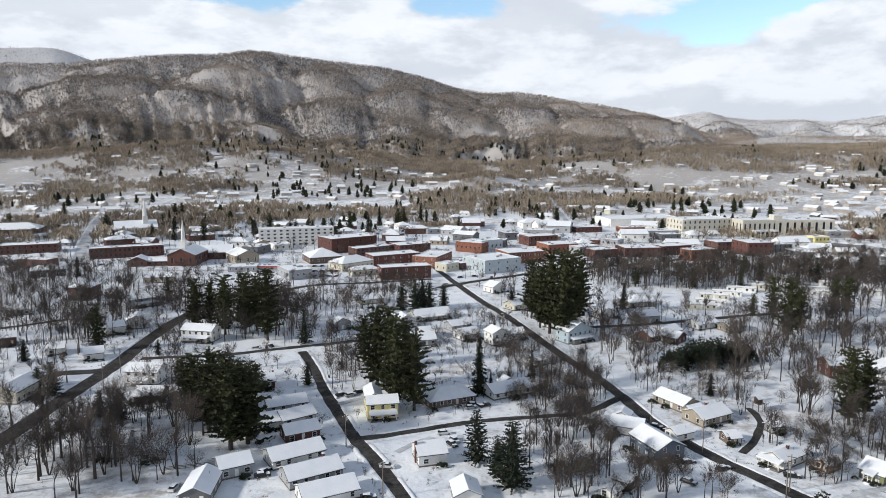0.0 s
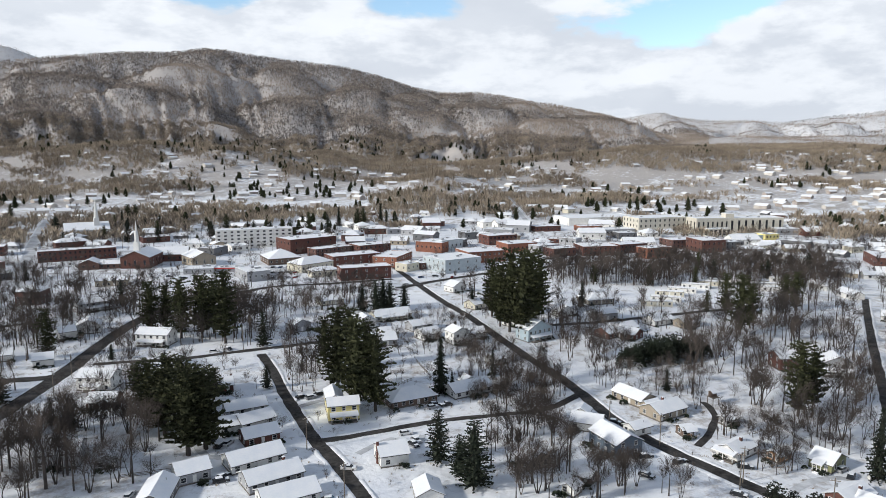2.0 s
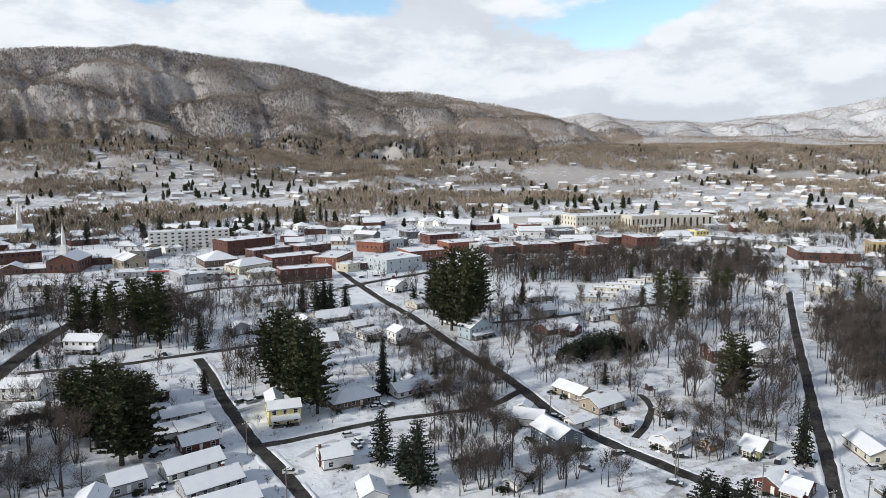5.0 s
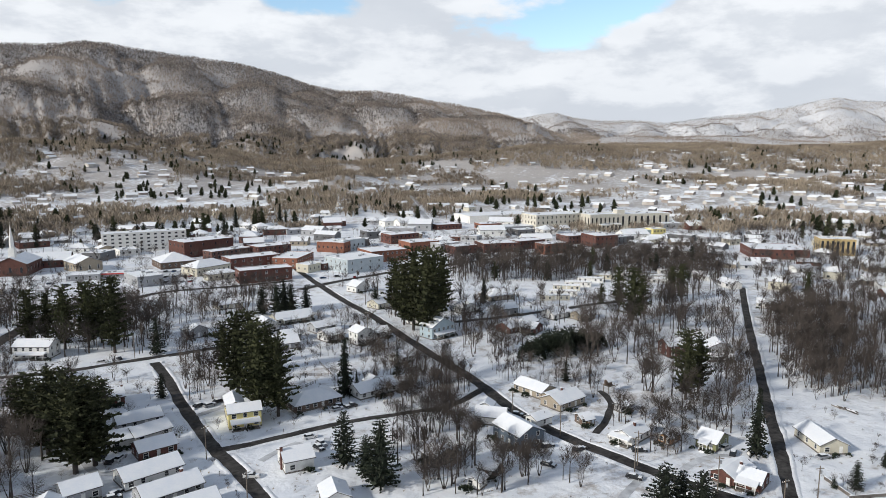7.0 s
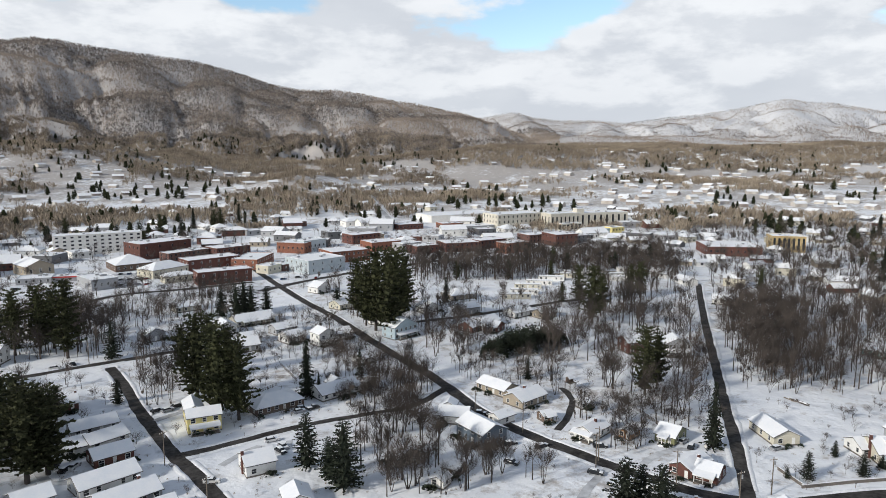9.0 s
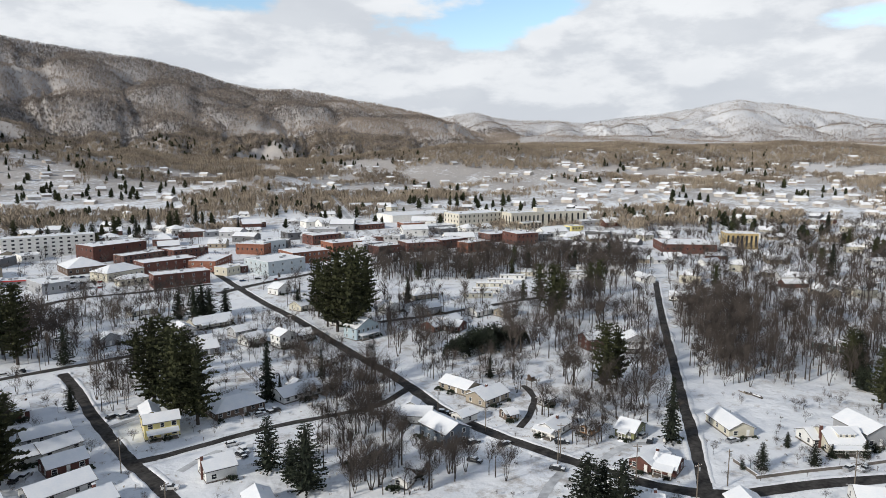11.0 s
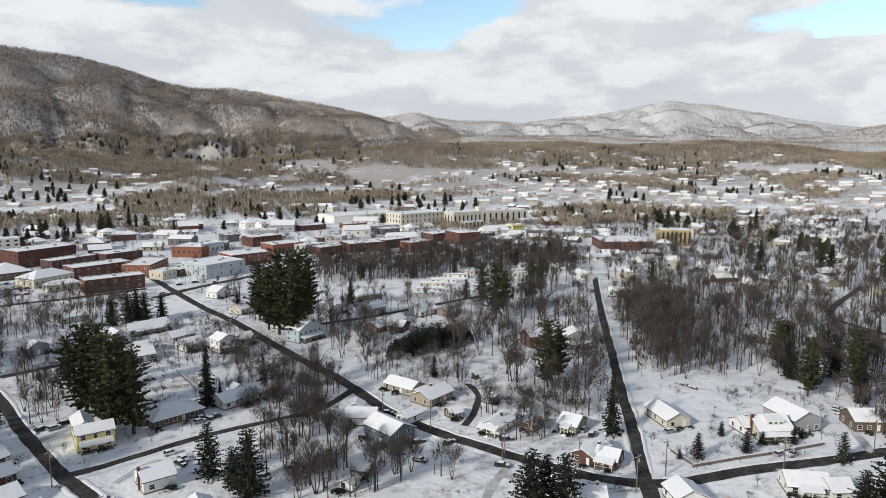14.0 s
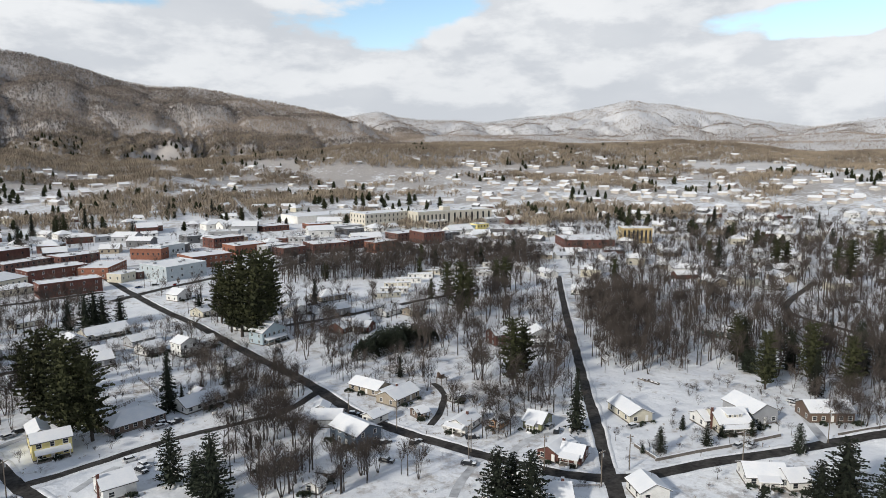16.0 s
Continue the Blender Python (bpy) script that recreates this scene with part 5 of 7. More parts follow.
house(60.8, 344.6, 42, 13.6, 8, 3, "gable", "x", "white", "white cottage with a snowy roof")
house(13.7, 319.8, 31, 9.6, 9, 3.2, "gable", "x", "white", "white house with a snowy roof")
house(-41.0, 398.0, 25, 14.0, 9, 3.0, "gable", "x", "cream", "cream house with a snowy roof below the town")
house(45.1, 383.6, 38, 13.4, 9, 3.2, "gable", "x", "cream", "cream cottage with a snowy roof")
house(35.6, 430.2, 38, 11.2, 9, 4, "gable", "y", "white", "white gabled house with snow")
house(104.9, 289.1, 37, 8.2, 6, 2.6, "gable", "x", "brown", "small brown shed with snow")
house(106.2, 211.1, 16, 3.3, 3.5, 2.4, "gable", "x", "grey", "small grey garden shed with a snowy roof")
house(89.2, 203.8, 12, 3.9, 4, 2.4, "gable", "x", "brown", "small brown garden shed with a snowy roof")
house(-6.5, 323.8, 20, 8.6, 8, 3.0, "gable", "x", "white", "white cottage with a snowy roof behind pines")
house(9.4, 337.4, 29, 11.2, 8, 3.0, "gable", "x", "grey", "grey house with a low snowy roof")
house(41.5, 281.2, 34, 8.2, 7, 2.7, "gable", "x", "white", "small white house with snow among bare trees")
house(-20.1, 302.6, 13, 7.7, 7, 2.8, "gable", "x", "white", "white cottage with a snowy roof")
house(-149.6, 288.3, 25, 7.6, 8, 3.2, "gable", "x", "white", "white house with snowy roof beside evergreens")
house(-229.9, 369.4, 25, 9.3, 9, 3.4, "gable", "x", "grey", "grey house with a snowy roof among bare trees")
house(-107.5, 369.4, 25, 9.0, 9, 3.4, "gable", "x", "tan", "tan house with a snowy roof behind pines")
house(88.2, 363.0, 21, 10.7, 8, 3.0, "gable", "y", "white", "white gabled cottage with snow")
house(133.5, 340.7, 25, 13.3, 9, 3.0, "gable", "x", "white", "white house with a snowy roof")
house(145.7, 334.7, 24, 10.5, 8, 3.0, "gable", "x", "tan", "tan house with a snowy roof")

# town centre
block_building(-356.9, 593.4, 21, 44.8, 20, 8, "brick", "long red brick building with a snowy flat roof", rows=2, cols=10)
block_building(-430.0, 687.9, 15, 51.7, 25, 8, "dkbrick", "large dark brick building with a snowy roof", rows=2, roof='hx')
block_building(-325.7, 538.7, 31, 42.1, 12, 4.5, "grey", "long low grey building with a snowy roof", rows=1, roof='hx')
church = block_building(-313.9, 708.8, 27, 41.1, 30, 8, "stucco", "pale church with columned portico and white steeple", rows=1, roof='gx', category='church', win=(1.4, 3.2))
steeple(church, 9, 10, 13, 26, 5)
for k in range(6):
    box_part("column", -18 + k * 3.6, -3.2, -1, -17.2 + k * 3.6, -2.4, 7.6, M["trim"], church)
box_part("portico_roof", -20, -4.2, 7.6, 2, 0, 9.2, M["snow"], church)
block_building(-262.8, 573.1, 25, 56.8, 14, 9, "brick", "long two-storey red brick school with snowy roof", rows=2, cols=16)
church = block_building(-202.0, 530.5, 0, 21.5, 30, 8.5, "brick", "red brick church with a steep gable and white steeple", rows=1, cols=3, roof='gy', category='church', win=(1.4, 3.6))
steeple(church, 0, 6, 14, 22, 4)
block_building(-187.9, 563.8, 12, 28.9, 22, 5.5, "brick", "brick church hall with a broad snowy roof", rows=1, roof='gx')
block_building(-234.5, 526.6, 10, 14.3, 14, 4.6, "dkbrick", "small brick chapel with a steep snowy gable", rows=1, cols=2, roof='gy')
block_building(-218.1, 531.8, 7, 21.1, 9, 3.6, "dkbrick", "low brick hall wing with a snowy roof", rows=1, roof='gx')
block_building(-152.7, 538.5, 36, 18.3, 24, 7, "tan", "tan stone church with a steep snowy roof", rows=1, cols=3, roof='gy', category='church', win=(1.2, 2.8))
block_building(-163.8, 629.5, 33, 13.3, 10, 5, "tan", "small tan building with a snowy gable", rows=1, roof='gy')
block_building(-135.0, 638.9, 16, 68.1, 15, 17, "stucco", "white five-storey apartment block with small dark windows", rows=5, cols=12, win=(2.0, 1.2), category='apartment block', cornice=False)
block_building(-77.5, 605.2, 37, 45.0, 26, 13, "brick", "tall red brick building with a snowy flat roof", rows=2, cols=4)
block_building(-92.3, 544.0, 25, 25.8, 26, 5, "brown", "brown low building with a large hipped snowy roof", rows=1, roof='hx')
block_building(-58.0, 587.0, 38, 36.0, 14, 7, "dkbrick", "dark brick shop building with a snowy flat roof", rows=2)
block_building(-35.3, 532.0, 28, 39.4, 18, 9, "brick", "red brick commercial block with a snowy roof", rows=2, cols=6)
block_building(-25.2, 475.3, 17, 35.3, 14, 9, "brick", "long red brick building with a snowy flat roof", rows=2, cols=5)
block_building(-63.3, 513.0, 43, 29.0, 18, 6, "cream", "pale green-cream building with a snowy hipped roof", rows=1, roof='hx')
block_building(-55.0, 489.4, 26, 20.5, 9, 4.5, "cream", "low cream annex with a snowy roof", rows=1, roof='hx')
block_building(-23.9, 596.6, 32, 30.7, 20, 8, "brick", "red brick building with a snowy flat roof", rows=2)
block_building(-98.4, 474.2, 31, 16.3, 26, 7, "grey", "low grey building with a snowy flat roof", rows=1)
shop = block_building(-126.7, 510.3, 0, 24.0, 9, 3.6, "grey", "low grey shop with a bright red canopy edge", rows=0, cornice=False)
box_part("canopy_fascia", -12.3, -0.5, 2.7, 12.3, -0.02, 3.4, M["redpaint"], shop, "bright red canopy fascia")
block_building(-147.7, 504.4, 7, 20.7, 16, 4, "grey", "low grey shop with a snowy flat roof", rows=1)
block_building(1.1, 538.9, 69, 34.7, 20, 8, "orange", "brick corner building in sunlit orange tint, snowy roof", rows=2)
block_building(7.2, 508.0, 46, 13.4, 12, 6, "cream", "cream building with a snowy flat roof", rows=1)
block_building(20.8, 517.8, 33, 18.3, 16, 5, "dkbrick", "low dark building with a snowy roof", rows=1)
block_building(44.0, 502.1, 31, 32.1, 30, 10, "panel", "pale blue-grey panelled building with a sloped snowy roof", rows=2, cols=4)
block_building(22.2, 601.6, -31, 26.0, 24, 9, "orange", "brick building in sunlit orange tint, snowy flat roof", rows=1)
block_building(43.4, 608.3, 35, 23.8, 16, 10, "panel", "pale blue metal-clad building with snow", rows=1)
block_building(67.0, 544.0, 20, 32.8, 26, 9, "orange", "red brick block in sunlit orange tint, snowy roof", rows=2)
block_building(94.1, 646.4, 22, 30.5, 20, 9, "brick", "red brick building with a snowy flat roof", rows=2)
block_building(104.2, 596.6, 20, 29.0, 22, 8, "orange", "brick building in sunlit orange tint, snowy flat roof", rows=1)
block_building(125.6, 590.1, 27, 21.3, 18, 7, "grey", "grey building with a snowy roof", rows=1)
block_building(135.6, 571.3, 23, 22.8, 16, 7, "brick", "red brick building with a snowy roof", rows=1)
block_building(166.8, 574.3, 6, 30.8, 24, 8, "brick", "long red brick building with a snowy flat roof", rows=2)
block_building(199.6, 586.8, 19, 29.0, 20, 8, "brick", "red brick shop building with a snowy roof", rows=2)
block_building(211.1, 556.6, 20, 24.9, 14, 9, "orange", "square red brick building in sunlit orange tint, snowy roof", rows=2, cols=3)
block_building(256.2, 611.7, 14, 28.8, 20, 8, "dkbrick", "dark brick shop row with a snowy roof", rows=2)
block_building(269.2, 583.6, 8, 22.8, 26, 11, "brick", "tall red brick building with a snowy flat roof", rows=2)
block_building(297.3, 603.2, 10, 18.8, 16, 7, "dkgrey", "dark grey shop with a snowy roof", rows=2)
block_building(334.2, 637.8, 8, 21.0, 16, 8, "ltblue", "light blue building with a snowy roof", rows=1)
block_building(350.4, 637.2, 11, 15.5, 14, 9, "yellow", "yellow building with a snowy flat roof", rows=2, cols=4)
block_building(272.8, 714.8, 14, 57.3, 30, 17, "stone", "pale stone courthouse with three rows of windows", rows=3, cols=10, win=(1.3, 2.4), category='courthouse')
block_building(322.3, 704.1, 9, 37.8, 20, 17, "stone", "pale stone government building with tall windows", rows=1, cols=7, win=(1.6, 9.0), category='government building')
hall = block_building(371.4, 708.8, 3, 61.0, 26, 16, "stone", "long pale stone hall with tall dark window bays", rows=1, cols=8, win=(2.2, 10.5), category='government building')
box_part("stair_tower", -33, 2, -1, -24, 12, 20.5, M["stone"], hall, "plain pale stone stair tower")
box_part("tower_snow", -32.8, 2.2, 20.5, -24.2, 11.8, 20.8, M["snow"], hall)
block_building(323.1, 688.2, 14, 26.3, 9, 8, "stone", "pale stone entrance portico with a snowy roof", rows=1, cols=5, win=(3.2, 6.0))
block_building(233.5, 794.3, 13, 88.8, 42, 8, "stucco", "wide low white warehouse with a snowy roof", rows=0, cornice=False)
block_building(157.0, 740.6, 16, 30.1, 22, 6, "brick", "low brick building with a snowy roof", rows=1)
block_building(203.0, 737.0, 8, 25.4, 18, 6, "orange", "low brick building in sunlit orange tint, snowy roof", rows=1)
block_building(224.4, 708.5, 11, 37.8, 20, 6, "grey", "low grey building with a snowy roof", rows=1)
block_building(378.9, 492.6, -21, 43.8, 40, 8, "brick", "wide red brick building with a broad snowy roof", rows=1, cols=8)
block_building(439.5, 501.5, -26, 27.4, 20, 14, "ochre", "ochre building with tall dark window bays", rows=1, cols=7, win=(1.6, 10.0))
block_building(510.1, 550.2, -9, 13.4, 14, 5, "stucco", "small white building with a snowy roof", rows=1)
block_building(391.5, 588.2, 1, 38.0, 30, 6, "grey", "low grey building with a wide snowy roof", rows=1)
mobile_home(154.8, 395.0, -20, 'white')
mobile_home(163.0, 410.3, -20, 'cream')
mobile_home(174.7, 420.0, -20, 'stucco')
mobile_home(188.5, 432.0, -20, 'white')
mobile_home(201.5, 440.9, -20, 'cream')
mobile_home(213.2, 446.4, -20, 'stucco')
mobile_home(224.2, 450.2, -20, 'white')
mobile_home(233.5, 442.7, -20, 'cream')
mobile_home(235.1, 432.0, -8, 'stucco')
mobile_home(257.8, 450.2, -8, 'white')
mobile_home(145.6, 383.5, -8, 'cream')
mobile_home(235.8, 420.0, -8, 'stucco')

# evergreens
plant("spruce", 13.4, 247.3, 21.4, False, 1.0)
plant("spruce", 18.2, 255.3, 6.5, False, 1.0)
plant("spruce", 35.1, 265.9, 11.6, True, 1.0)
plant("spruce", 25.5, 259.9, 5.7, False, 1.0)
plant("spruce", 21.4, 257.9, 4.1, True, 1.0)
plant("pine", -24.7, 251.6, 31.6, False, 1.1)
plant("pine", -16.7, 233.1, 31.9, False, 1.1)
plant("pine", -10.0, 231.0, 27.5, False, 1.15)
plant("pine", -22.1, 278.9, 25.2, False, 1.1)
plant("pine", -33.6, 286.7, 19.8, False, 1.0)
plant("pine", -14.1, 251.6, 26.2, False, 1.0)
plant("fir", 9.7, 190.5, 15.9, True, 1.1)
plant("fir", 18.4, 175.6, 19.1, False, 1.15)
plant("fir", 15.1, 182.7, 11.6, False, 1.1)
plant("pine", 52.3, 332.5, 40.8, False, 1.0)
plant("pine", 62.0, 330.4, 41.1, False, 1.0)
plant("pine", 47.5, 364.9, 30.8, False, 1.0)
plant("pine", 56.6, 320.3, 41.3, False, 1.0)
plant("pine", 73.9, 367.5, 31.0, False, 1.0)
plant("pine", 49.1, 343.4, 29.1, False, 1.0)
plant("fir", -22.8, 380.7, 15.5, False, 1.0)
plant("fir", -15.4, 378.0, 18.2, False, 1.0)
plant("fir", -7.6, 378.0, 17.6, False, 1.0)
plant("fir", 0.3, 386.3, 14.4, False, 1.0)
plant("fir", -11.6, 387.7, 18.0, False, 1.0)
plant("pine", -123.2, 337.9, 25.9, False, 1.0)
plant("pine", -106.2, 330.4, 28.7, False, 1.0)
plant("pine", -96.5, 330.4, 30.0, False, 1.0)
plant("pine", -83.0, 320.3, 33.8, False, 1.0)
plant("pine", -117.4, 343.4, 23.4, False, 1.0)
plant("pine", -93.0, 337.9, 27.3, False, 1.0)
plant("fir", -64.4, 314.5, 16.2, True, 1.0)
plant("fir", -99.5, 286.7, 7.0, False, 1.0)
plant("pine", -84.6, 226.3, 20.9, False, 1.5)
plant("pine", -64.0, 199.3, 27.4, False, 1.5)
plant("pine", -60.0, 203.4, 24.4, False, 1.5)
plant("pine", -80.4, 234.2, 20.1, False, 1.5)
plant("pine", -97.8, 251.6, 12.3, False, 1.4)
plant("pine", -75.8, 214.3, 21.8, False, 1.5)
plant("pine", -68.5, 223.8, 19.7, False, 1.5)
plant("pine", -80.0, 245.5, 15.5, False, 1.4)
plant("pine", -68.5, 245.5, 11.8, False, 1.3)
plant("fir", -115.9, 225.3, 9.4, True, 1.2)
plant("fir", -107.0, 220.4, 11.1, True, 1.2)
plant("fir", -142.8, 244.3, 13.3, True, 1.2)
plant("fir", -151.4, 250.3, 9.6, True, 1.2)
plant("fir", -125.2, 296.5, 7.2, False, 1.0)
plant("fir", -51.9, 256.6, 9.4, False, 1.0)
plant("pine", -154.4, 301.7, 21.2, True, 1.0)
plant("pine", 163.2, 320.3, 29.2, False, 1.0)
plant("pine", 217.9, 367.5, 21.8, False, 1.0)
plant("pine", 166.2, 364.9, 13.0, False, 1.0)
plant("fir", 98.1, 245.5, 8.6, False, 1.0)
plant("spruce", 101.9, 384.9, 15.3, False, 1.0)
plant("fir", 38.8, 384.9, 12.7, False, 1.0)
plant("pine", 174.2, 332.5, 22.7, False, 1.0)
plant("pine", 215.4, 374.0, 19.0, False, 1.0)
plant("spruce", 129.4, 172.7, 21.0, False, 0.9)
plant("pine", 133.1, 218.1, 25.8, False, 1.0)
plant("pine", 141.1, 223.0, 21.6, False, 1.0)
plant("fir", 81.7, 140.3, 16.8, True, 1.35)
plant("fir", 89.3, 136.6, 16.1, True, 1.35)
plant("fir", 159.5, 103.1, 19.3, False, 1.35)
plant("fir", 167.0, 96.6, 16.1, False, 1.3)
plant("fir", 153.8, 105.8, 13.4, False, 1.2)
plant("fir", 87.3, 142.2, 13.7, True, 1.2)
plant("fir", 141.7, 148.4, 8.3, True, 1.0)
plant("fir", 177.8, 129.9, 9.6, True, 1.0)
plant("fir", 141.1, 111.9, 7.0, False, 1.0)
plant("fir", 160.0, 158.1, 5.1, False, 1.0)
plant("fir", 167.0, 148.5, 4.3, False, 1.0)
plant("fir", 176.5, 145.4, 5.6, False, 1.0)
plant("pine", 215.4, 173.3, 21.7, False, 1.0)
plant("pine", 236.2, 170.3, 23.3, False, 1.0)
plant("pine", 233.6, 202.8, 19.6, False, 1.0)
plant("pine", 238.3, 155.8, 21.3, False, 1.0)
plant("spruce", 404.7, 373.2, 23.4, False, 1.0)
plant("pine", 450.5, 351.4, 20.0, False, 1.0)
plant("pine", 432.2, 289.1, 28.8, False, 1.0)
plant("pine", 452.8, 312.4, 19.9, False, 1.0)
plant("pine", 297.1, 359.9, 16.0, False, 1.0)
plant("spruce", 227.1, 161.1, 17.0, False, 1.0)
plant("spruce", 222.1, 258.1, 12.7, False, 1.0)
plant("pine", 500.4, 314.3, 29.1, False, 1.0)
plant("pine", 433.4, 346.3, 22.9, False, 1.0)
plant("pine", 176.2, 364.2, 22.1, False, 1.0)
plant("fir", 256.2, 241.9, 7.0, False, 1.0)
plant("spruce", -258.3, 485.0, 14.2, False, 1.0)
plant("fir", -178.4, 286.7, 9.9, False, 1.0)
plant("fir", -162.0, 402.5, 16.0, False, 1.0)
plant("pine", -100.9, 750.8, 21.6, False, 1.0)
plant("spruce", -73.2, 798.4, 22.9, False, 1.0)
plant("pine", -50.1, 774.7, 22.2, False, 1.0)
plant("spruce", -25.5, 799.0, 26.1, False, 1.0)
plant("pine", -45.1, 798.9, 20.9, False, 1.0)

# evergreen thickets
laurel(94.3, 275.2, 12, 8.7, 1190)
laurel(101.3, 278.9, 13, 10.2, 1215)
laurel(107.8, 277.4, 14, 11.6, 1245)
laurel(117.0, 282.7, 14, 11.6, 1275)
laurel(123.9, 285.1, 12, 10.2, 1300)
laurel(128.9, 286.7, 10, 7.2, 1318)
laurel(107.7, 286.7, 12, 10.2, 1230)
laurel(116.0, 288.3, 12, 10.2, 1262)

# leafless trees
grove(('tall', 'tall', 'multi', 'bare'), 60, -147, 214, -106, 224, -76, 167, -115, 164, 12.0, 25.0, 1, 0.5, False)
grove(('bare', 'tall', 'multi', 'bare'), 14, -106, 229, -79, 214, -67, 179, -84, 179, 9.5, 20.4, 2, 0.5, False)
grove(('bare', 'tall', 'multi', 'bare'), 16, -117, 287, -76, 287, -54, 201, -89, 214, 9.5, 19.0, 42, 0.5, False)
grove(('bare', 'tall', 'multi', 'bare'), 150, -338, 496, -223, 496, -147, 322, -210, 303, 8.5, 20.4, 3, 0.5, False)
grove(('bare', 'tall', 'multi', 'bare'), 26, -223, 322, -163, 322, -142, 252, -157, 224, 8.5, 19.0, 31, 0.5, False)
grove(('bare', 'tall', 'multi', 'bare'), 75, -193, 427, -87, 395, -71, 320, -121, 317, 9.5, 21.8, 4, 0.5, False)
grove(('bare', 'tall', 'multi', 'bare'), 34, -59, 322, -37, 333, -26, 252, -41, 246, 8.5, 19.0, 5, 0.5, False)
grove(('bare', 'tall', 'multi', 'bare'), 14, -60, 395, -21, 395, -6, 322, -43, 313, 7.6, 17.7, 32, 0.5, False)
grove(('bare', 'tall', 'multi'), 30, 40, 287, 63, 272, 64, 237, 28, 224, 8.5, 17.7, 6, 0.5, False)
grove(('bare', 'tall', 'multi', 'bare'), 26, 26, 210, 50, 210, 40, 167, 21, 167, 7.6, 17.7, 7, 0.5, False)
grove(('multi', 'bare', 'tall'), 30, 42, 197, 52, 184, 74, 164, 35, 164, 7.6, 16.3, 8, 0.5, False)
grove(('bare', 'multi'), 22, 38, 224, 52, 221, 50, 197, 35, 201, 7.6, 16.3, 88, 0.5, False)
grove(('multi', 'bare'), 62, 147, 355, 213, 367, 142, 214, 98, 224, 11, 22.5, 9, 0.5, False)
grove(('tall', 'bare'), 420, 109, 538, 350, 533, 271, 410, 100, 454, 8.5, 20.4, 10, 0.5, False)
grove(('tall', 'tall', 'bare', 'multi'), 360, 296, 344, 463, 264, 273, 153, 198, 208, 9.5, 23.1, 11, 0.5, False)
grove(('tall', 'bare'), 420, 379, 479, 626, 360, 445, 254, 275, 335, 8.5, 20.4, 12, 0.5, False)
grove(('bare', 'tall', 'multi', 'bare'), 80, 194, 393, 255, 364, 184, 255, 142, 275, 9.5, 21.8, 13, 0.5, False)
grove(('bare', 'tall', 'multi', 'bare'), 80, -107, 454, -5, 454, -27, 381, -78, 355, 7.6, 17.7, 14, 0.5, False)
grove(('bare', 'tall', 'multi', 'bare'), 40, -4, 367, 43, 355, 42, 287, 4, 287, 4.8, 12.2, 15, 0.5, False)
grove(('bare', 'tall', 'multi', 'bare'), 45, 69, 349, 118, 338, 93, 279, 70, 279, 8.5, 19.0, 16, 0.5, False)
grove(('bare', 'tall', 'multi', 'bare'), 22, 172, 260, 186, 254, 142, 183, 126, 186, 8.5, 19.0, 17, 0.5, False)
grove(('tall', 'multi', 'fir', 'bare'), 60, 249, 223, 320, 180, 249, 138, 207, 174, 8.5, 19.0, 18, 0.5, False)
grove(('bare', 'multi'), 22, 231, 166, 259, 152, 222, 129, 198, 141, 6.6, 15.0, 19, 0.5, False)
grove(('bare',), 170, -422, 656, 387, 658, 275, 464, -301, 464, 6.6, 15.0, 20, 0.5, False)
grove(('bare',), 120, -507, 791, 495, 779, 398, 623, -402, 623, 6.6, 15.0, 33, 0.5, False)
grove(('bare', 'tall'), 40, 22, 464, 74, 508, 78, 367, 34, 355, 7.6, 16.3, 34, 0.5, False)
grove(('bare',), 12, 137, 170, 206, 137, 190, 126, 125, 145, 3, 6, 21, 0.5, False)
grove(('shrub',), 50, -93, 287, 55, 303, 47, 170, -54, 170, 1.2, 2.6, 22, 0.5, False)
grove(('shrub',), 40, 91, 271, 225, 169, 154, 113, 54, 161, 1.2, 2.6, 23, 0.5, False)
grove(('shrub',), 260, 109, 538, 350, 533, 271, 410, 100, 454, 2, 4, 24, 0.5, False)
grove(('shrub',), 90, 296, 344, 463, 264, 261, 145, 190, 200, 2, 4, 25, 0.5, False)

grove(('tall', 'bare', 'multi'), 110, 262, 341, 302, 341, 212, 213, 187, 225, 8.5, 20.4, 51, 0.5, False)
grove(('shrub', 'shrub', 'bare'), 120, 262, 341, 438, 257, 263, 151, 181, 212, 2, 5, 52, 0.5, False)
grove(('multi', 'bare'), 22, 146, 283, 189, 263, 136, 181, 112, 204, 12, 21, 53, 0.5, False)
grove(('tall', 'bare'), 120, 270, 514, 369, 467, 279, 352, 204, 388, 7.6, 17.7, 54, 0.5, False)
grove(('bare', 'tall', 'multi', 'bare'), 60, 91, 427, 167, 367, 147, 322, 71, 333, 6.6, 16.3, 55, 0.5, False)
grove(('tall', 'bare', 'multi'), 50, 94, 214, 141, 210, 116, 170, 99, 179, 4.8, 13.6, 56, 0.5, False)
grove(('shrub', 'bare'), 80, -223, 322, -139, 367, -110, 287, -151, 214, 2.8, 10.9, 57, 0.5, False)
grove(('bare', 'tall', 'multi', 'bare'), 60, -108, 427, -69, 367, -57, 303, -82, 322, 7.6, 17.7, 58, 0.5, False)
grove(('bare', 'shrub'), 60, 26, 322, 48, 322, 51, 234, 23, 234, 3.8, 13.6, 59, 0.5, False)
grove(('bare', 'shrub'), 70, -44, 367, 36, 367, 45, 303, -6, 287, 2.8, 10.9, 60, 0.5, False)
grove(('bare', 'tall'), 130, 444, 467, 650, 365, 489, 272, 332, 348, 8.5, 19.0, 61, 0.5, False)
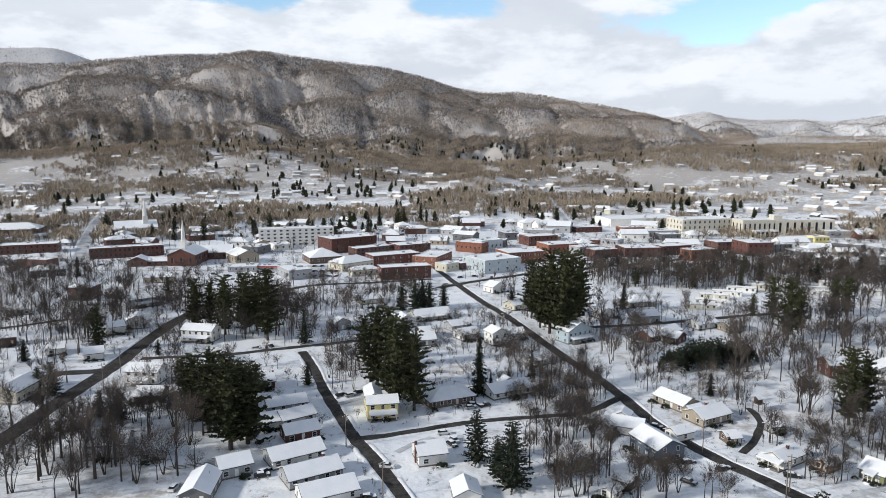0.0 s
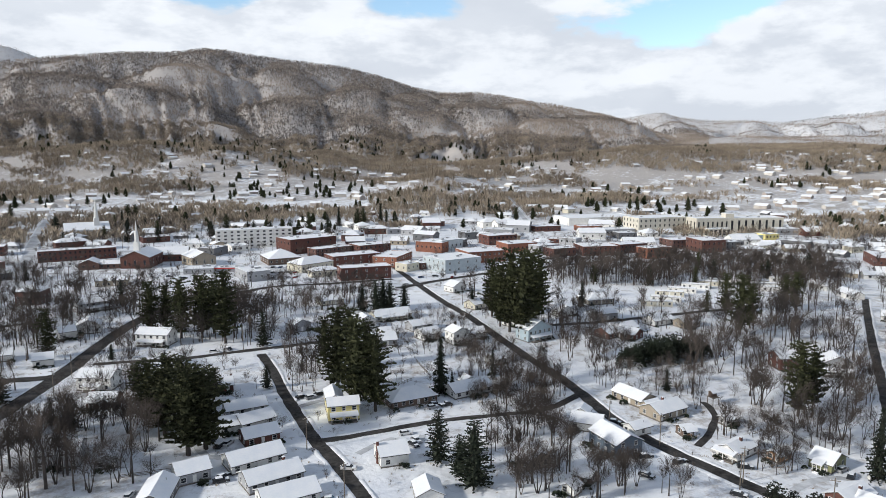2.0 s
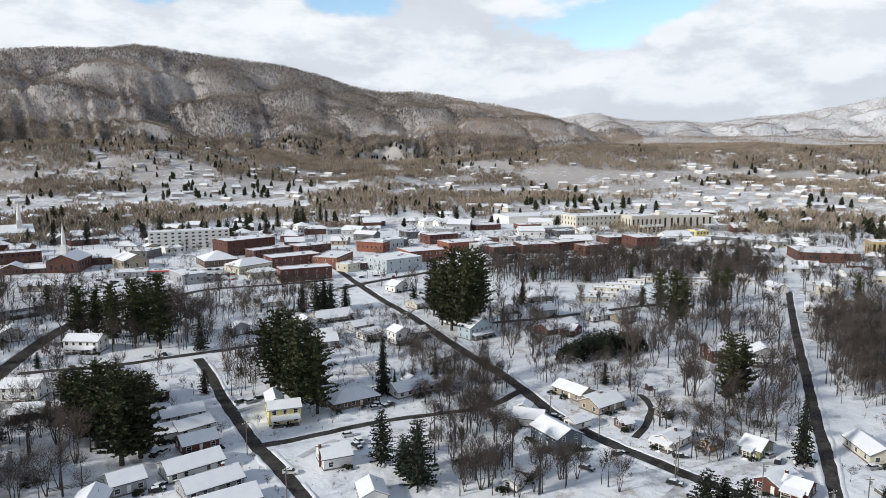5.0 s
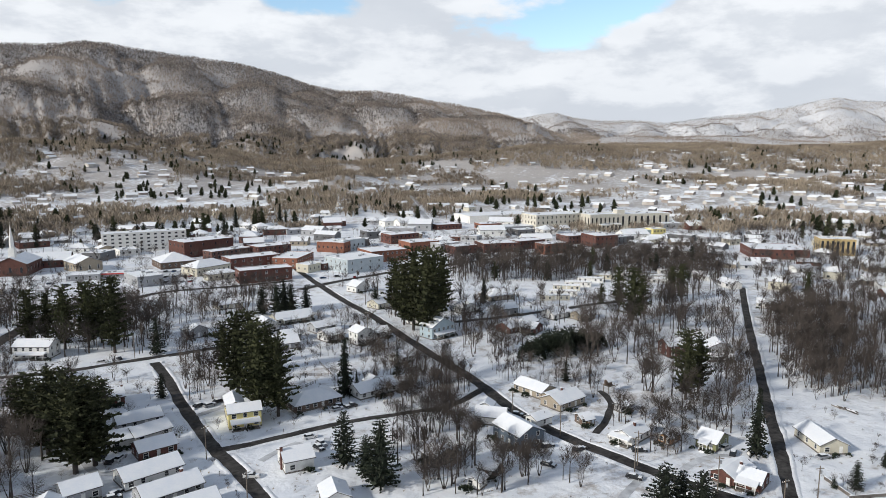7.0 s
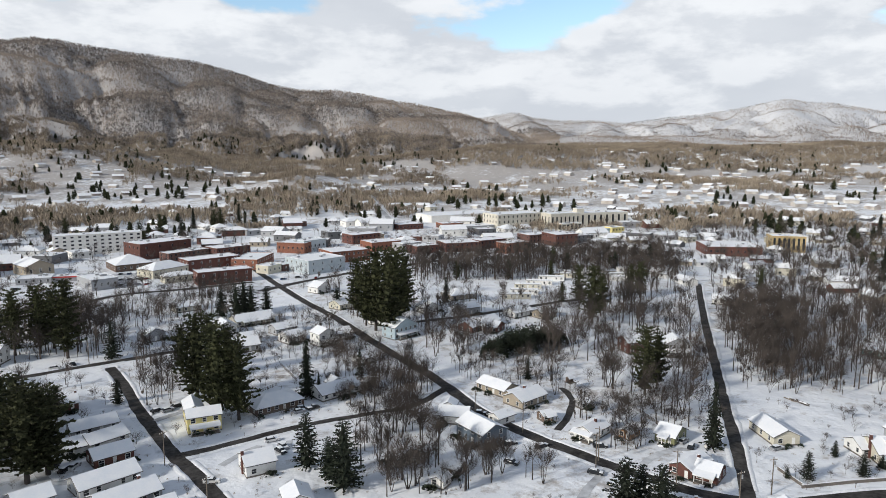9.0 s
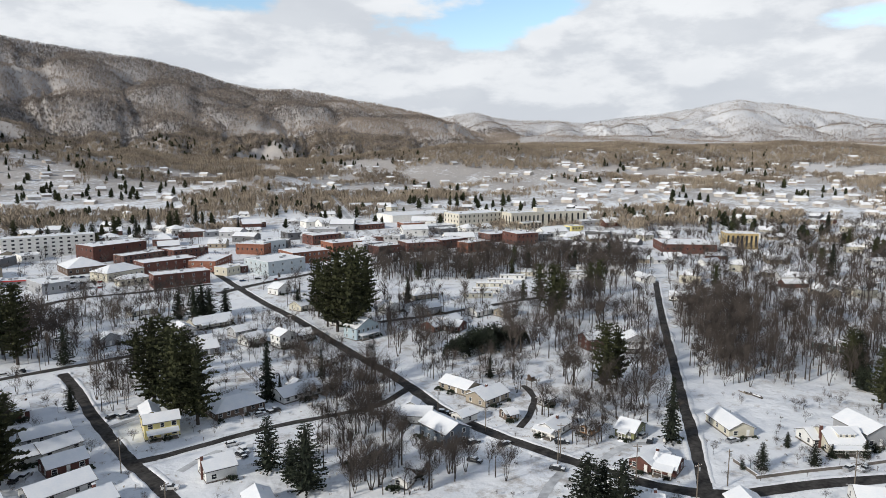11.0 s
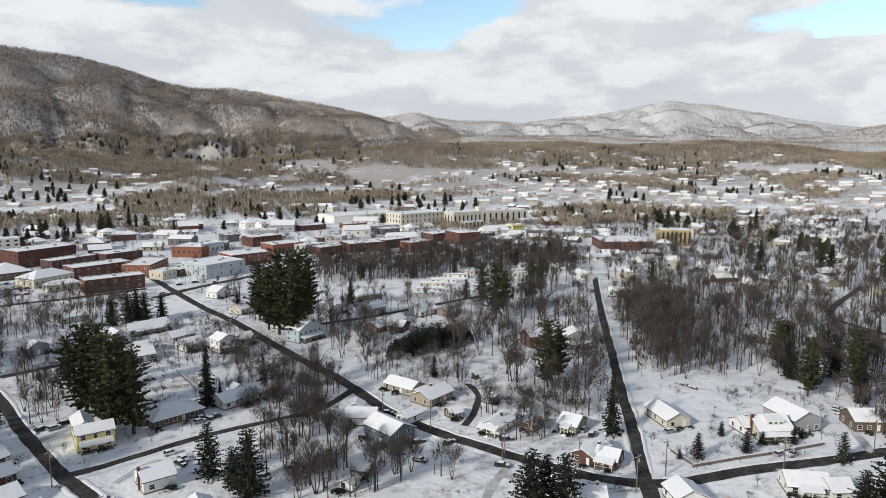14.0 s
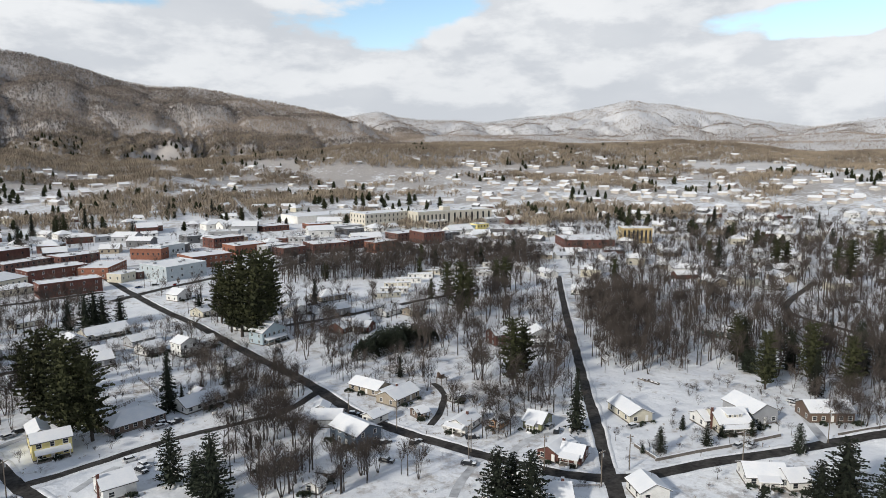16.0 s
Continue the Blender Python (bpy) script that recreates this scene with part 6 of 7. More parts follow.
grove(('bare',), 110, 579, 610, 791, 470, 633, 374, 444, 467, 7.6, 17.7, 62, 0.5, False)
grove(('bare', 'shrub'), 120, -352, 625, 111, 626, 83, 464, -263, 464, 3.8, 12.2, 63, 0.5, False)

grove(('bare',), 260, 621, 676, 864, 502, 626, 360, 423, 458, 6.6, 16.3, 71, 0.5, False)
grove(('bare', 'tall'), 90, 454, 757, 621, 676, 461, 500, 336, 560, 6.6, 15.0, 72, 0.5, False)
grove(('pine', 'spruce', 'fir'), 16, 603, 655, 841, 488, 527, 302, 355, 384, 9.5, 23.1, 73, 0.5, False)
grove(('pine', 'spruce', 'fir'), 14, -604, 944, 169, 961, 141, 796, -466, 726, 9.5, 23.1, 74, 0.5, False)
grove(('bare', 'tall'), 120, -632, 940, 169, 961, 125, 707, -465, 687, 6.6, 16.3, 75, 0.5, False)
grove(('shrub', 'bare'), 150, -421, 622, 387, 658, 254, 427, -253, 367, 2, 6, 76, 0.5, False)
grove(('tall', 'bare', 'shrub'), 90, 249, 313, 279, 315, 205, 200, 176, 206, 4.8, 17.7, 77, 0.5, False)

grove(('tall', 'bare'), 34, 253, 345, 264, 340, 190, 224, 181, 228, 6.6, 15.0, 81, 0, False)

grove(('tall', 'bare', 'multi'), 120, 258, 352, 296, 344, 202, 209, 174, 219, 7.6, 16.3, 82, 0, False)
grove(('bare', 'multi'), 26, 231, 169, 262, 154, 220, 128, 195, 140, 5.7, 13.6, 83, -3, False)
grove(('tall', 'bare', 'shrub'), 140, 108, 533, 350, 533, 277, 418, 100, 454, 4.8, 16.3, 84, 0.5, False)
grove(('tall', 'bare', 'multi'), 60, 80, 322, 121, 252, 102, 224, 72, 252, 4.8, 12.2, 85, 0.5, False)

grove(('bare', 'shrub'), 60, -98, 287, 55, 303, 58, 214, -70, 214, 3, 6, 91, 0.5, False)
grove(('bare', 'multi'), 20, -167, 367, -139, 367, -110, 287, -131, 287, 5.7, 13.6, 92, 0.5, False)
grove(('bare', 'shrub', 'shrub'), 45, 103, 304, 185, 265, 133, 183, 80, 238, 2.5, 8, 93, 0.5, False)

grove(('bare', 'shrub'), 26, 179, 213, 229, 167, 181, 131, 135, 152, 2.5, 5.5, 95, 0.5, False)
grove(('tall', 'bare'), 40, 307, 407, 353, 412, 290, 327, 252, 345, 6.6, 15.0, 96, 0, False)

# denser woods on the bluff, west of the through street and round the town
grove(('tall', 'bare'), 420, 105, 540, 352, 536, 280, 415, 98, 452, 7, 17, 101, 0.3, False)
grove(('shrub',), 420, 105, 540, 352, 536, 280, 415, 98, 452, 2, 5, 102, 0.3, False)
grove(('bare', 'tall', 'multi'), 150, -338, 496, -223, 496, -147, 322, -210, 303, 8.5, 20, 103, 0.3, False)
grove(('bare', 'shrub', 'tall'), 150, -200, 480, -10, 470, -20, 385, -150, 380, 5, 15, 104, 0.3, False)
grove(('bare', 'tall'), 170, -460, 720, -20, 730, -10, 640, -400, 600, 7, 15, 105, 0.3, False)
grove(('bare', 'tall'), 120, -400, 600, -200, 600, -150, 480, -330, 480, 6, 14, 106, 0.3, False)
grove(('bare', 'shrub'), 150, 60, 700, 420, 690, 380, 560, 20, 560, 4, 11, 107, 0.3, False)
grove(('bare', 'tall'), 160, 420, 720, 760, 560, 640, 420, 380, 540, 7, 16, 108, 0.3, False)
grove(('bare', 'shrub', 'multi'), 70, 30, 440, 130, 450, 120, 300, 45, 340, 4, 13, 109, 0.3, False)
grove(('bare', 'shrub'), 50, -45, 330, 40, 330, 50, 235, -10, 235, 3, 9, 110, 0.3, False)
grove(('fir', 'pine'), 10, 120, 470, 330, 520, 290, 430, 130, 430, 8, 17, 111, 0.3, False)
grove(('pine', 'spruce', 'fir'), 26, -420, 800, 60, 800, 20, 690, -350, 650, 11, 22, 112, 0.3, False)
grove(('bare', 'tall'), 260, 400, 640, 700, 480, 560, 340, 330, 460, 8, 18, 113, 0.3, False)
grove(('bare', 'tall', 'multi'), 160, 250, 330, 470, 260, 290, 150, 200, 210, 9, 20, 114, 0.3, False)
grove(('bare', 'shrub', 'multi'), 60, 25, 330, 60, 290, 60, 225, 25, 225, 3, 13, 116, 0.2, False)
grove(('bare', 'multi', 'shrub'), 45, -130, 300, -70, 300, -62, 205, -105, 215, 5, 16, 117, 0.2, False)
grove(('shrub',), 60, -100, 290, 60, 300, 60, 170, -60, 170, 1.2, 3.0, 118, 0.2, False)
grove(('shrub',), 40, 80, 260, 225, 169, 154, 120, 60, 165, 1.2, 2.8, 119, 0.2, False)
grove(('bare', 'tall', 'shrub'), 160, -230, 400, -90, 420, -80, 320, -180, 320, 5, 17, 120, 0.3, False)
grove(('tall', 'bare', 'shrub'), 90, 258, 356, 280, 344, 188, 205, 170, 214, 5, 17, 121, 0.2, False)

# vehicles, poles, fences
car(-59.9, 207.6, 70, 'car_dark')
car(-56.1, 204.6, 70, 'car_dark')
car(-54.1, 206.3, 70, 'car_white')
car(-84.3, 305.3, 10, 'car_white')
car(-78.6, 308.9, -60, 'car_dark', 'truck')
car(-15.8, 187.3, -10, 'car_white')
car(-19.3, 169.5, 5, 'car_dark')
car(2.8, 202.1, -60, 'car_dark')
car(70.6, 189.8, 10, 'car_dark')
car(66.7, 177.8, -45, 'car_dark')
car(96.5, 181.4, -15, 'car_dark')
car(69.3, 215.7, -30, 'car_dark')
car(10.8, 235.3, 5, 'car_dark')
car(-50.0, 181.7, 20, 'car_dark')
car(147.3, 166.7, 5, 'car_silver')
car(122.9, 178.3, 30, 'car_silver')
car(122.9, 174.3, 50, 'car_dark')
car(122.9, 168.1, -20, 'car_white')
car(93.5, 192.4, -20, 'car_white')
car(165.9, 141.2, 10, 'car_silver')
car(169.8, 140.2, 10, 'car_white', 'truck')
car(79.3, 185.7, 20, 'car_dark')
car(210.8, 156.6, -50, 'car_white')
car(87.1, 165.9, -40, 'car_dark')
car(-98.9, 527.9, 75, 'car_dark')
car(-93.2, 527.9, 75, 'car_blue')
car(-87.6, 527.9, 75, 'car_silver')
car(-81.9, 527.9, 75, 'car_red')
car(-76.2, 527.9, 75, 'car_white')
car(-94.8, 505.5, 75, 'car_dark')
car(-89.4, 505.5, 75, 'car_blue')
car(-84.0, 505.5, 75, 'car_silver')
car(-78.5, 505.5, 75, 'car_red')
car(-73.1, 505.5, 75, 'car_white')
car(-91.0, 485.0, 75, 'car_dark')
car(-85.8, 485.0, 75, 'car_blue')
car(-80.6, 485.0, 75, 'car_silver')
car(-75.4, 485.0, 75, 'car_red')
car(-187.0, 498.5, 5, 'car_silver')
car(-175.6, 491.6, 80, 'car_white')
car(-165.0, 493.9, -10, 'car_blue')
car(-152.7, 487.2, 30, 'car_dark')
car(-136.8, 480.6, 5, 'car_red')
car(-123.2, 474.2, 80, 'car_silver')
car(-118.0, 493.9, -10, 'car_white')
car(12.3, 480.6, 30, 'car_blue')
car(22.5, 485.0, 5, 'car_dark')
car(34.2, 480.6, 80, 'car_red')
car(2.3, 454.1, -10, 'car_silver')
car(200.6, 533.1, 30, 'car_white')
car(244.7, 575.9, 5, 'car_blue')
car(313.1, 598.2, 80, 'car_dark')
car(324.4, 591.6, -10, 'car_red')
car(290.3, 591.6, 30, 'car_silver')
car(-234.9, 533.1, 5, 'car_white')
car(-265.7, 533.1, 80, 'car_blue')
car(95.0, 533.1, -10, 'car_dark')
car(-90.7, 231.8, 80, 'car_white', 'truck')
car(-71.7, 174.6, 85, 'car_white')
car(-50.1, 184.0, 60, 'car_dark')
car(-37.3, 245.5, 35, 'car_dark')
car(-33.9, 244.9, 35, 'car_silver')
car(-31.0, 248.4, 30, 'car_dark')
car(-28.0, 250.6, 25, 'car_silver')
car(3.6, 204.9, -60, 'car_silver')
car(0.3, 210.7, 15, 'car_white')
car(9.8, 232.6, 22, 'car_silver')
car(14.6, 234.8, 24, 'car_dark', 'truck')
car(35.6, 251.6, 40, 'car_dark')
car(212.7, 159.1, -70, 'car_white')
car(168.6, 139.2, 8, 'car_silver', 'truck')
utility_pole(-29.5, 201.3, 40)
utility_pole(-15.6, 169.5, 40)
utility_pole(77.6, 197.3, -40)
utility_pole(66.3, 212.0, -40)
utility_pole(112.9, 139.2, 10)
utility_pole(104.7, 154.0, -20)
utility_pole(157.8, 132.6, 10)
utility_pole(89.0, 169.5, -40)
utility_pole(126.2, 143.7, 0)
utility_pole(-127.7, 251.6, 30)
utility_pole(-71.5, 305.3, 0)
utility_pole(91.6, 173.1, -30)
utility_pole(192.9, 131.5, 10)
utility_pole(29.5, 332.5, -40)
utility_pole(-130.4, 271.6, 30)
fence(-5.5, 271.6, 8.2, 270.1)
fence(5.1, 286.7, 10.3, 265.9)
fence(-19.1, 286.7, -8.4, 293.2)
fence(121.9, 218.0, 122.8, 190.0)
fence(103.5, 181.2, 107.2, 180.4)
low_wall(136.6, 144.7, 151.5, 143.7)
low_wall(151.5, 143.7, 165.9, 142.1)
low_wall(165.9, 142.1, 184.1, 141.2)
low_wall(200.8, 133.7, 221.6, 131.2)
low_wall(138.1, 155.4, 137.5, 145.0)
# garden things near the streets
def brush_pile(x, y, rot, long):
    """Sawn logs and branches in a low heap, dusted with snow."""
    ob = thing("log_pile", x, y, rot, "low heap of brown logs and brush half under snow", "log pile")
    rnd = random.Random(4)
    for k in range(14):
        bm = bmesh.new()
        r, n = rnd.uniform(0.12, 0.26), rnd.uniform(1.6, 3.4)
        m = Matrix.Translation((rnd.uniform(-long / 2, long / 2), rnd.uniform(-0.8, 0.8), r + rnd.uniform(0, 0.5))) @ Euler((0, radians(90 + rnd.uniform(-12, 12)), radians(rnd.uniform(-40, 40)))).to_matrix().to_4x4()
        bmesh.ops.create_cone(bm, cap_ends=True, segments=8, radius1=r, radius2=r * 0.8, depth=n, matrix=m)
        part("log", bm, M["bark" if k % 3 else "pole"], ob)
    for k in range(4):
        u = -long / 2 + long * (k + 0.5) / 4
        bm = bmesh.new()
        bmesh.ops.create_icosphere(bm, subdivisions=2, radius=0.8, matrix=Matrix.Translation((u, 0.3, 0.35)) @ Matrix.Diagonal((1.2, 0.7, 0.5, 1)))
        part("snow_patch", bm, M["snow"], ob)


def shelter(x, y, rot):
    """An open picnic shelter: four posts, a table and a snowy gabled roof."""
    ob = thing("picnic_shelter", x, y, rot, "small open wooden shelter with a snowy gabled roof", "shelter")
    for px in (-1.7, 1.7):
        for py in (-1.5, 1.5):
            box_part("post", px - 0.08, py - 0.08, -0.2, px + 0.08, py + 0.08, 2.3, M["pole"], ob)
    V, F = roof_shapes(3.6, 3.2, 2.3, 1.1, "gable", 0.3)
    part("roof", slab(V, F, 0.12), M["shingle"], ob)
    part("roof_snow", slab([(a, b, c + 0.14) for a, b, c in V], F, 0.13, 0.98), M["snow"], ob)
    box_part("table", -0.9, -0.4, 0.68, 0.9, 0.4, 0.75, M["wood"], ob)
    box_part("table_leg", -0.7, -0.3, -0.1, -0.6, 0.3, 0.68, M["wood"], ob)
    box_part("table_leg", 0.6, -0.3, -0.1, 0.7, 0.3, 0.68, M["wood"], ob)


def tree_house(x, y, rot):
    """A play cabin on stilts with a railed deck and a ladder."""
    ob = thing("play_house", x, y, rot, "dark wooden play house on stilts in the snow", "play house")
    for px in (-1.3, 1.3):
        for py in (-1.3, 1.3):
            box_part("stilt", px - 0.1, py - 0.1, -0.2, px + 0.1, py + 0.1, 2.6, M["pole"], ob)
    box_part("deck", -1.6, -1.6, 2.6, 1.6, 1.6, 2.75, M["pole"], ob)
    box_part("cabin", -1.0, -0.6, 2.75, 1.0, 1.4, 4.5, M["brown"], ob)
    V, F = roof_shapes(2.0, 2.2, 4.5, 0.8, "gable", 0.25)
    part("roof_snow", slab([(a, b + 0.4, c) for a, b, c in V], F, 0.18), M["snow"], ob)
    box_part("railing", -1.55, -1.58, 3.45, 1.55, -1.5, 3.55, M["pole"], ob)
    for k in range(7):
        box_part("ladder_rung", -0.3, -1.9 + 0.04 * k, 0.3 + 0.33 * k, 0.3, -1.84 + 0.04 * k, 0.36 + 0.33 * k, M["pole"], ob)


def fuel_tank(x, y, rot):
    """A gas tank lying on two cradles behind a house."""
    ob = thing("gas_tank", x, y, rot, "white gas tank on cradles behind a house", "gas tank", "gas tanks")
    bm = bmesh.new()
    bmesh.ops.create_uvsphere(bm, u_segments=12, v_segments=8, radius=0.5, matrix=Matrix.Translation((0, 0, 0.75)) @ Matrix.Diagonal((2.0, 1, 1, 1)))
    part("tank", bm, M["stucco"], ob)
    for u in (-0.5, 0.5):
        box_part("cradle", u - 0.08, -0.35, -0.1, u + 0.08, 0.35, 0.4, M["steel"], ob)


def mailbox(x, y, rot):
    ob = thing("mailbox", x, y, rot, "dark mailbox on a wooden post by the street", "mailbox", "mailboxes")
    box_part("post", -0.05, -0.05, -0.2, 0.05, 0.05, 1.05, M["pole"], ob)
    box_part("box", -0.11, -0.28, 1.05, 0.11, 0.24, 1.3, M["dkgrey"], ob, "", 0.04)


brush_pile(182.3, 198.4, -75, 7.5)
shelter(89.6, 204.1, 12)
tree_house(109.5, 231.1, 20)
for x, y, rot in ((-46.5, 209.5, 28), (126.9, 172.6, 60), (27.0, 236.5, 20), (-100.9, 236.0, 5)):
    fuel_tank(x, y, rot)
for x, y, rot in ((-24.6, 190.2, 30), (-19.1, 178.0, 30), (84.8, 190.2, -55), (92.6, 177.2, -55), (100.3, 164.6, -55), (150.8, 141.4, 5), (172.5, 138.2, 8), (-8.0, 216.6, 15)):
    mailbox(x, y, rot)
for x, y, h in ((166.7, 168.7, 3.2), (158.5, 160.8, 3.6), (162.8, 154.4, 2.6), (142.9, 150.3, 5.5), (148.9, 147.7, 2.4), (186.5, 182.3, 5.0), (189.2, 181.2, 5.5), (195.3, 180.5, 5.0), (144.1, 128.9, 5.0), (156.3, 120.2, 2.2), (163.7, 146.6, 2.0)):
    plant("shrub" if h < 4 else "bare", x, y, h, False, 1.3, random.Random(int(x * 10)))
for x, y, h in ((176.1, 145.4, 4.6), (158.2, 146.3, 6.5), (182.1, 147.3, 3.2), (136.8, 150.4, 3.0)):
    plant("fir", x, y, h, True, 1.3, random.Random(int(x)))
fence(99.5, 145.4, 112.1, 138.8, 1.1)
fence(28.0, 262.0, 44.0, 258.0)
fence(-4.0, 255.0, 3.0, 262.0)
fence(-58.0, 190.5, -78.0, 185.0)

snow_banks()
join_behind()
garden_bushes()

# shops and blocks filling the town between the streets
rnd_town = random.Random(12)
for k in range(150):
    az, r = radians(rnd_town.uniform(-33, 32)), rnd_town.uniform(600, 800)
    x, y = r * math.sin(az), r * math.cos(az)
    L, D = rnd_town.uniform(14, 30), rnd_town.uniform(12, 20)
    if free(x, y + 4, L * 0.42) and free(x - 8, y + 6, 3) and free(x + 8, y + 6, 3):
        c, word = rnd_town.choice((("brick", "red brick"), ("dkbrick", "dark brick"), ("grey", "grey"), ("stucco", "white"), ("tan", "tan"), ("dkgrey", "dark grey"), ("white", "white")))
        block_building(x, y, -math.degrees(az) * 0.6 + rnd_town.choice((-30, -12, 6, 20)), L, D, rnd_town.uniform(4, 8), c,
                       word + " shop building with snow on its roof", rows=1, cols=3, side_cols=1, roof=rnd_town.choice(("flat", "flat", "gx", "hx")), group="shop buildings")

# distant dwellings on the rising ground
FAR_HOUSES = []
HOUSE_SPOTS = []


def far_house(x, y, rot, L, D, h, kind, c, label):
    ob = thing("house", x, y, rot, label, "house", "valley houses")
    block(ob, 0, D / 2, L, D, h, 0.26 * D, kind, c, "x", wins=False, base=False)
    for u in (-0.25, 0.25):
        window(ob, u * L, 0, 1.7, 1.6, 1.3, 0)
    return ob


def suburb(n, az0, az1, r0, r1, seed, joined=False):
    """Small snow-roofed houses strewn over a sector, each turned its own way."""
    rnd = random.Random(seed)
    done = 0
    while done < n:
        az, r = radians(rnd.uniform(az0, az1)), rnd.uniform(r0, r1)
        x, y = r * math.sin(az), r * math.cos(az)
        if not free(x, y, 5):
            done += 0.2
            continue
        done += 1
        rot = -math.degrees(az) + rnd.choice((-50, -25, 0, 15, 40)) + rnd.uniform(-8, 8)
        taken.append((x, y, 10))
        if joined:
            HOUSE_SPOTS.append((x, y, rot, rnd.uniform(0.8, 1.3)))
        elif len(FAR_HOUSES) < 8:
            k = len(FAR_HOUSES)
            c = ("white", "white", "brick", "grey", "tan", "white", "cream", "dkgrey")[k]
            FAR_HOUSES.append(far_house(x, y, rot, rnd.uniform(11, 17), rnd.uniform(8, 11), rnd.choice((2.8, 3.0, 5.2)), "gable" if k % 3 else "hip", c,
                                        {"brick": "red brick", "dkgrey": "dark grey"}.get(c, c) + " house with a snowy roof on the valley side"))
        else:
            copy_thing(rnd.choice(FAR_HOUSES), pose(x, y, float(ground_z(x, y)) + 0.2, 0, 0, rot))


suburb(60, -33, 30, 720, 950, 1)
suburb(95, 28, 60, 470, 950, 3)
suburb(190, -33, 30, 950, 1600, 2, True)
suburb(240, 28, 60, 950, 1750, 4, True)


def join_houses():
    """The farthest dwellings: walls in one mesh, snowy roofs in another."""
    walls, roofs = bmesh.new(), bmesh.new()
    for x, y, rot, s in HOUSE_SPOTS:
        m = pose(x, y, float(ground_z(x, y)), 0, 0, rot)
        L, D, h = 7 * s, 4.6 * s, 3.2 * s
        for bm, pts, faces in (
                (walls, ((-L, -D, -1), (L, -D, -1), (L, D, -1), (-L, D, -1), (-L, -D, h), (L, -D, h), (L, D, h), (-L, D, h), (-L, 0, h * 1.7), (L, 0, h * 1.7)),
                 ((0, 1, 5, 4), (2, 3, 7, 6), (1, 2, 6, 9, 5), (3, 0, 4, 8, 7))),
                (roofs, ((-L - 0.5, -D - 0.6, h - 0.1), (L + 0.5, -D - 0.6, h - 0.1), (L + 0.5, D + 0.6, h - 0.1), (-L - 0.5, D + 0.6, h - 0.1), (-L - 0.5, 0, h * 1.76), (L + 0.5, 0, h * 1.76)),
                 ((0, 1, 5, 4), (2, 3, 4, 5)))):
            v = [bm.verts.new(m @ Vector(p)) for p in pts]
            for f in faces:
                bm.faces.new([v[k] for k in f])
    ob = tagged(new("far_houses", mesh_of("far_houses", walls, M["far_wall"])), "pale far houses scattered over the rising valley", "houses", kind="stuff")
    part("roof_snow", roofs, M["snow"], ob)


join_houses()


def density(x, y):
    return 0.55 * vnoise(x / 150 + 11, y / 150) + 0.3 * vnoise(x / 55, y / 55 + 7) + 0.15 * vnoise(x / 20, y / 20 + 3)


def knoll_cover(x, y, r, az):
    return sum(np.exp(-(r * np.radians(az - a) / (1.3 * across)) ** 2 - ((r - k) / (1.2 * along)) ** 2) for a, k, h, across, along in KNOLLS)


def valley_keep(x, y, r, az, rs):
    """Woods in patches between white fields, closed on the knolls and along the hills' foot."""
    town = (np.abs(az + 2) < 30) & (r < 700)
    want = density(x, y) - 0.02 + 0.09 * (r < 950) * ((az < 4) | (az > 30)) - 1.0 * town + 0.34 * np.clip(knoll_cover(x, y, r, az), 0, 1) + 0.22 * np.clip((r - 1650) / 250, 0, 1)
    return want > 0.53 + 0.12 * rs.rand(len(x))


def hill_keep(x, y, r, az, rs):
    """Forest over the ranges, thin in old clearings, closed along the crest."""
    crest = np.clip((r - 3020) / 150, 0, 1) * (r < 3350)
    east = np.clip((az - 24) / 8, 0, 1)
    return density(x, y) + 0.3 * crest - 0.05 * east > 0.22 + 0.40 * rs.rand(len(x))


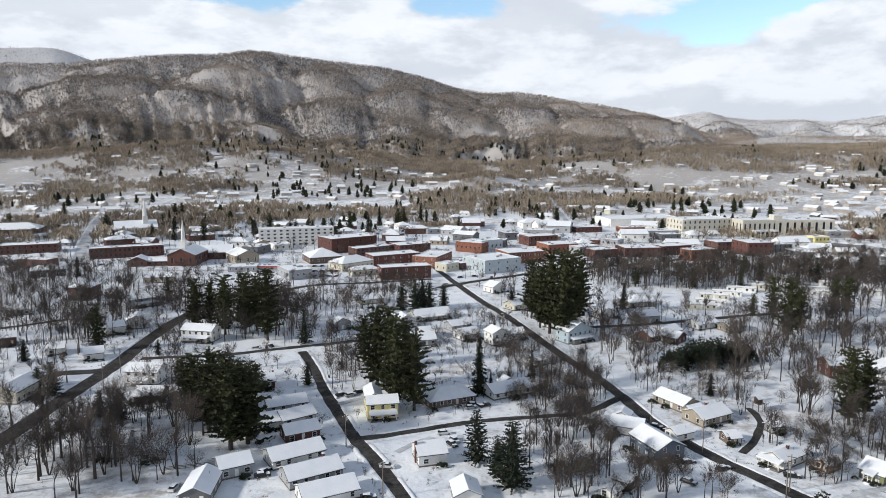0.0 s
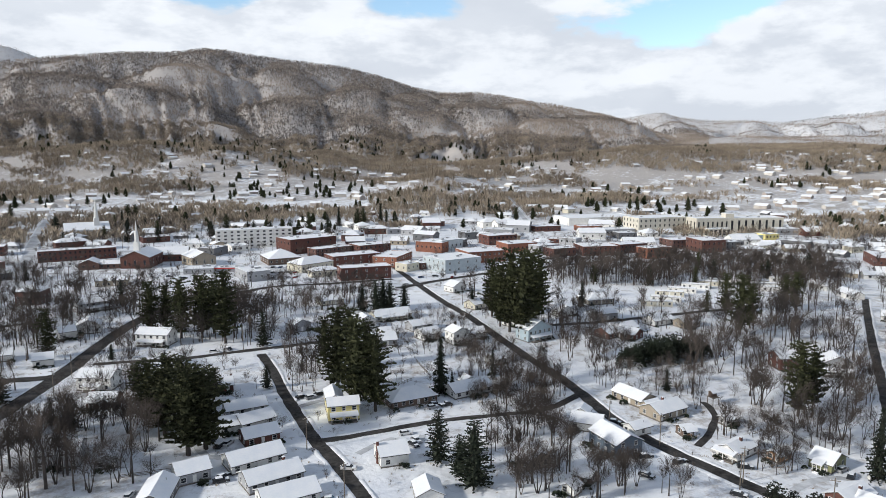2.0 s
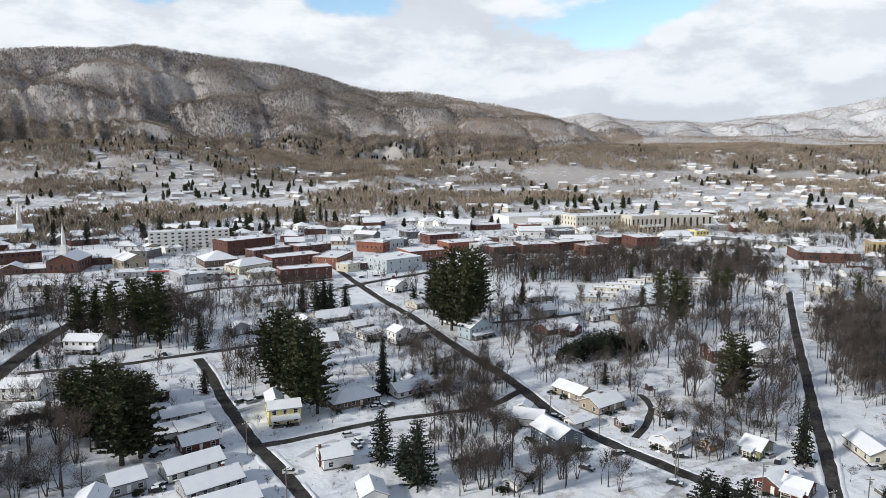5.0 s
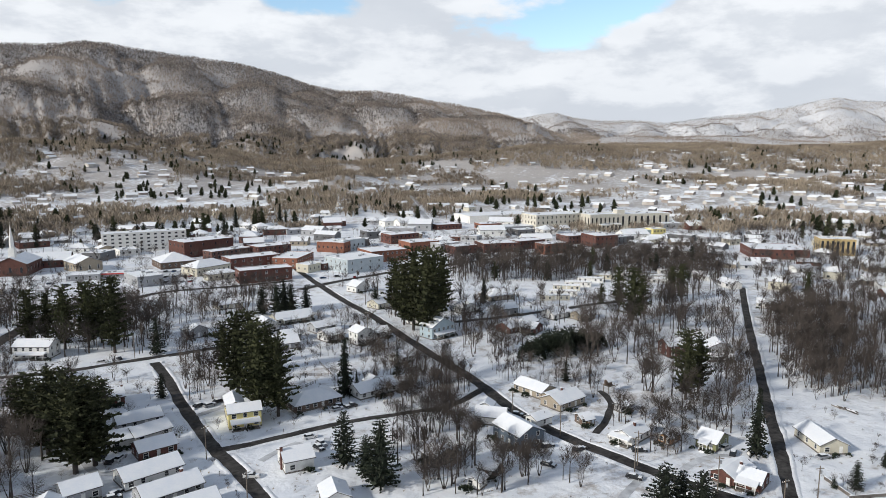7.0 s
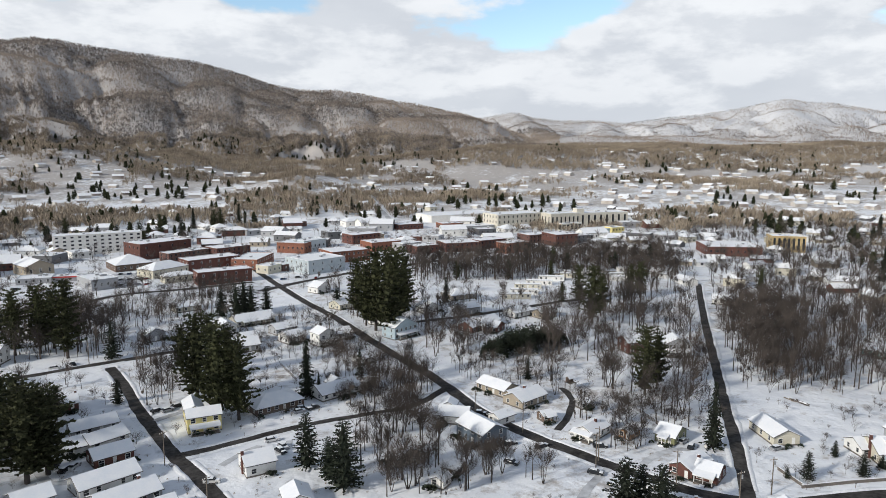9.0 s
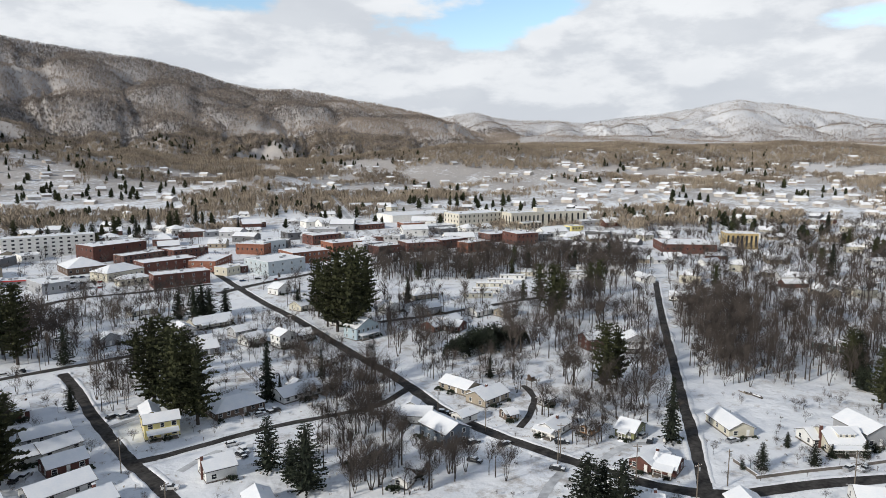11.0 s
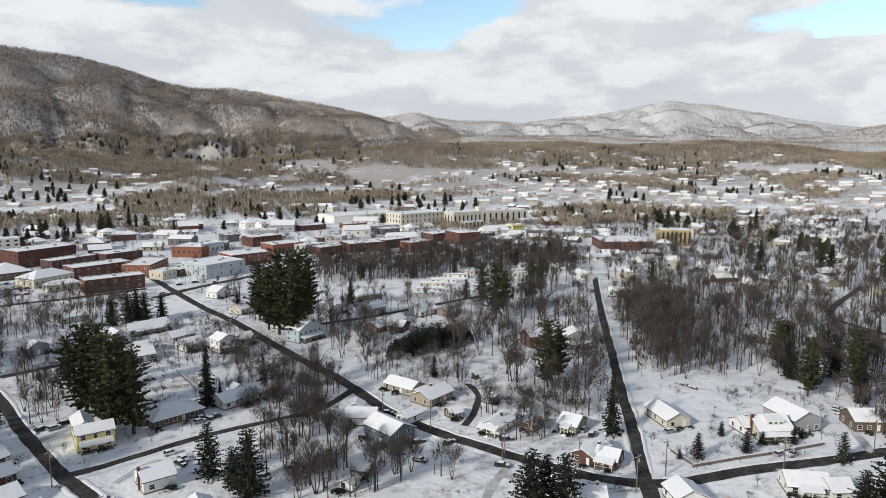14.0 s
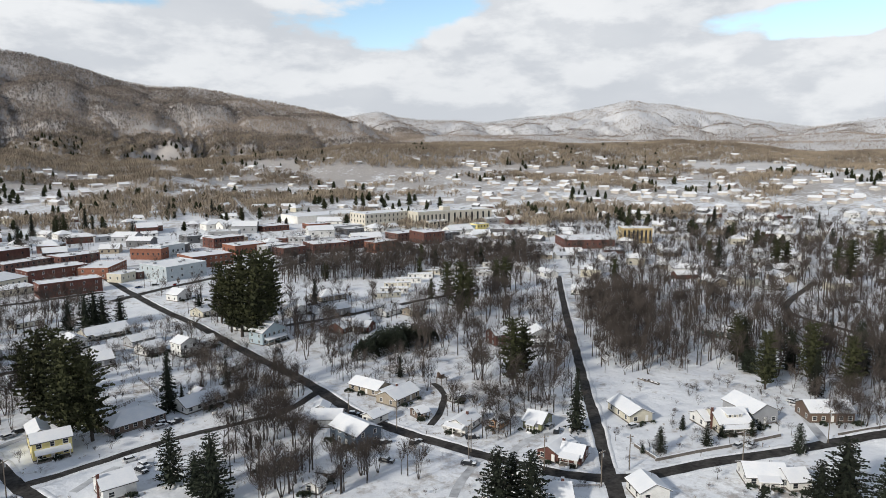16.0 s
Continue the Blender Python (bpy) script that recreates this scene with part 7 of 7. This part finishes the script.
def shade_patch_keep(x, y, r, az, rs):
    """Dark-toned woods: large patches painted as cloud shade, and the crest's tree line."""
    crest = np.clip((r - 2950) / 250, 0, 1) * (r < 3400)
    return vnoise(x / 330 + 47, y / 330 + 13) + 0.25 * vnoise(x / 110, y / 110 + 2) + 0.3 * crest > 0.66 + 0.16 * rs.rand(len(x))


p = clear_of(scatter(92000, -36, 62, 730, 2150, 5, valley_keep), 1.0)
far_woods("valley_woods", "leafless brown woods between the valley houses", p, np.random.RandomState(1).uniform(7, 13, len(p)), False, 31, "sunlit_valley_twig", 1.25, 8)
p = scatter(100000, -36, 24, 1950, 3360, 6, hill_keep)
far_woods("hillside_woods", "leafless brown forest covering the snowy hillside", p, np.random.RandomState(2).uniform(8, 14, len(p)), False, 32, "sunlit_far_twig", 0.95, 5)
p = scatter(66000, -36, 24, 1950, 3400, 16, shade_patch_keep)
far_woods("oak_woods", "leafless hillside woods darkened as if under cloud shade", p, np.random.RandomState(12).uniform(8, 14, len(p)), False, 42, "shaded_twig", 0.95, 5)
p = scatter(90000, 12, 62, 2050, 4550, 7, lambda x, y, r, az, rs: hill_keep(x, y, r, az, rs) & ((r > 3350) | (az > 23 + 2 * rs.rand(len(x)))))
far_woods("far_range_woods", "thin leafless forest on the far snowy range", p, np.random.RandomState(3).uniform(6, 10, len(p)), False, 33, "sunlit_far_twig", 1.0, 4)
p = scatter(40000, 12, 62, 2150, 4550, 17, shade_patch_keep)
far_woods("far_oak_woods", "leafless far-range woods darkened as if under cloud shade", p, np.random.RandomState(13).uniform(6, 11, len(p)), False, 43, "shaded_twig", 1.0, 4)
p = scatter(9000, -36, -20, 3300, 4550, 8, hill_keep)
far_woods("peak_woods", "thin leafless forest on the far snowy peak", p, np.random.RandomState(4).uniform(8, 13, len(p)), False, 34, "sunlit_far_twig", 0.8, 4)


def evergreen_keep(x, y, r, az, rs):
    return vnoise(x / 170 + 31, y / 170 + 4) + 0.25 * vnoise(x / 40, y / 40) > 0.60 + 0.25 * rs.rand(len(x))


p = clear_of(scatter(2900, -36, 62, 690, 2000, 9, evergreen_keep), 2.0)
far_woods("valley_evergreens", "scattered dark evergreens among the valley houses", p, np.random.RandomState(5).uniform(7, 15, len(p)), True, 35)
